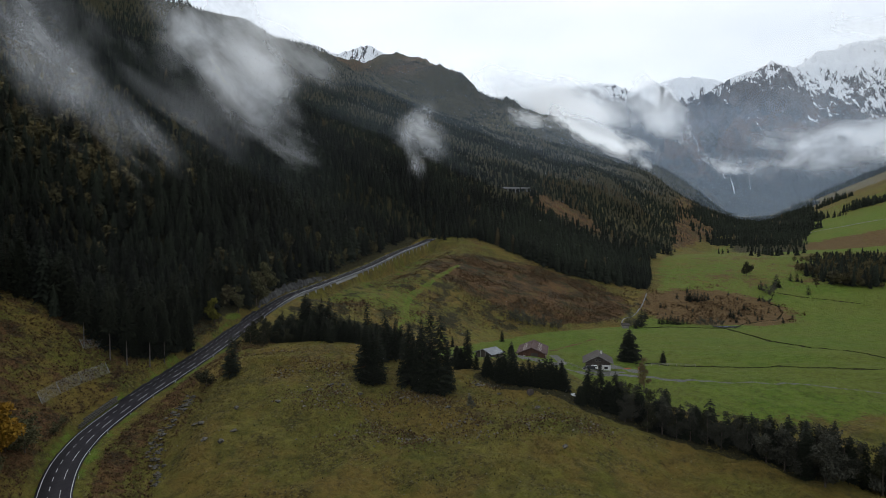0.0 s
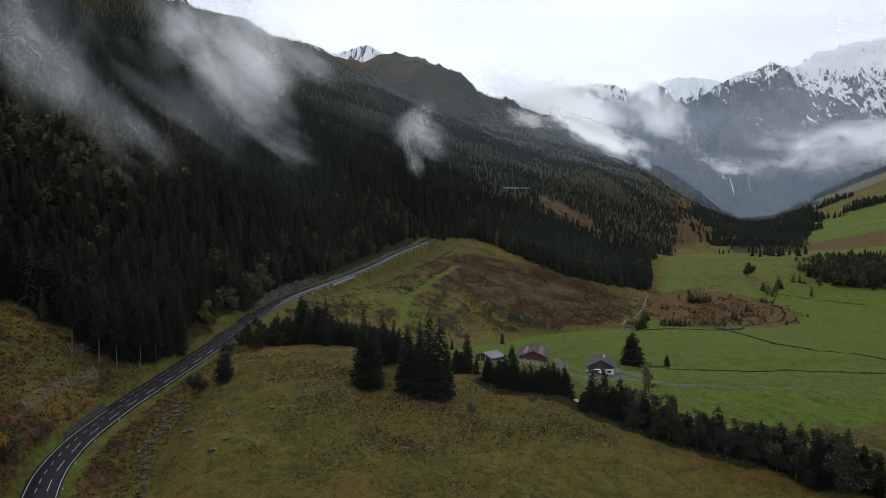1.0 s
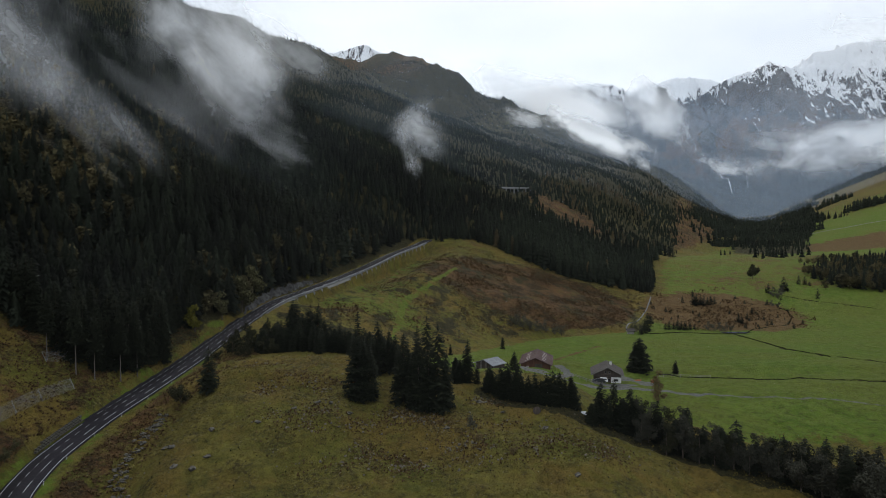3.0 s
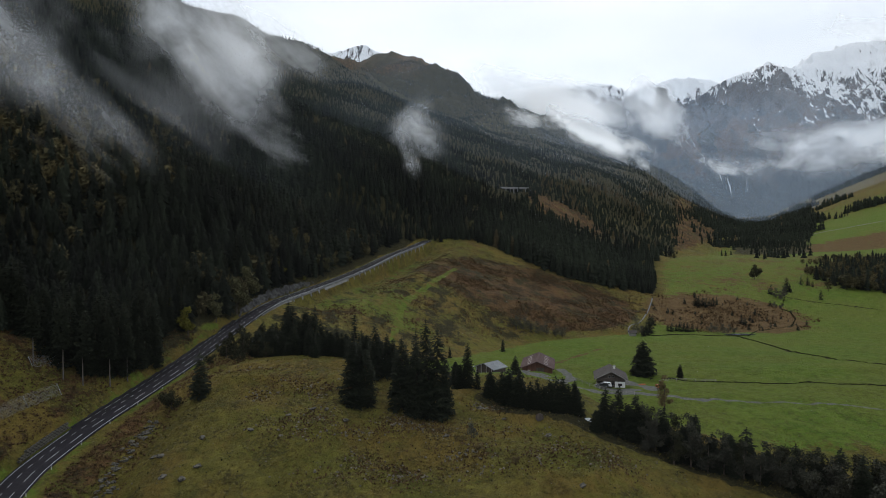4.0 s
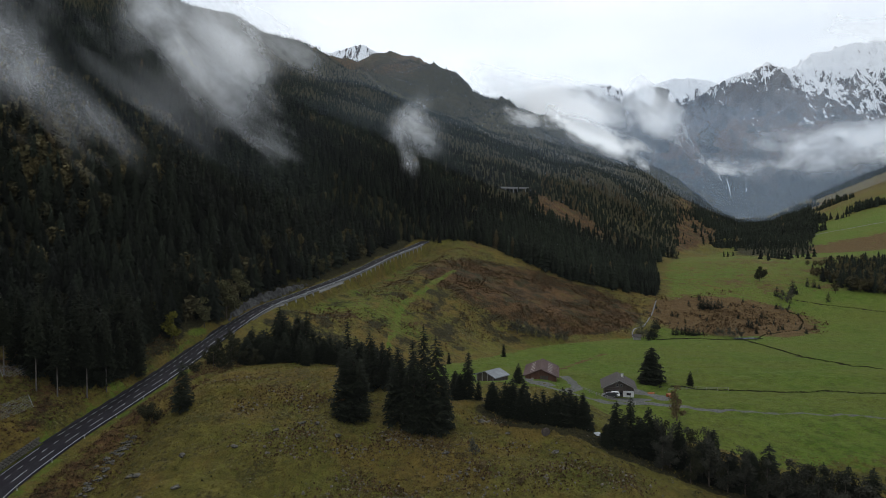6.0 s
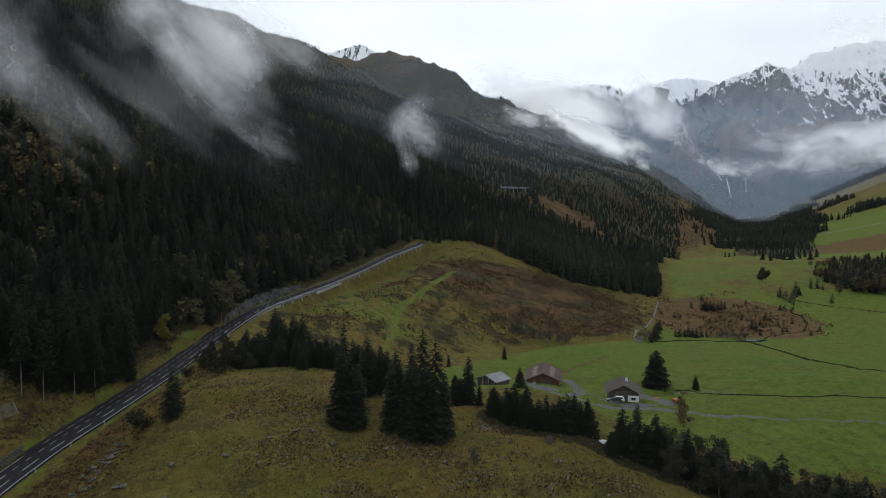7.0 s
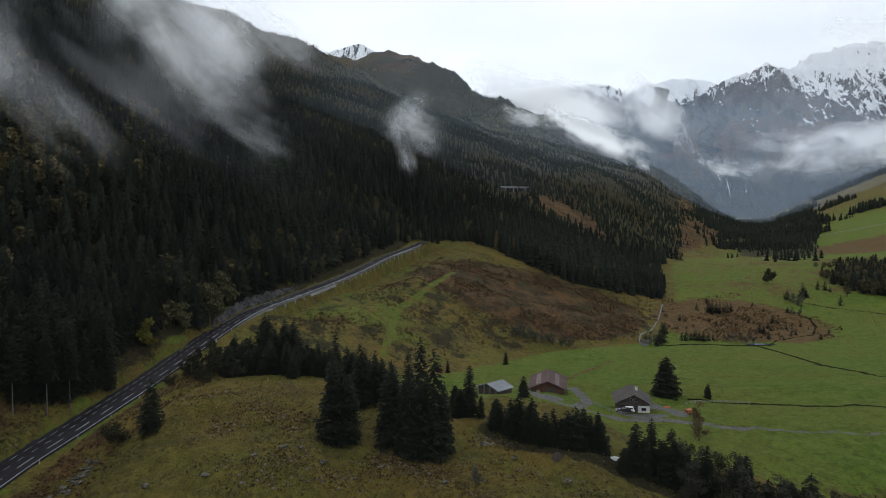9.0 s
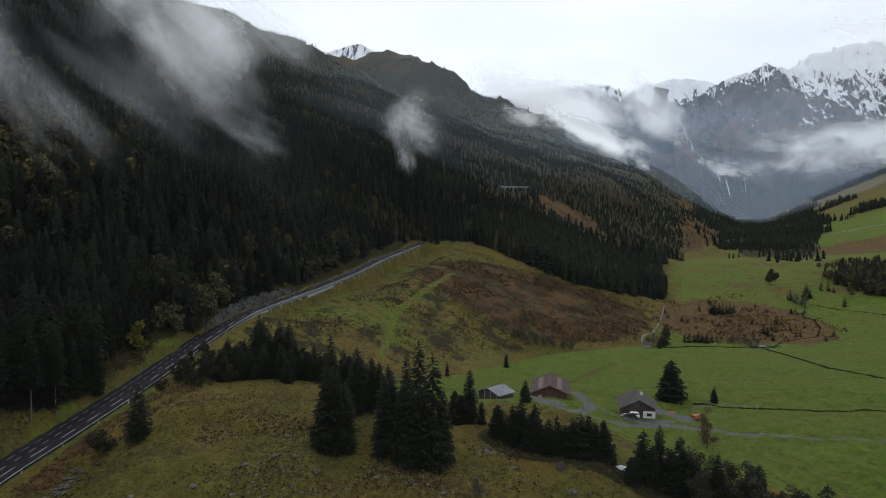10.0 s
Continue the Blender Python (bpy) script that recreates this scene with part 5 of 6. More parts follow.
def build_forest():
    close_t = [forest_template(13, 16, s, 0.19) for s in range(6)]
    near_t = [forest_template(6, 8, s, 0.21) for s in range(6)]
    far_t = [forest_template(3, 6, s + 9, 0.24) for s in range(4)]
    broad_t = [broad_template(s) for s in range(3)]
    for name, (x0, x1, y0, y1, step), temps, lo, hi in (
        ("close_forest", (-330, -60, 60, 330, 4.8), close_t, 13, 24),
        ("near_forest", (-400, 215, 330, 640, 4.2), near_t, 10, 19),
        ("valley_wood", (215, 700, 430, 640, 4.6), near_t, 9, 19),
        ("middle_forest", (-620, 930, 640, 1275, 5.6), far_t, 8, 16),
        ("far_forest", (-1000, 1900, 1275, 2900, 9.5), far_t, 7, 14),
    ):
        x, y, r = jitter_grid(x0, x1, y0, y1, step, 4)
        keep = (r.rand(len(x)) < wooded(x, y)) & (np.abs(x - 0.03 * y) < 0.8 * y + 70)
        x, y = x[keep], y[keep]
        z = height(x, y)
        keep = z < 690 + 60 * rough(x, y, 200, 3) + 150 * fade(-100, 20, x)
        x, y, z = x[keep], y[keep], z[keep]
        tall = r.uniform(lo, hi, len(x)) * (0.85 + 0.25 * rough(x, y, 60, 2))
        tall = tall * (1 - 0.38 * fade(620, 900, y) * (x / y < 0.4))
        tall = tall * (1 - 0.25 * fade(0.44, 0.47, x / y) * fade(700, 760, y) * fade(1000, 900, y))
        tall = tall * (1 + 0.5 * fade(0.5, 0.54, x / y) * fade(950, 1050, y))
        # tone painted lighter up the valley to stand in for haze; spur lifted too
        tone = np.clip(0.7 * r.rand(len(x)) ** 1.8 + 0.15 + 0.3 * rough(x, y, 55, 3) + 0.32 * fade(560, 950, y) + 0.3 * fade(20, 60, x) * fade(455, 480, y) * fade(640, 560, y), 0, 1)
        larch = fade(110, 190, x) * fade(150, 105, z) * fade(600, 720, y) * fade(0.42, 0.36, x / y) * fade(2200, 1300, y) * 0.75 + 0.02
        edge = fade(45, 15, road_at(y)[0] - x) * (y < 440) * 0.2 + fade(-135, -180, x) * (y < 480) * (0.52 + 0.40 * rough(x, y, 60, 2)) + inside(x, y, 378, 532, 110, 95, 40) * 0.5
        q = r.rand(len(x))
        kind = np.where(q < larch * fade(0.2, -0.3, -rough(x, y, 120, 3)), 1.0, np.where(q < edge + larch * np.where(y > 620, 0.1, 0.6), 0.45, 0.0))
        P = np.stack([x, y, z - 0.4], -1)
        for nm, sel, tt, lab in ((name, (kind != 0.45) | (y > 620), temps, "dense dark spruce forest on the mountain side"), (name.replace("forest", "broadleaf_wood"), (kind == 0.45) & (y <= 620), broad_t, "scattered olive and yellow broadleaf trees among spruces")):
            if sel.any():
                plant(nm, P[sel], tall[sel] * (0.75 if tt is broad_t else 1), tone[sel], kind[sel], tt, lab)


build_forest()


# ---- farm ----
def gable_house(name, x, y, turn, w, d, eave, rise, over, wall, roof, label, z=None):
    """Walls with a gable at each end (ridge along local y), and two roof slabs."""
    e = empty(name, pose(x, y, (z_at(x, y) if z is None else z) - 0.05, 0, 0, turn), label, "building")
    h = w / 2
    part("wall", prism(((-h, -0.8), (h, -0.8), (h, eave), (0, eave + rise), (-h, eave)), -d / 2, d / 2), wall, e)
    sl = rise / h
    for s in (-1, 1):
        a, b, t = s * (h + over), 0.0, 0.22
        pts = [(a, eave - over * sl + 0.02), (b, eave + rise + 0.02), (b, eave + rise + t), (a, eave - over * sl + t)]
        part("roof_slope", prism(pts, -d / 2 - over, d / 2 + over), roof, e)
    return e


barn = gable_house("barn", 36.6, 234, -11, 11, 17, 3.1, 2.3, 0.9, RED_WOOD, BROWN_ROOF, "long brown barn with a ribbed metal roof in the farmyard")
shed = gable_house("shed", 17.5, 224.5, -45, 8.5, 7, 2.3, 1.5, 0.6, DARK_WOOD, GREY_ROOF, "low wooden shed with a grey sheet roof")
house = gable_house("farmhouse", 59.8, 215.8, -12, 9.4, 10, 3.5, 2.4, 1.1, DARK_WOOD, DARK_ROOF, "dark wooden farmhouse with a white rendered corner")


# ---- mist ----
def mist(name, head, tail, half, depth, dens, label, streaks=(3.0, 1.2), seed=1, soft=0.8, fill=0.5, tint=(0.90, 0.94, 0.98), torn=1.6, back=0.0):
    """A bank of mist drawn out from head to tail (sideways and upward slopes from the valley's mouth), a lumpy curved sheet."""
    e = empty(name, Matrix.Translation((head[0] * depth, depth, 60 + head[1] * depth)), label, "mist", kind="stuff")
    ax = np.array([tail[0] - head[0], tail[1] - head[1]])
    nx = np.array([ax[1], -ax[0]]) / np.hypot(*ax) * half
    U, V = np.meshgrid(np.linspace(0, 1, 18), np.linspace(0, 1, 26))
    d = depth * (1 + back * V) * (1 + 0.03 * lumps(U * 2 + seed, V * 3 + seed, 0.9))
    pu = head[0] + ax[0] * V + nx[0] * (2 * U - 1)
    pr = head[1] + ax[1] * V + nx[1] * (2 * U - 1)
    P = np.stack([pu * d - head[0] * depth, d - depth, pr * d - head[1] * depth], -1)
    me = mesh_from("veil", P.reshape(-1, 3), grid_faces(*U.shape), vapour(name + "_vapour", dens, streaks, seed, soft, fill, tint, torn), True)
    uv = me.uv_layers.new(name="UVMap")
    idx = np.empty(len(me.loops), np.int32)
    me.loops.foreach_get("vertex_index", idx)
    uv.data.foreach_set("uv", np.stack([U.ravel(), V.ravel()], -1)[idx].astype(np.float32).ravel())
    part_of("veil", me, e)


SLOPE_MIST = "torn grey mist hanging on the dark wooded slope"
WISP = "small white wisp of mist over the trees"
RIDGE_MIST = "white mist bank along the mountain's shoulder"
FAR_CLOUD = "bright cloud lying against the far summits"
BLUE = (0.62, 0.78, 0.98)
WHITE = (0.97, 0.99, 1.0)
mist("hanging_mist", (-0.52, 0.475), (-0.235, 0.150), 0.150, 290, 0.74, SLOPE_MIST, (2.2, 1.5), 3, 1.2, 0.52, torn=2.4)
mist("hanging_mist", (-0.44, 0.395), (-0.240, 0.170), 0.090, 300, 0.52, SLOPE_MIST, (2.2, 1.4), 44, 1.1, 0.50, torn=2.4)
mist("hanging_mist", (-0.40, 0.41), (-0.150, 0.225), 0.066, 420, 0.44, SLOPE_MIST, (2.0, 1.6), 12, 1.1, 0.50, torn=2.2)
mist("hanging_mist", (-0.86, 0.46), (-0.450, 0.055), 0.135, 270, 0.33, SLOPE_MIST, (2.6, 1.5), 5, 1.3, 0.48, torn=2.6)
mist("hanging_mist", (-0.82, 0.48), (-0.60, 0.17), 0.12, 300, 0.20, SLOPE_MIST, (2.4, 1.5), 26, 1.2, 0.52, torn=2.6)
mist("hanging_mist", (-0.62, 0.35), (-0.320, 0.10), 0.070, 310, 0.07, SLOPE_MIST, (3.4, 1.5), 22, 1.3, 0.40, torn=3.0)
mist("hanging_mist", (-0.40, 0.22), (-0.190, 0.10), 0.075, 330, 0.15, SLOPE_MIST, (3.6, 1.2), 31, 1.2, 0.38, torn=3.0)
mist("hanging_mist", (0.012, 0.214), (-0.112, 0.136), 0.042, 520, 0.50, WISP, (1.5, 1.5), 7, 1.3, 0.46, torn=1.9)
mist("hanging_mist", (-0.104, 0.185), (0.036, 0.108), 0.044, 525, 0.56, WISP, (1.5, 1.5), 27, 1.3, 0.48, torn=1.9)
mist("hanging_mist", (-0.080, 0.182), (-0.042, 0.068), 0.030, 515, 0.36, WISP, (1.5, 1.5), 37, 1.3, 0.46, torn=1.9)
mist("ridge_mist", (0.065, 0.195), (0.195, 0.155), 0.020, 1400, 0.50, "pale mist trailing along the ridge", (1.8, 2.4), 9, 1.0, 0.46, WHITE, 2.4)
mist("ridge_mist", (0.140, 0.194), (0.360, 0.098), 0.036, 1900, 0.95, RIDGE_MIST, (1.8, 3.0), 10, 0.9, 0.62, WHITE, 2.4)
mist("ridge_mist", (0.240, 0.132), (0.340, 0.070), 0.024, 1900, 0.45, RIDGE_MIST, (1.8, 2.4), 13, 1.0, 0.46, WHITE, 2.4)
mist("valley_mist", (0.0, 0.238), (0.345, 0.150), 0.072, 2700, 0.97, FAR_CLOUD, (1.6, 2.4), 14, 1.1, 0.78, WHITE, 1.8)
mist("valley_mist", (0.275, 0.260), (0.415, 0.085), 0.070, 2720, 0.80, FAR_CLOUD, (2.0, 2.0), 34, 1.1, 0.56, WHITE, 2.4)
mist("valley_mist", (0.415, 0.108), (0.92, 0.158), 0.062, 2700, 0.98, "white mist bank below the snowy peaks", (2.0, 4.0), 15, 1.0, 0.64, WHITE, 2.2)
mist("valley_mist", (0.385, 0.110), (0.535, 0.086), 0.028, 2660, 0.62, "white mist bank below the snowy peaks", (1.8, 2.6), 16, 1.0, 0.50, WHITE, 2.4)
mist("valley_mist", (0.54, 0.338), (0.94, 0.300), 0.050, 3500, 0.50, "bright cloud round the highest summit", (1.6, 2.8), 17, 1.1, 0.62, WHITE, 2.0)
# blue-tinted sheets, added to stand in for haze over distance
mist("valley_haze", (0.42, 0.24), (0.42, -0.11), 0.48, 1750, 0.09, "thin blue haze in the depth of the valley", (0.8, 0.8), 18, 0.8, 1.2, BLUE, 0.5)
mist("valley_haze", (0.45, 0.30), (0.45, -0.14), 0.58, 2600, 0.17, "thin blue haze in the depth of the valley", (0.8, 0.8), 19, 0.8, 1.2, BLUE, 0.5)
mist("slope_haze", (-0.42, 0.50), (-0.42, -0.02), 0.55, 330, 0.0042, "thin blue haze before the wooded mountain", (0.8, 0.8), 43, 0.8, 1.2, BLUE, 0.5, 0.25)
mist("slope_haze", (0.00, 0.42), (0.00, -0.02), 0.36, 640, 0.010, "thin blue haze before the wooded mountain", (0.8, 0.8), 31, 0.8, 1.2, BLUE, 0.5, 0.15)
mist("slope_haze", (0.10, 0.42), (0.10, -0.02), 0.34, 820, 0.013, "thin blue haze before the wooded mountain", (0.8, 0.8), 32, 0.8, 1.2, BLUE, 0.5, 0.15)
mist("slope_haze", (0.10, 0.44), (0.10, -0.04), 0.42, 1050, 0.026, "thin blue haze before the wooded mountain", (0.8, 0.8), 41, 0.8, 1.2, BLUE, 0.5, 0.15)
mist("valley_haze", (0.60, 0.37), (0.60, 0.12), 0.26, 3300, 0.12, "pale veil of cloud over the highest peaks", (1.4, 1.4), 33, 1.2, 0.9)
# one more pale sheet, added close by to lift the darkest tones
mist("valley_haze", (0.0, 0.45), (0.0, -0.75), 1.3, 112, 0.0024, "faint sheet added across the near view to lift dark tones", (0.5, 0.5), 35, 0.8, 1.3, (0.86, 0.90, 0.95), 0.4)


# ---- farm details ----
def cylinder(x, y, z, rad, length, axis="X", sides=16):
    bm = bmesh.new()
    turn = {"X": Euler((0, radians(90), 0)), "Y": Euler((radians(90), 0, 0)), "Z": Euler((0, 0, 0))}[axis]
    bmesh.ops.create_cone(bm, cap_ends=True, segments=sides, radius1=rad, radius2=rad, depth=length, matrix=Matrix.LocRotScale((x, y, z), turn, None))
    return bm


def detail_barn():
    w, d, eave, rise, over = 11, 17, 3.1, 2.3, 0.9
    sl = rise / (w / 2)
    part("ridge_cap", boxes((-0.22, -d / 2 - over, eave + rise + 0.16, 0.22, d / 2 + over, eave + rise + 0.3), bevel=0.04), BROWN_ROOF, barn, "brown metal ridge capping")
    part("plinth", boxes((-w / 2 - 0.06, -d / 2 - 0.08, -0.8, w / 2 + 0.06, -d / 2 + 0.2, 0.55), bevel=0.03), CONCRETE, barn, "grey concrete plinth")
    for s in (-1, 1):
        for k in range(6):
            y0 = -d / 2 + 1.6 + k * 2.55
            a, b = 2.3, 3.9
            pts = [(s * a, eave + rise - a * sl + 0.21), (s * b, eave + rise - b * sl + 0.21), (s * b, eave + rise - b * sl + 0.25), (s * a, eave + rise - a * sl + 0.25)]
            part("skylight", prism(pts, y0, y0 + 0.62), SKYLIGHT, barn, "pale translucent roof light")
        for k in range(30):
            y0 = -d / 2 - over + 0.3 + k * 0.62
            b = w / 2 + over
            pts = [(0.25 * s, eave + rise - 0.25 * sl + 0.2), (s * b, eave + rise - b * sl + 0.2), (s * b, eave + rise - b * sl + 0.245), (0.25 * s, eave + rise - 0.25 * sl + 0.245)]
            part("roof_rib", prism(pts, y0, y0 + 0.05), BROWN_ROOF, barn)
    part("barn_door", boxes((-0.3, -d / 2 - 0.07, 0.0, 2.6, -d / 2 - 0.005, 3.2), bevel=0.02), DARK_WOOD, barn, "wide dark wooden door")
    part("window", boxes((-3.6, -d / 2 - 0.06, 1.5, -2.5, -d / 2 - 0.005, 2.3)), SKYLIGHT, barn, "pale barn window")
    for k in range(16):
        x = -w / 2 + 0.35 + k * 0.69
        if not -0.35 < x < 2.65:
            part("cladding_board", boxes((x - 0.16, -d / 2 - 0.045, 0.56, x + 0.16, -d / 2 - 0.004, eave - 0.1), bevel=0.01), RED_WOOD, barn)


def detail_house():
    w, d, eave, rise = 9.4, 10, 3.5, 2.4
    f = -d / 2
    part("rendered_corner", boxes((1.3, f - 0.09, -0.8, w / 2 + 0.07, f + 3.2, 2.35), bevel=0.03), WHITE_WALL, house, "white rendered ground-floor corner")
    win = part("window", boxes((2.35, f - 0.16, 0.9, 3.75, f - 0.085, 1.75), bevel=0.02), DARK_WOOD, house)
    for x in (2.45, 3.1):
        part("pane", boxes((x, f - 0.185, 1.0, x + 0.55, f - 0.155, 1.65)), WINDOW, win)
    for x in (-1.0, 0.3):
        up = part("window", boxes((x, f - 0.07, 3.6, x + 0.75, f - 0.004, 4.5), bevel=0.02), GREY_WOOD, house)
        part("pane", boxes((x + 0.1, f - 0.09, 3.7, x + 0.65, f - 0.06, 4.4)), WINDOW, up)
    for x in (-3.7, -2.2, 0.1):
        low = part("window", boxes((x, f - 0.07, 0.9, x + 0.9, f - 0.004, 1.9), bevel=0.02), GREY_WOOD, house)
        part("pane", boxes((x + 0.1, f - 0.09, 1.0, x + 0.8, f - 0.06, 1.8)), WINDOW, low)
    part("house_door", boxes((-0.95, f - 0.08, -0.1, -0.05, f - 0.004, 2.0), bevel=0.02), RED_WOOD, house, "brown wooden front door")
    bal = part("balcony", boxes((-w / 2, f - 1.0, 2.55, w / 2 - 3.4, f - 0.01, 2.68), bevel=0.02), DARK_WOOD, house, "dark timber balcony")
    part("balcony_rail", boxes((-w / 2, f - 1.02, 3.45, w / 2 - 3.4, f - 0.94, 3.55)), DARK_WOOD, bal)
    for k in range(20):
        x = -w / 2 + 0.1 + k * 0.305
        part("baluster", boxes((x, f - 1.0, 2.68, x + 0.18, f - 0.96, 3.45)), DARK_WOOD, bal)
    ch = part("chimney", boxes((1.0, 1.2, 4.9, 1.75, 1.95, 6.55), bevel=0.03), WHITE_WALL, house, "white rendered chimney")
    part("chimney_cap", boxes((0.9, 1.1, 6.55, 1.85, 2.05, 6.68), bevel=0.02), CONCRETE, ch)
    sl = rise / (w / 2)
    for s in (-1, 1):
        for k in range(9):
            a = 0.1 + k * 0.64
            pts = [(s * a, eave + rise - a * sl + 0.21), (s * (a + 0.62), eave + rise - (a + 0.62) * sl + 0.21), (s * (a + 0.62), eave + rise - (a + 0.62) * sl + 0.27), (s * a, eave + rise - a * sl + 0.23)]
            part("shingle_course", prism(pts, -d / 2 - 1.08, d / 2 + 1.08), DARK_ROOF, house)
    part("barge_board", prism(((-5.8, eave - 0.62), (0, eave + rise - 0.1), (5.8, eave - 0.62), (5.8, eave - 0.35), (0, eave + rise + 0.2), (-5.8, eave - 0.35)), -d / 2 - 1.16, -d / 2 - 1.1), GREY_WOOD, house, "silvered gable board")


def detail_shed():
    w, d, eave, rise = 8.5, 7, 2.3, 1.5
    for k in range(4):
        x = -w / 2 + 0.4 + k * 2.5
        part("post", boxes((x, -d / 2 - 0.5, -0.6, x + 0.2, -d / 2 - 0.3, eave + rise * (1 - abs(x) / (w / 2)) - 0.05)), GREY_WOOD, shed)
    part("lean_to_roof", prism(((-w / 2 - 3.0, 1.35), (-w / 2 - 0.3, 2.0), (-w / 2 - 0.3, 2.14), (-w / 2 - 3.0, 1.49)), -d / 2, d / 2 - 1), GREY_ROOF, shed, "grey lean-to roof")
    for y in (-d / 2 + 0.2, d / 2 - 1.4):
        part("lean_to_post", boxes((-w / 2 - 2.8, y, -0.6, -w / 2 - 2.65, y + 0.15, 1.36)), GREY_WOOD, shed)
    sl = rise / (w / 2)
    for s in (-1, 1):
        for k in range(10):
            y0 = -d / 2 - 0.5 + k * 0.82
            b = w / 2 + 0.6
            pts = [(0.1 * s, eave + rise + 0.2), (s * b, eave + rise - b * sl + 0.2), (s * b, eave + rise - b * sl + 0.25), (0.1 * s, eave + rise + 0.25)]
            part("roof_seam", prism(pts, y0, y0 + 0.05), GREY_ROOF, shed)


detail_barn()
detail_house()
detail_shed()


def car(x, y, turn, paint, label, tall=1.65):
    """Estate car: lower body, cabin with glass, four wheels with rims, lamps."""
    e = empty("parked_car", pose(x, y, z_at(x, y) + 0.02, 0, 0, turn), label, "car", "cars by the house")
    side = [(-2.2, 0.35), (2.2, 0.35), (2.25, 0.75), (1.9, 0.95), (0.95, 1.02), (-2.15, 1.05), (-2.25, 0.8)]
    bm = prism(side, -0.88, 0.88)
    bmesh.ops.bevel(bm, geom=bm.edges[:], offset=0.06, segments=2, affect="EDGES")
    part("body", bm, paint, e)
    top = [(-2.05, 1.0), (1.0, 1.0), (0.35, tall - 0.03), (-1.7, tall), (-2.0, tall - 0.25)]
    bm = prism(top, -0.76, 0.76)
    bmesh.ops.bevel(bm, geom=bm.edges[:], offset=0.08, segments=2, affect="EDGES")
    cab = part("cabin", bm, paint, e)
    for s in (-1, 1):
        part("side_window", prism([(-1.85, 1.08), (0.78, 1.08), (0.3, tall - 0.14), (-1.65, tall - 0.12)], s * 0.77 - 0.012, s * 0.77 + 0.012), WINDOW, cab)
        part("headlight", boxes((2.14, s * 0.6 - 0.18, 0.68, 2.262, s * 0.6 + 0.18, 0.82), bevel=0.02), SKYLIGHT, e)
        for wx in (-1.35, 1.4):
            ty = part("wheel", cylinder(wx, s * 0.82, 0.33, 0.33, 0.22, "Y"), TYRE, e)
            part("rim", cylinder(wx, s * 0.935, 0.33, 0.2, 0.012, "Y"), STEEL, ty)
    part("windscreen", prism([(0.55, 1.12), (0.98, 1.06), (0.45, tall - 0.12), (0.38, tall - 0.1)], -0.66, 0.66), WINDOW, cab)
    return e


car(56.0, 208.6, 170, WHITE_PAINT, "white estate car parked before the farmhouse")
car(54.2, 205.9, 172, DARK_PAINT, "dark hatchback parked beside the white car", 1.45)


def orange_cart():
    x, y = 74.8, 208.5
    e = empty("orange_farm_cart", pose(x, y, z_at(x, y), 0, 0, 20), "small orange farm cart standing in the paddock", "cart")
    part("bin", prism(((-0.9, 0.6), (0.9, 0.6), (1.1, 1.6), (-1.1, 1.6)), -0.7, 0.7), ORANGE, e)
    part("frame", boxes((-1.0, -0.5, 0.42, 1.0, 0.5, 0.58)), STEEL, e)
    part("drawbar", boxes((1.0, -0.08, 0.42, 2.1, 0.08, 0.54)), STEEL, e)
    for s in (-1, 1):
        part("wheel", cylinder(0, s * 0.72, 0.38, 0.38, 0.2, "Y"), TYRE, e)
    x, y = 74.5, 226
    e = empty("orange_tarpaulin", pose(x, y, z_at(x, y), 0, 0, 10), "crumpled orange tarpaulin under the spruce", "tarpaulin")
    bm = bmesh.new()
    bmesh.ops.create_grid(bm, x_segments=14, y_segments=8, size=1)
    for v in bm.verts:
        v.co = Vector((v.co.x * 1.2, v.co.y * 0.7, 0.6 * (1 - v.co.y ** 2) * (0.8 + 0.5 * noise.noise(v.co * 2.5))))
    part("sheet", bm, ORANGE, e)


orange_cart()


def cable_drum():
    x, y = 25.9, 160.7
    e = empty("wooden_cable_drum", pose(x, y, z_at(x, y) + 0.95, 0, 8, 62), "weathered wooden cable drum standing on the meadow", "cable drum")
    for s in (-0.45, 0.45):
        fl = part("flange", cylinder(s, 0, 0, 1.0, 0.08, "X", 24), DARK_WOOD, e)
        for k in range(6):
            a = k * math.pi / 6
            bm = boxes((s - 0.06 if s < 0 else s - 0.02, -0.95, -0.05, s + 0.02 if s < 0 else s + 0.06, 0.95, 0.05))
            bmesh.ops.rotate(bm, verts=bm.verts, cent=(0, 0, 0), matrix=Matrix.Rotation(a, 3, "X"))
            part("spoke", bm, DARK_WOOD, fl)
    part("core", cylinder(0, 0, 0, 0.45, 0.9, "X"), DARK_WOOD, e)


cable_drum()


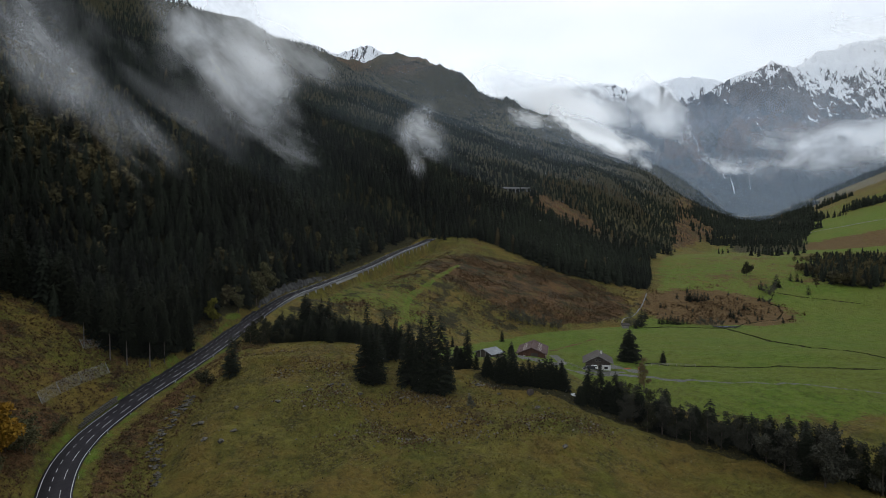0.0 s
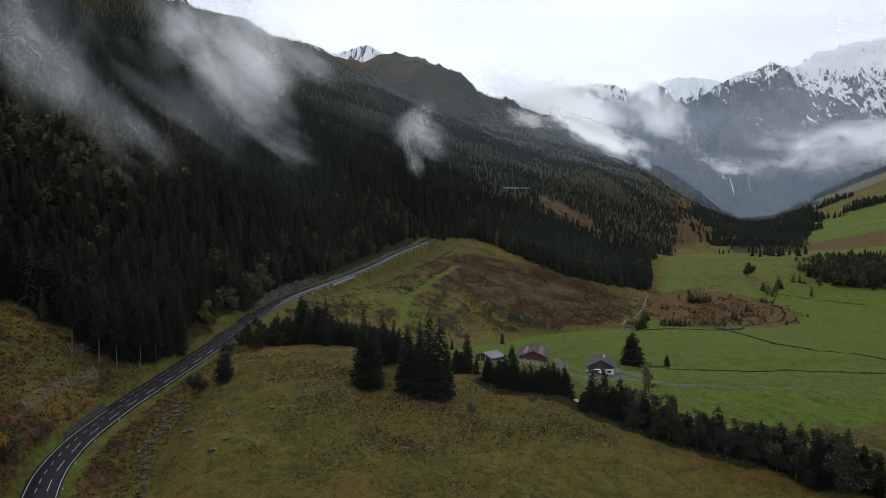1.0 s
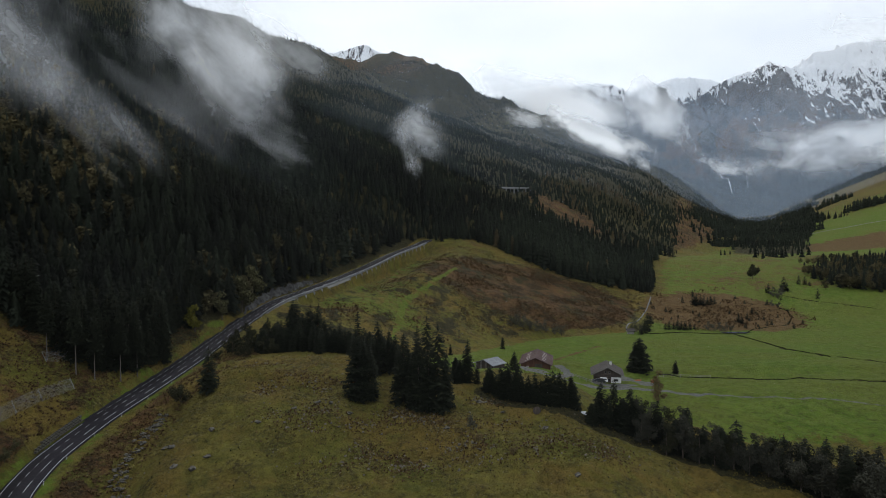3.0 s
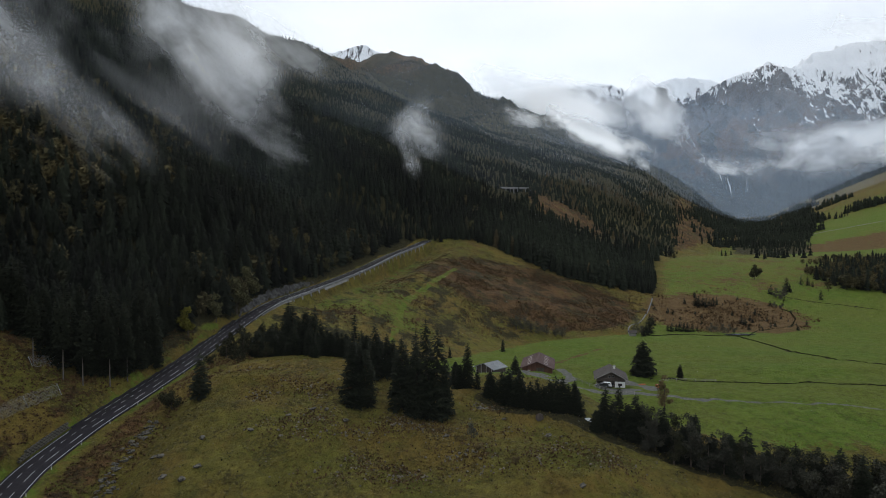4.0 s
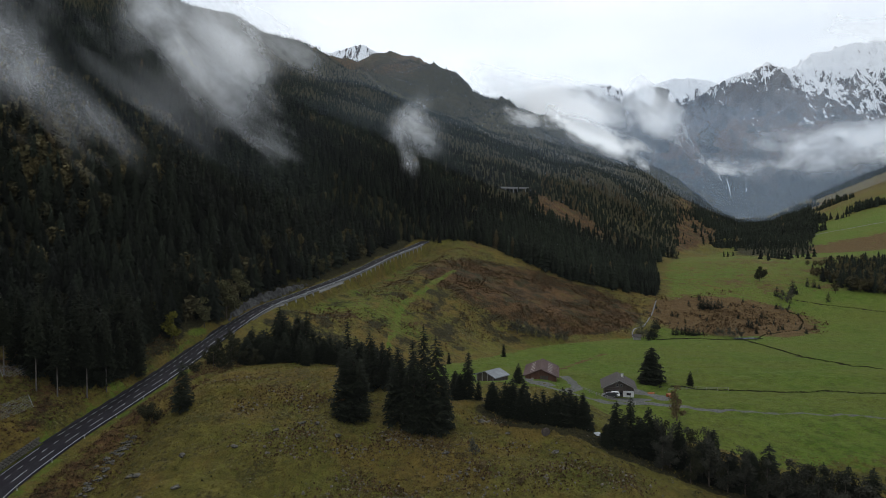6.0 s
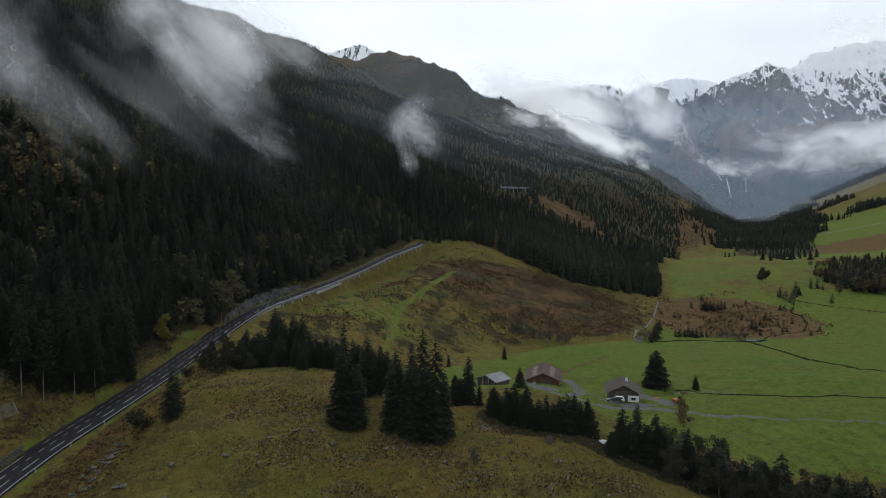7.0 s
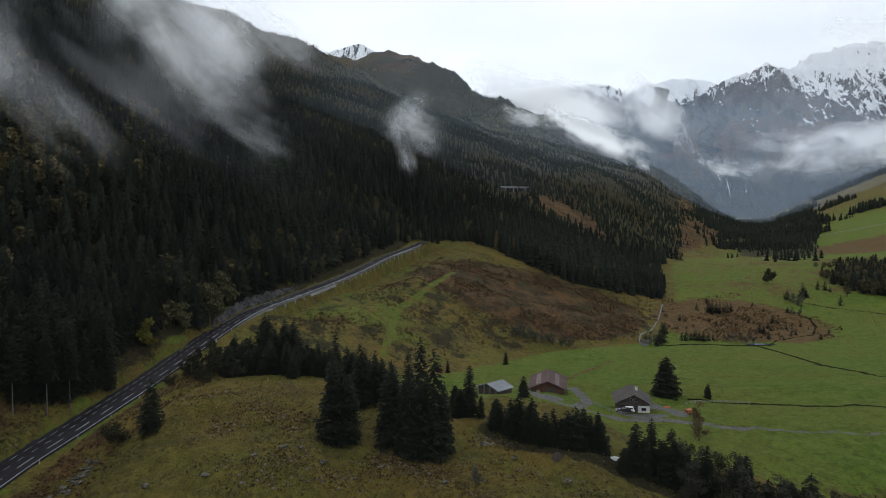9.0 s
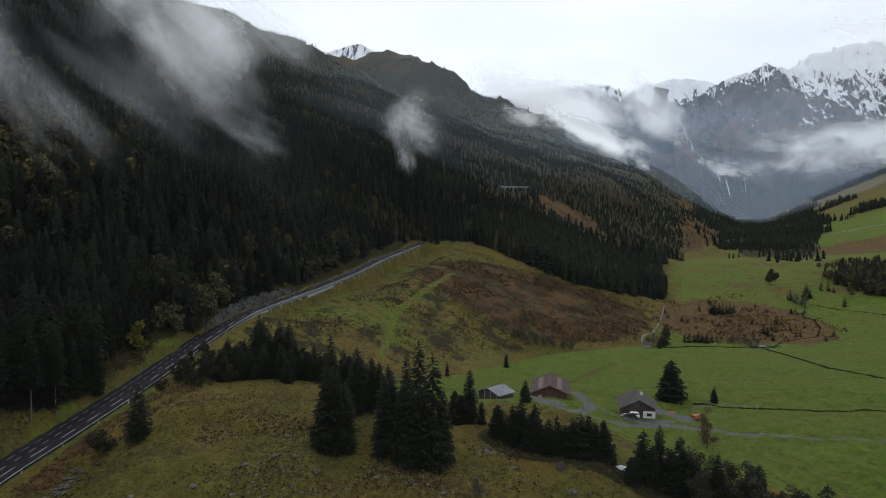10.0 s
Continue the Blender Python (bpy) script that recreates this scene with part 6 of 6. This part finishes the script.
def white_sheet():
    x, y = 40.3, 165.5
    e = empty("white_tarpaulin", pose(x, y, z_at(x, y) + 0.1, 0, 0, -15), "white tarpaulin thrown over a low heap", "tarpaulin")
    bm = bmesh.new()
    bmesh.ops.create_grid(bm, x_segments=20, y_segments=16, size=1)
    for v in bm.verts:
        r = math.hypot(v.co.x, v.co.y)
        v.co = Vector((v.co.x * 1.6, v.co.y * 1.2, max(0, 1.0 - r * r * 0.75) * 0.6 + 0.15 * noise.noise(v.co * 3)))
    part("sheet", bm, TARP, e)
    for k in range(4):
        p = empty("plank", pose(x - 3.0 + 0.3 * k, y + 2.4 - 0.5 * k, z_at(x - 3, y + 2) + 0.35 + 0.06 * k, 0, -14, 35 + 9 * k), "loose grey plank leaning on a heap", "plank", "planks by the heap")
        part("board", boxes((-1.6, -0.12, -0.03, 1.6, 0.12, 0.03), bevel=0.01), GREY_WOOD, p)


white_sheet()


def fence(line, gap, label, group, rails=2):
    """A pasture fence: posts, and rails from post to post."""
    e = empty("pasture_fence", Matrix(), label, "fence", group)
    pts = []
    for (ax, ay), (bx, by) in zip(line[:-1], line[1:]):
        n = max(1, int(math.hypot(bx - ax, by - ay) / gap))
        pts += [(ax + (bx - ax) * k / n, ay + (by - ay) * k / n) for k in range(n)]
    pts.append(line[-1])
    tops = [Vector((x, y, z_at(x, y))) for x, y in pts]
    for p in tops:
        part("post", boxes((p.x - 0.07, p.y - 0.07, p.z - 0.4, p.x + 0.07, p.y + 0.07, p.z + 1.15)), GREY_WOOD, e)
    for a, b in zip(tops[:-1], tops[1:]):
        for k in range(rails):
            h = Vector((0, 0, 0.55 + 0.45 * k))
            d = (b - a).normalized()
            s = Vector((-d.y, d.x, 0)) * 0.025
            up = Vector((0, 0, 0.09))
            bm = bmesh.new()
            vs = [bm.verts.new(q) for q in (a + h - s, a + h + s, a + h + s + up, a + h - s + up, b + h - s, b + h + s, b + h + s + up, b + h - s + up)]
            for f in ((0, 1, 2, 3), (7, 6, 5, 4), (0, 4, 5, 1), (1, 5, 6, 2), (2, 6, 7, 3), (3, 7, 4, 0)):
                bm.faces.new([vs[i] for i in f])
            part("rail", bm, GREY_WOOD, e)


fence([(47, 213), (50, 206), (56, 202.3), (64, 201.2)], 2.6, "low weathered wooden fence along the farm track", "fences by the farm")
fence([(82, 229), (93, 232), (104, 230)], 3.0, "low weathered wooden fence at the field's edge", "fences by the farm")


def small_hut(x, y, turn, w, d, label, wall, roof):
    e = gable_house("hut", x, y, turn, w, d, 2.2, 1.0, 0.5, wall, roof, label)
    part("hut_door", boxes((-0.5, -d / 2 - 0.06, -0.1, 0.5, -d / 2 - 0.004, 1.9), bevel=0.02), GREY_WOOD, e)
    part("window", boxes((1.0, -d / 2 - 0.06, 0.9, 1.8, -d / 2 - 0.004, 1.6)), WINDOW, e)


small_hut(114.5, 369.5, 80, 3.0, 3.8, "small weathered hut with a dark roof by the hill track", GREY_WOOD, DARK_ROOF)
small_hut(92.5, 616, 70, 5, 8, "small hut with a pale roof on the upper bend", GREY_WOOD, TARP)
small_hut(333, 498, 60, 3, 3.6, "small white cabin among the trees across the valley", WHITE_WALL, DARK_ROOF)


def upper_viaduct():
    e = empty("upper_viaduct", pose(84, 730, 102.5, 0, 0, 16), "distant concrete road viaduct above the trees", "viaduct", kind="structure")
    part("deck", boxes((-20, -3.5, 3.0, 16, 3.5, 4.0), bevel=0.1), CONCRETE, e)
    part("parapet", boxes((-20, -3.6, 4.0, 16, -3.3, 4.9)), CONCRETE, e)
    for k in range(7):
        part("pier", boxes((-18 + 5 * k, -2.8, -14, -17 + 5 * k, -1.6, 3.0)), CONCRETE, e)


upper_viaduct()


# ---- roadside ----
def delineators():
    first = None
    for y in np.arange(104, 262, 12.0):
        x, yy, z, n = road_line(y, y + 0.9, 0.4)
        px, py = x[0] + n[0, 0] * 4.3, yy[0] + n[0, 1] * 4.3
        m = pose(px, py, z_at(px, py), 0, 0, 0)
        if first is None:
            first = empty("delineator_post", m, "white roadside marker post with a black band", "marker post", "marker posts along the road")
            part("stem", boxes((-0.06, -0.04, -0.2, 0.06, 0.04, 0.95), bevel=0.01), WHITE_PAINT, first)
            part("band", boxes((-0.064, -0.044, 0.62, 0.064, 0.044, 0.8)), TYRE, first, "black band")
        else:
            copy_thing(first, m)


delineators()


def stone_bank(y0, y1, off, tall, label, wide=0.95, course=0.55):
    """A dry stone retaining wall beside the road, stone by stone."""
    e = empty("retaining_wall", Matrix(), label, "wall", kind="structure")
    r = random.Random(8)
    shapes = []
    for k in range(4):
        bm = boxes((-0.47, -0.3, -0.27, 0.47, 0.3, 0.27), bevel=0.07)
        for v in bm.verts:
            v.co += Vector((r.uniform(-0.05, 0.05), r.uniform(-0.06, 0.06), r.uniform(-0.04, 0.04)))
        me = bpy.data.meshes.new("stone")
        bm.to_mesh(me)
        bm.free()
        me.materials.append(STONE)
        shapes.append(me)
    rows = int(tall / course)
    for j in range(rows):
        y = y0 + (j % 2) * wide * 0.5
        while y < y1:
            f = (y - y0) / (y1 - y0)
            if j < rows * min(1, 0.35 + 2.2 * f * (1.25 - f)):
                x, yy, z, n = road_line(y, y + 0.9, 0.4)
                o = part_of("stone", shapes[r.randrange(4)], e)
                lean = off - 0.16 * j
                ang = math.atan2(-n[0, 0], n[0, 1]) + math.pi / 2 + math.pi / 2
                o.matrix_world = Matrix.LocRotScale((x[0] + n[0, 0] * lean, yy[0] + n[0, 1] * lean, z[0] + 0.2 + j * course), Euler((r.uniform(-0.05, 0.05), r.uniform(-0.05, 0.05), ang + r.uniform(-0.06, 0.06))), (r.uniform(0.92, 1.1), 1, r.uniform(0.9, 1.1)))
            y += wide


stone_bank(142.5, 160, -4.9, 1.9, "grey dry stone retaining wall beside the road")


def rock_cut(y0, y1, off, tall):
    """The hewn rock face above the road."""
    ys, vs = np.arange(y0, y1, 0.5), np.linspace(0, 1, 13)
    V = []
    for y in ys:
        x, yy, z, n = road_line(y, y + 0.9, 0.4)
        f = math.sin(math.pi * (y - y0) / (y1 - y0)) ** 0.5
        row = []
        for v in vs:
            d = off - 1.5 * v + 0.9 * noise.noise(Vector((y * 0.55, v * 2, 2))) + 0.5 * noise.noise(Vector((y * 1.5, v * 5, 5)))
            row.append((x[0] + n[0, 0] * d, yy[0] + n[0, 1] * d, z[0] - 0.3 + v * tall * f * (1 + 0.45 * noise.noise(Vector((y * 0.4, 1, 1))))))
        V.append(row)
    V = np.array(V)
    me = mesh_from("rock_face", V.reshape(-1, 3), grid_faces(*V.shape[:2]), DARK_STONE)
    tagged(new("rock_face", me), "grey hewn rock face above the road", "rock", kind="structure")


rock_cut(262, 330, -5.0, 4.4)


def rock_net(line, tall, label):
    """A slope net: leaning posts and a sheet of wire mesh between them."""
    e = empty("rockfall_net", Matrix(), label, "net fence", "rockfall nets")
    P = []
    for (ax, ay), (bx, by) in zip(line[:-1], line[1:]):
        P += [Vector((ax + (bx - ax) * k / 3, ay + (by - ay) * k / 3, 0)) for k in range(3)]
    P.append(Vector((*line[-1], 0)))
    for p in P:
        p.z = z_at(p.x, p.y)
    lean = Vector((-1.6, 0.4, tall))
    for p in P[::3]:
        bm = boxes((-0.05, -0.05, -0.3, 0.05, 0.05, lean.length))
        bm.transform(Matrix.Translation(p) @ lean.to_track_quat("Z", "Y").to_matrix().to_4x4())
        part("post", bm, NETTING, e)
    V, F = [], []

    def wire(a, b, t=0.014):
        d = (b - a).normalized()
        s = d.cross(Vector((0.9, -0.4, 0.2))).normalized() * t
        k = len(V)
        V.extend((a - s, a + s, b + s, b - s))
        F.append((k, k + 1, k + 2, k + 3))

    for a, b in zip(P[:-1], P[1:]):
        n = max(2, int((b - a).length / 0.3))
        for k in range(n):
            q = a.lerp(b, k / n)
            wire(q + Vector((0, 0, 0.1)), q + lean)
        for k in range(10):
            h = lean * (k / 9)
            wire(a + h + Vector((0, 0, 0.1)), b + h + Vector((0, 0, 0.1)))
    part_of("wire_mesh", mesh_from("wire_mesh", np.array(V), np.array(F), NETTING), e)


rock_net([(-112.8, 142.1), (-112.2, 149.6), (-110.8, 158.2), (-108.2, 168.5)], 3.2, "grey wire rockfall net on the slope above the road")
rock_net([(-118.5, 172), (-114.5, 178)], 3.0, "short grey wire rockfall net at the forest's edge")


# ---- stones ----
def stone_mesh(seed, squash):
    bm = bmesh.new()
    bmesh.ops.create_icosphere(bm, subdivisions=2, radius=1)
    for v in bm.verts:
        p = v.co + Vector((seed * 3.7, seed, 0))
        v.co = v.co * (0.8 + 0.5 * noise.noise(p * 1.1) + 0.2 * noise.noise(p * 2.7))
        v.co.z *= squash
    me = bpy.data.meshes.new("boulder")
    bm.to_mesh(me)
    bm.free()
    me.materials.append(STONE)
    return me


STONES = [stone_mesh(k, q) for k, q in enumerate((0.55, 0.7, 0.45, 0.6))]


def boulders():
    r = random.Random(3)
    for k, (x, y) in enumerate(BOULDERS):
        if k == 5:
            continue
        s = r.uniform(0.5, 1.05) if k > 5 else r.uniform(0.8, 1.25)
        o = new("boulder", STONES[k % 4])
        o.matrix_world = Matrix.LocRotScale((x, y, z_at(x, y) + 0.12 * s), Euler((r.uniform(-0.2, 0.2), r.uniform(-0.2, 0.2), r.uniform(0, 6))), (s * 1.2, s, s))
        tagged(o, "large grey boulder half sunk in the meadow", "boulder", "boulders on the meadow")
    line = [(-79.5, 163.5), (-80.5, 157), (-80.8, 148.5), (-80, 140), (-77, 132), (-72, 124)]
    for x, y, s in scatter(line, 1.0, 150, 0.18, 0.8):
        o = new("stone", STONES[r.randrange(4)])
        o.matrix_world = Matrix.LocRotScale((x, y, z_at(x, y) + 0.15 * s), Euler((r.uniform(-0.4, 0.4), r.uniform(-0.4, 0.4), r.uniform(0, 6))), (s * 1.2, s, s))
        tagged(o, "pale grey stone in the row below the road bank", "stone", "stones below the bank")


boulders()


def strew(name, x, y, size, template, mat, label, flat=0.0, seed=2, lift=0.0):
    """One object of many small pieces lying on the ground."""
    r = np.random.RandomState(seed)
    tv, tf = template
    n = len(x)
    z = height(x, y) + lift
    a = r.uniform(0, 2 * np.pi, n)[:, None]
    px = (tv[:, 0] * np.cos(a) - tv[:, 1] * np.sin(a)) * size[:, None] + x[:, None]
    py = (tv[:, 0] * np.sin(a) + tv[:, 1] * np.cos(a)) * size[:, None] + y[:, None]
    pz = tv[:, 2] * size[:, None] * r.uniform(0.7, 1.3, n)[:, None] + z[:, None]
    V = np.stack([px, py, pz], -1).reshape(-1, 3)
    F = (tf[None] + (np.arange(n) * len(tv))[:, None, None]).reshape(-1, 3)
    me = mesh_from(name, V, F, mat)
    tagged(new(name, me), label, "ground cover", kind="stuff")


def rock_template(seed):
    r = np.random.RandomState(seed)
    V = [(np.cos(a) * r.uniform(0.7, 1.1), np.sin(a) * r.uniform(0.7, 1.1), -0.1) for a in np.linspace(0, 2 * np.pi, 6)[:5]]
    V += [(np.cos(a) * r.uniform(0.4, 0.7), np.sin(a) * r.uniform(0.4, 0.7), r.uniform(0.35, 0.7)) for a in np.linspace(0.5, 0.5 + 2 * np.pi, 6)[:5]]
    F = []
    for k in range(5):
        F += [(k, (k + 1) % 5, 5 + k), ((k + 1) % 5, 5 + (k + 1) % 5, 5 + k)]
    F += [(5, 6, 7), (5, 7, 8), (5, 8, 9)]
    return np.array(V), np.array(F)


def tuft_template(seed, blades=7, spread=0.6):
    r = np.random.RandomState(seed)
    V, F = [], []
    for k in range(blades):
        a = r.uniform(0, 2 * np.pi)
        c = np.array([np.cos(a), np.sin(a), 0])
        s = np.array([-np.sin(a), np.cos(a), 0]) * 0.22
        b = len(V)
        V += [c * 0.1 - s, c * 0.1 + s, c * spread * r.uniform(0.7, 1.3) + [0, 0, r.uniform(0.5, 1.0)]]
        F.append((b, b + 1, b + 2))
    return np.array(V), np.array(F)


def ground_litter():
    r = np.random.RandomState(12)
    # rubble patches
    cx, cy = np.array(RUBBLE).T
    pick = r.randint(0, len(cx), 1900)
    x = cx[pick] + r.normal(size=1900) * (2.8 + 1.6 * (pick % 3))
    y = cy[pick] + r.normal(size=1900) * 1.9
    strew("rubble", x, y, 0.08 + 0.48 * r.rand(1900) ** 4, rock_template(1), PALE_STONE, "scattered small grey stones on the meadow")
    # heath and dead herbs round the rubble
    pick = r.randint(0, len(cx), 5500)
    x = cx[pick] + r.normal(size=5500) * (3.4 + 2.0 * (pick % 3))
    y = cy[pick] + r.normal(size=5500) * 2.6
    strew("heather", x, y, 0.2 + 0.45 * r.rand(5500) ** 2, tuft_template(3, 9, 0.7), HEATH, "low brown heath among the stones")
    # lone stones and clods strewn over the whole meadow
    x, y = r.uniform(-76, 60, 5200), r.uniform(96, 205, 5200)
    keep = (x > curve(y, TOE_Y, TOE_X) + 3) & (r.rand(5200) < 0.2 + 0.8 * fade(0.0, 0.5, rough(x + 70, y, 13, 3))) & (y < 203 - np.clip(x - 5, 0, 80) * 0.75)
    x, y = x[keep], y[keep]
    half = np.arange(len(x)) % 2 == 0
    strew("field_stones", x[half], y[half], 0.06 + 0.26 * r.rand(half.sum()) ** 3, rock_template(4), PALE_STONE, "lone pale stones strewn over the meadow")
    strew("earth_clods", x[~half], y[~half], 0.15 + 0.35 * r.rand((~half).sum()) ** 2, tuft_template(11, 9, 0.6), SEDGE, "dark clods and rushes strewn over the meadow")
    # rough tufts over the whole meadow
    x, y = r.uniform(-90, 110, 44000), r.uniform(88, 214, 44000)
    xt = curve(y, TOE_Y, TOE_X)
    g = rough(x, y, 16, 3)
    keep = (x > xt - 6) & (r.rand(44000) < 0.25 + 0.75 * fade(-0.1, 0.5, g)) & (trail(x, y, TRACK, 2.0) < 0.1)
    keep &= ~((x > 45) & (y > 168))
    x, y = x[keep], y[keep]
    strew("grass_tufts", x, y, 0.16 + 0.36 * r.rand(len(x)) ** 2, tuft_template(5, 6, 0.8), TUFT, "rough tufts of autumn grass on the meadow")
    # bracken on the slope below the viaduct
    x, y = r.uniform(-70, 160, 52000), r.uniform(270, 480, 52000)
    xr, _ = road_at(y)
    xt = curve(y, TOE_Y, TOE_X)
    b = cover(x, y)["bracken"]
    keep = (x > xr + 7) & (x < xt - 6) & (y < spur_edge(x)) & (r.rand(52000) < b * fade(-0.6, 0.5, rough(x, y, 18, 4)))
    x, y = x[keep], y[keep]
    strew("bracken", x, y, 0.35 + 0.7 * r.rand(len(x)) ** 2, tuft_template(8, 9, 0.9), HEATH, "rust brown bracken on the slope below the viaduct")
    # weeds on the banks beside the road
    x, y = r.uniform(-150, -60, 16000), r.uniform(90, 235, 16000)
    xr, _ = road_at(y)
    keep = (np.abs(x - xr) > 7) & (x < xr + 22) & ((x < xr) | (x > xr + 5))
    keep &= (x > xr - 14) | (y < 178)
    x, y = x[keep], y[keep]
    strew("bank_weeds", x, y, 0.3 + 0.6 * r.rand(len(x)) ** 2, tuft_template(9, 8, 0.8), HEATH, "rank brown herbs on the road banks")
    # sedge along the ditches
    for line, count, size in ((DITCH, 1800, 0.34), (BROOK, 2600, 0.36), (BOG_EDGE, 1300, 0.32)):
        p = np.array(line)
        f = r.uniform(0, len(p) - 1.001, count)
        i = f.astype(int)
        q = p[i] + (p[i + 1] - p[i]) * (f - i)[:, None] + r.normal(size=(count, 2)) * 0.35
        strew("ditch_sedge", q[:, 0], q[:, 1], size * r.uniform(0.6, 1.3, count), tuft_template(7, 8, 0.7), SEDGE, "dark sedge growing along a field ditch")
    # low growth on the bog
    x, y = r.uniform(130, 270, 9000), r.uniform(370, 500, 9000)
    keep = r.rand(9000) < cover(x, y)["dry"] * fade(-0.3, 0.4, rough(x, y, 20, 3))
    strew("bog_growth", x[keep], y[keep], 0.5 + 0.9 * r.rand(keep.sum()) ** 2, tuft_template(4, 8, 0.8), HEATH, "rusty low growth on the bog")


ground_litter()


def pond():
    bm = bmesh.new()
    vs = []
    for k in range(28):
        a = 2 * math.pi * k / 28
        rr = 1 + 0.25 * noise.noise(Vector((math.cos(a) * 1.5, math.sin(a) * 1.5, 4)))
        vs.append(bm.verts.new((9 * rr * math.cos(a), 2.6 * rr * math.sin(a), 0)))
    bm.faces.new(vs)
    e = empty("pond", Matrix.Translation((180, 372, z_at(180, 372) + 0.5)), "small grey pool at the edge of the bog", "pond", kind="structure")
    part("water", bm, POND, e)


pond()
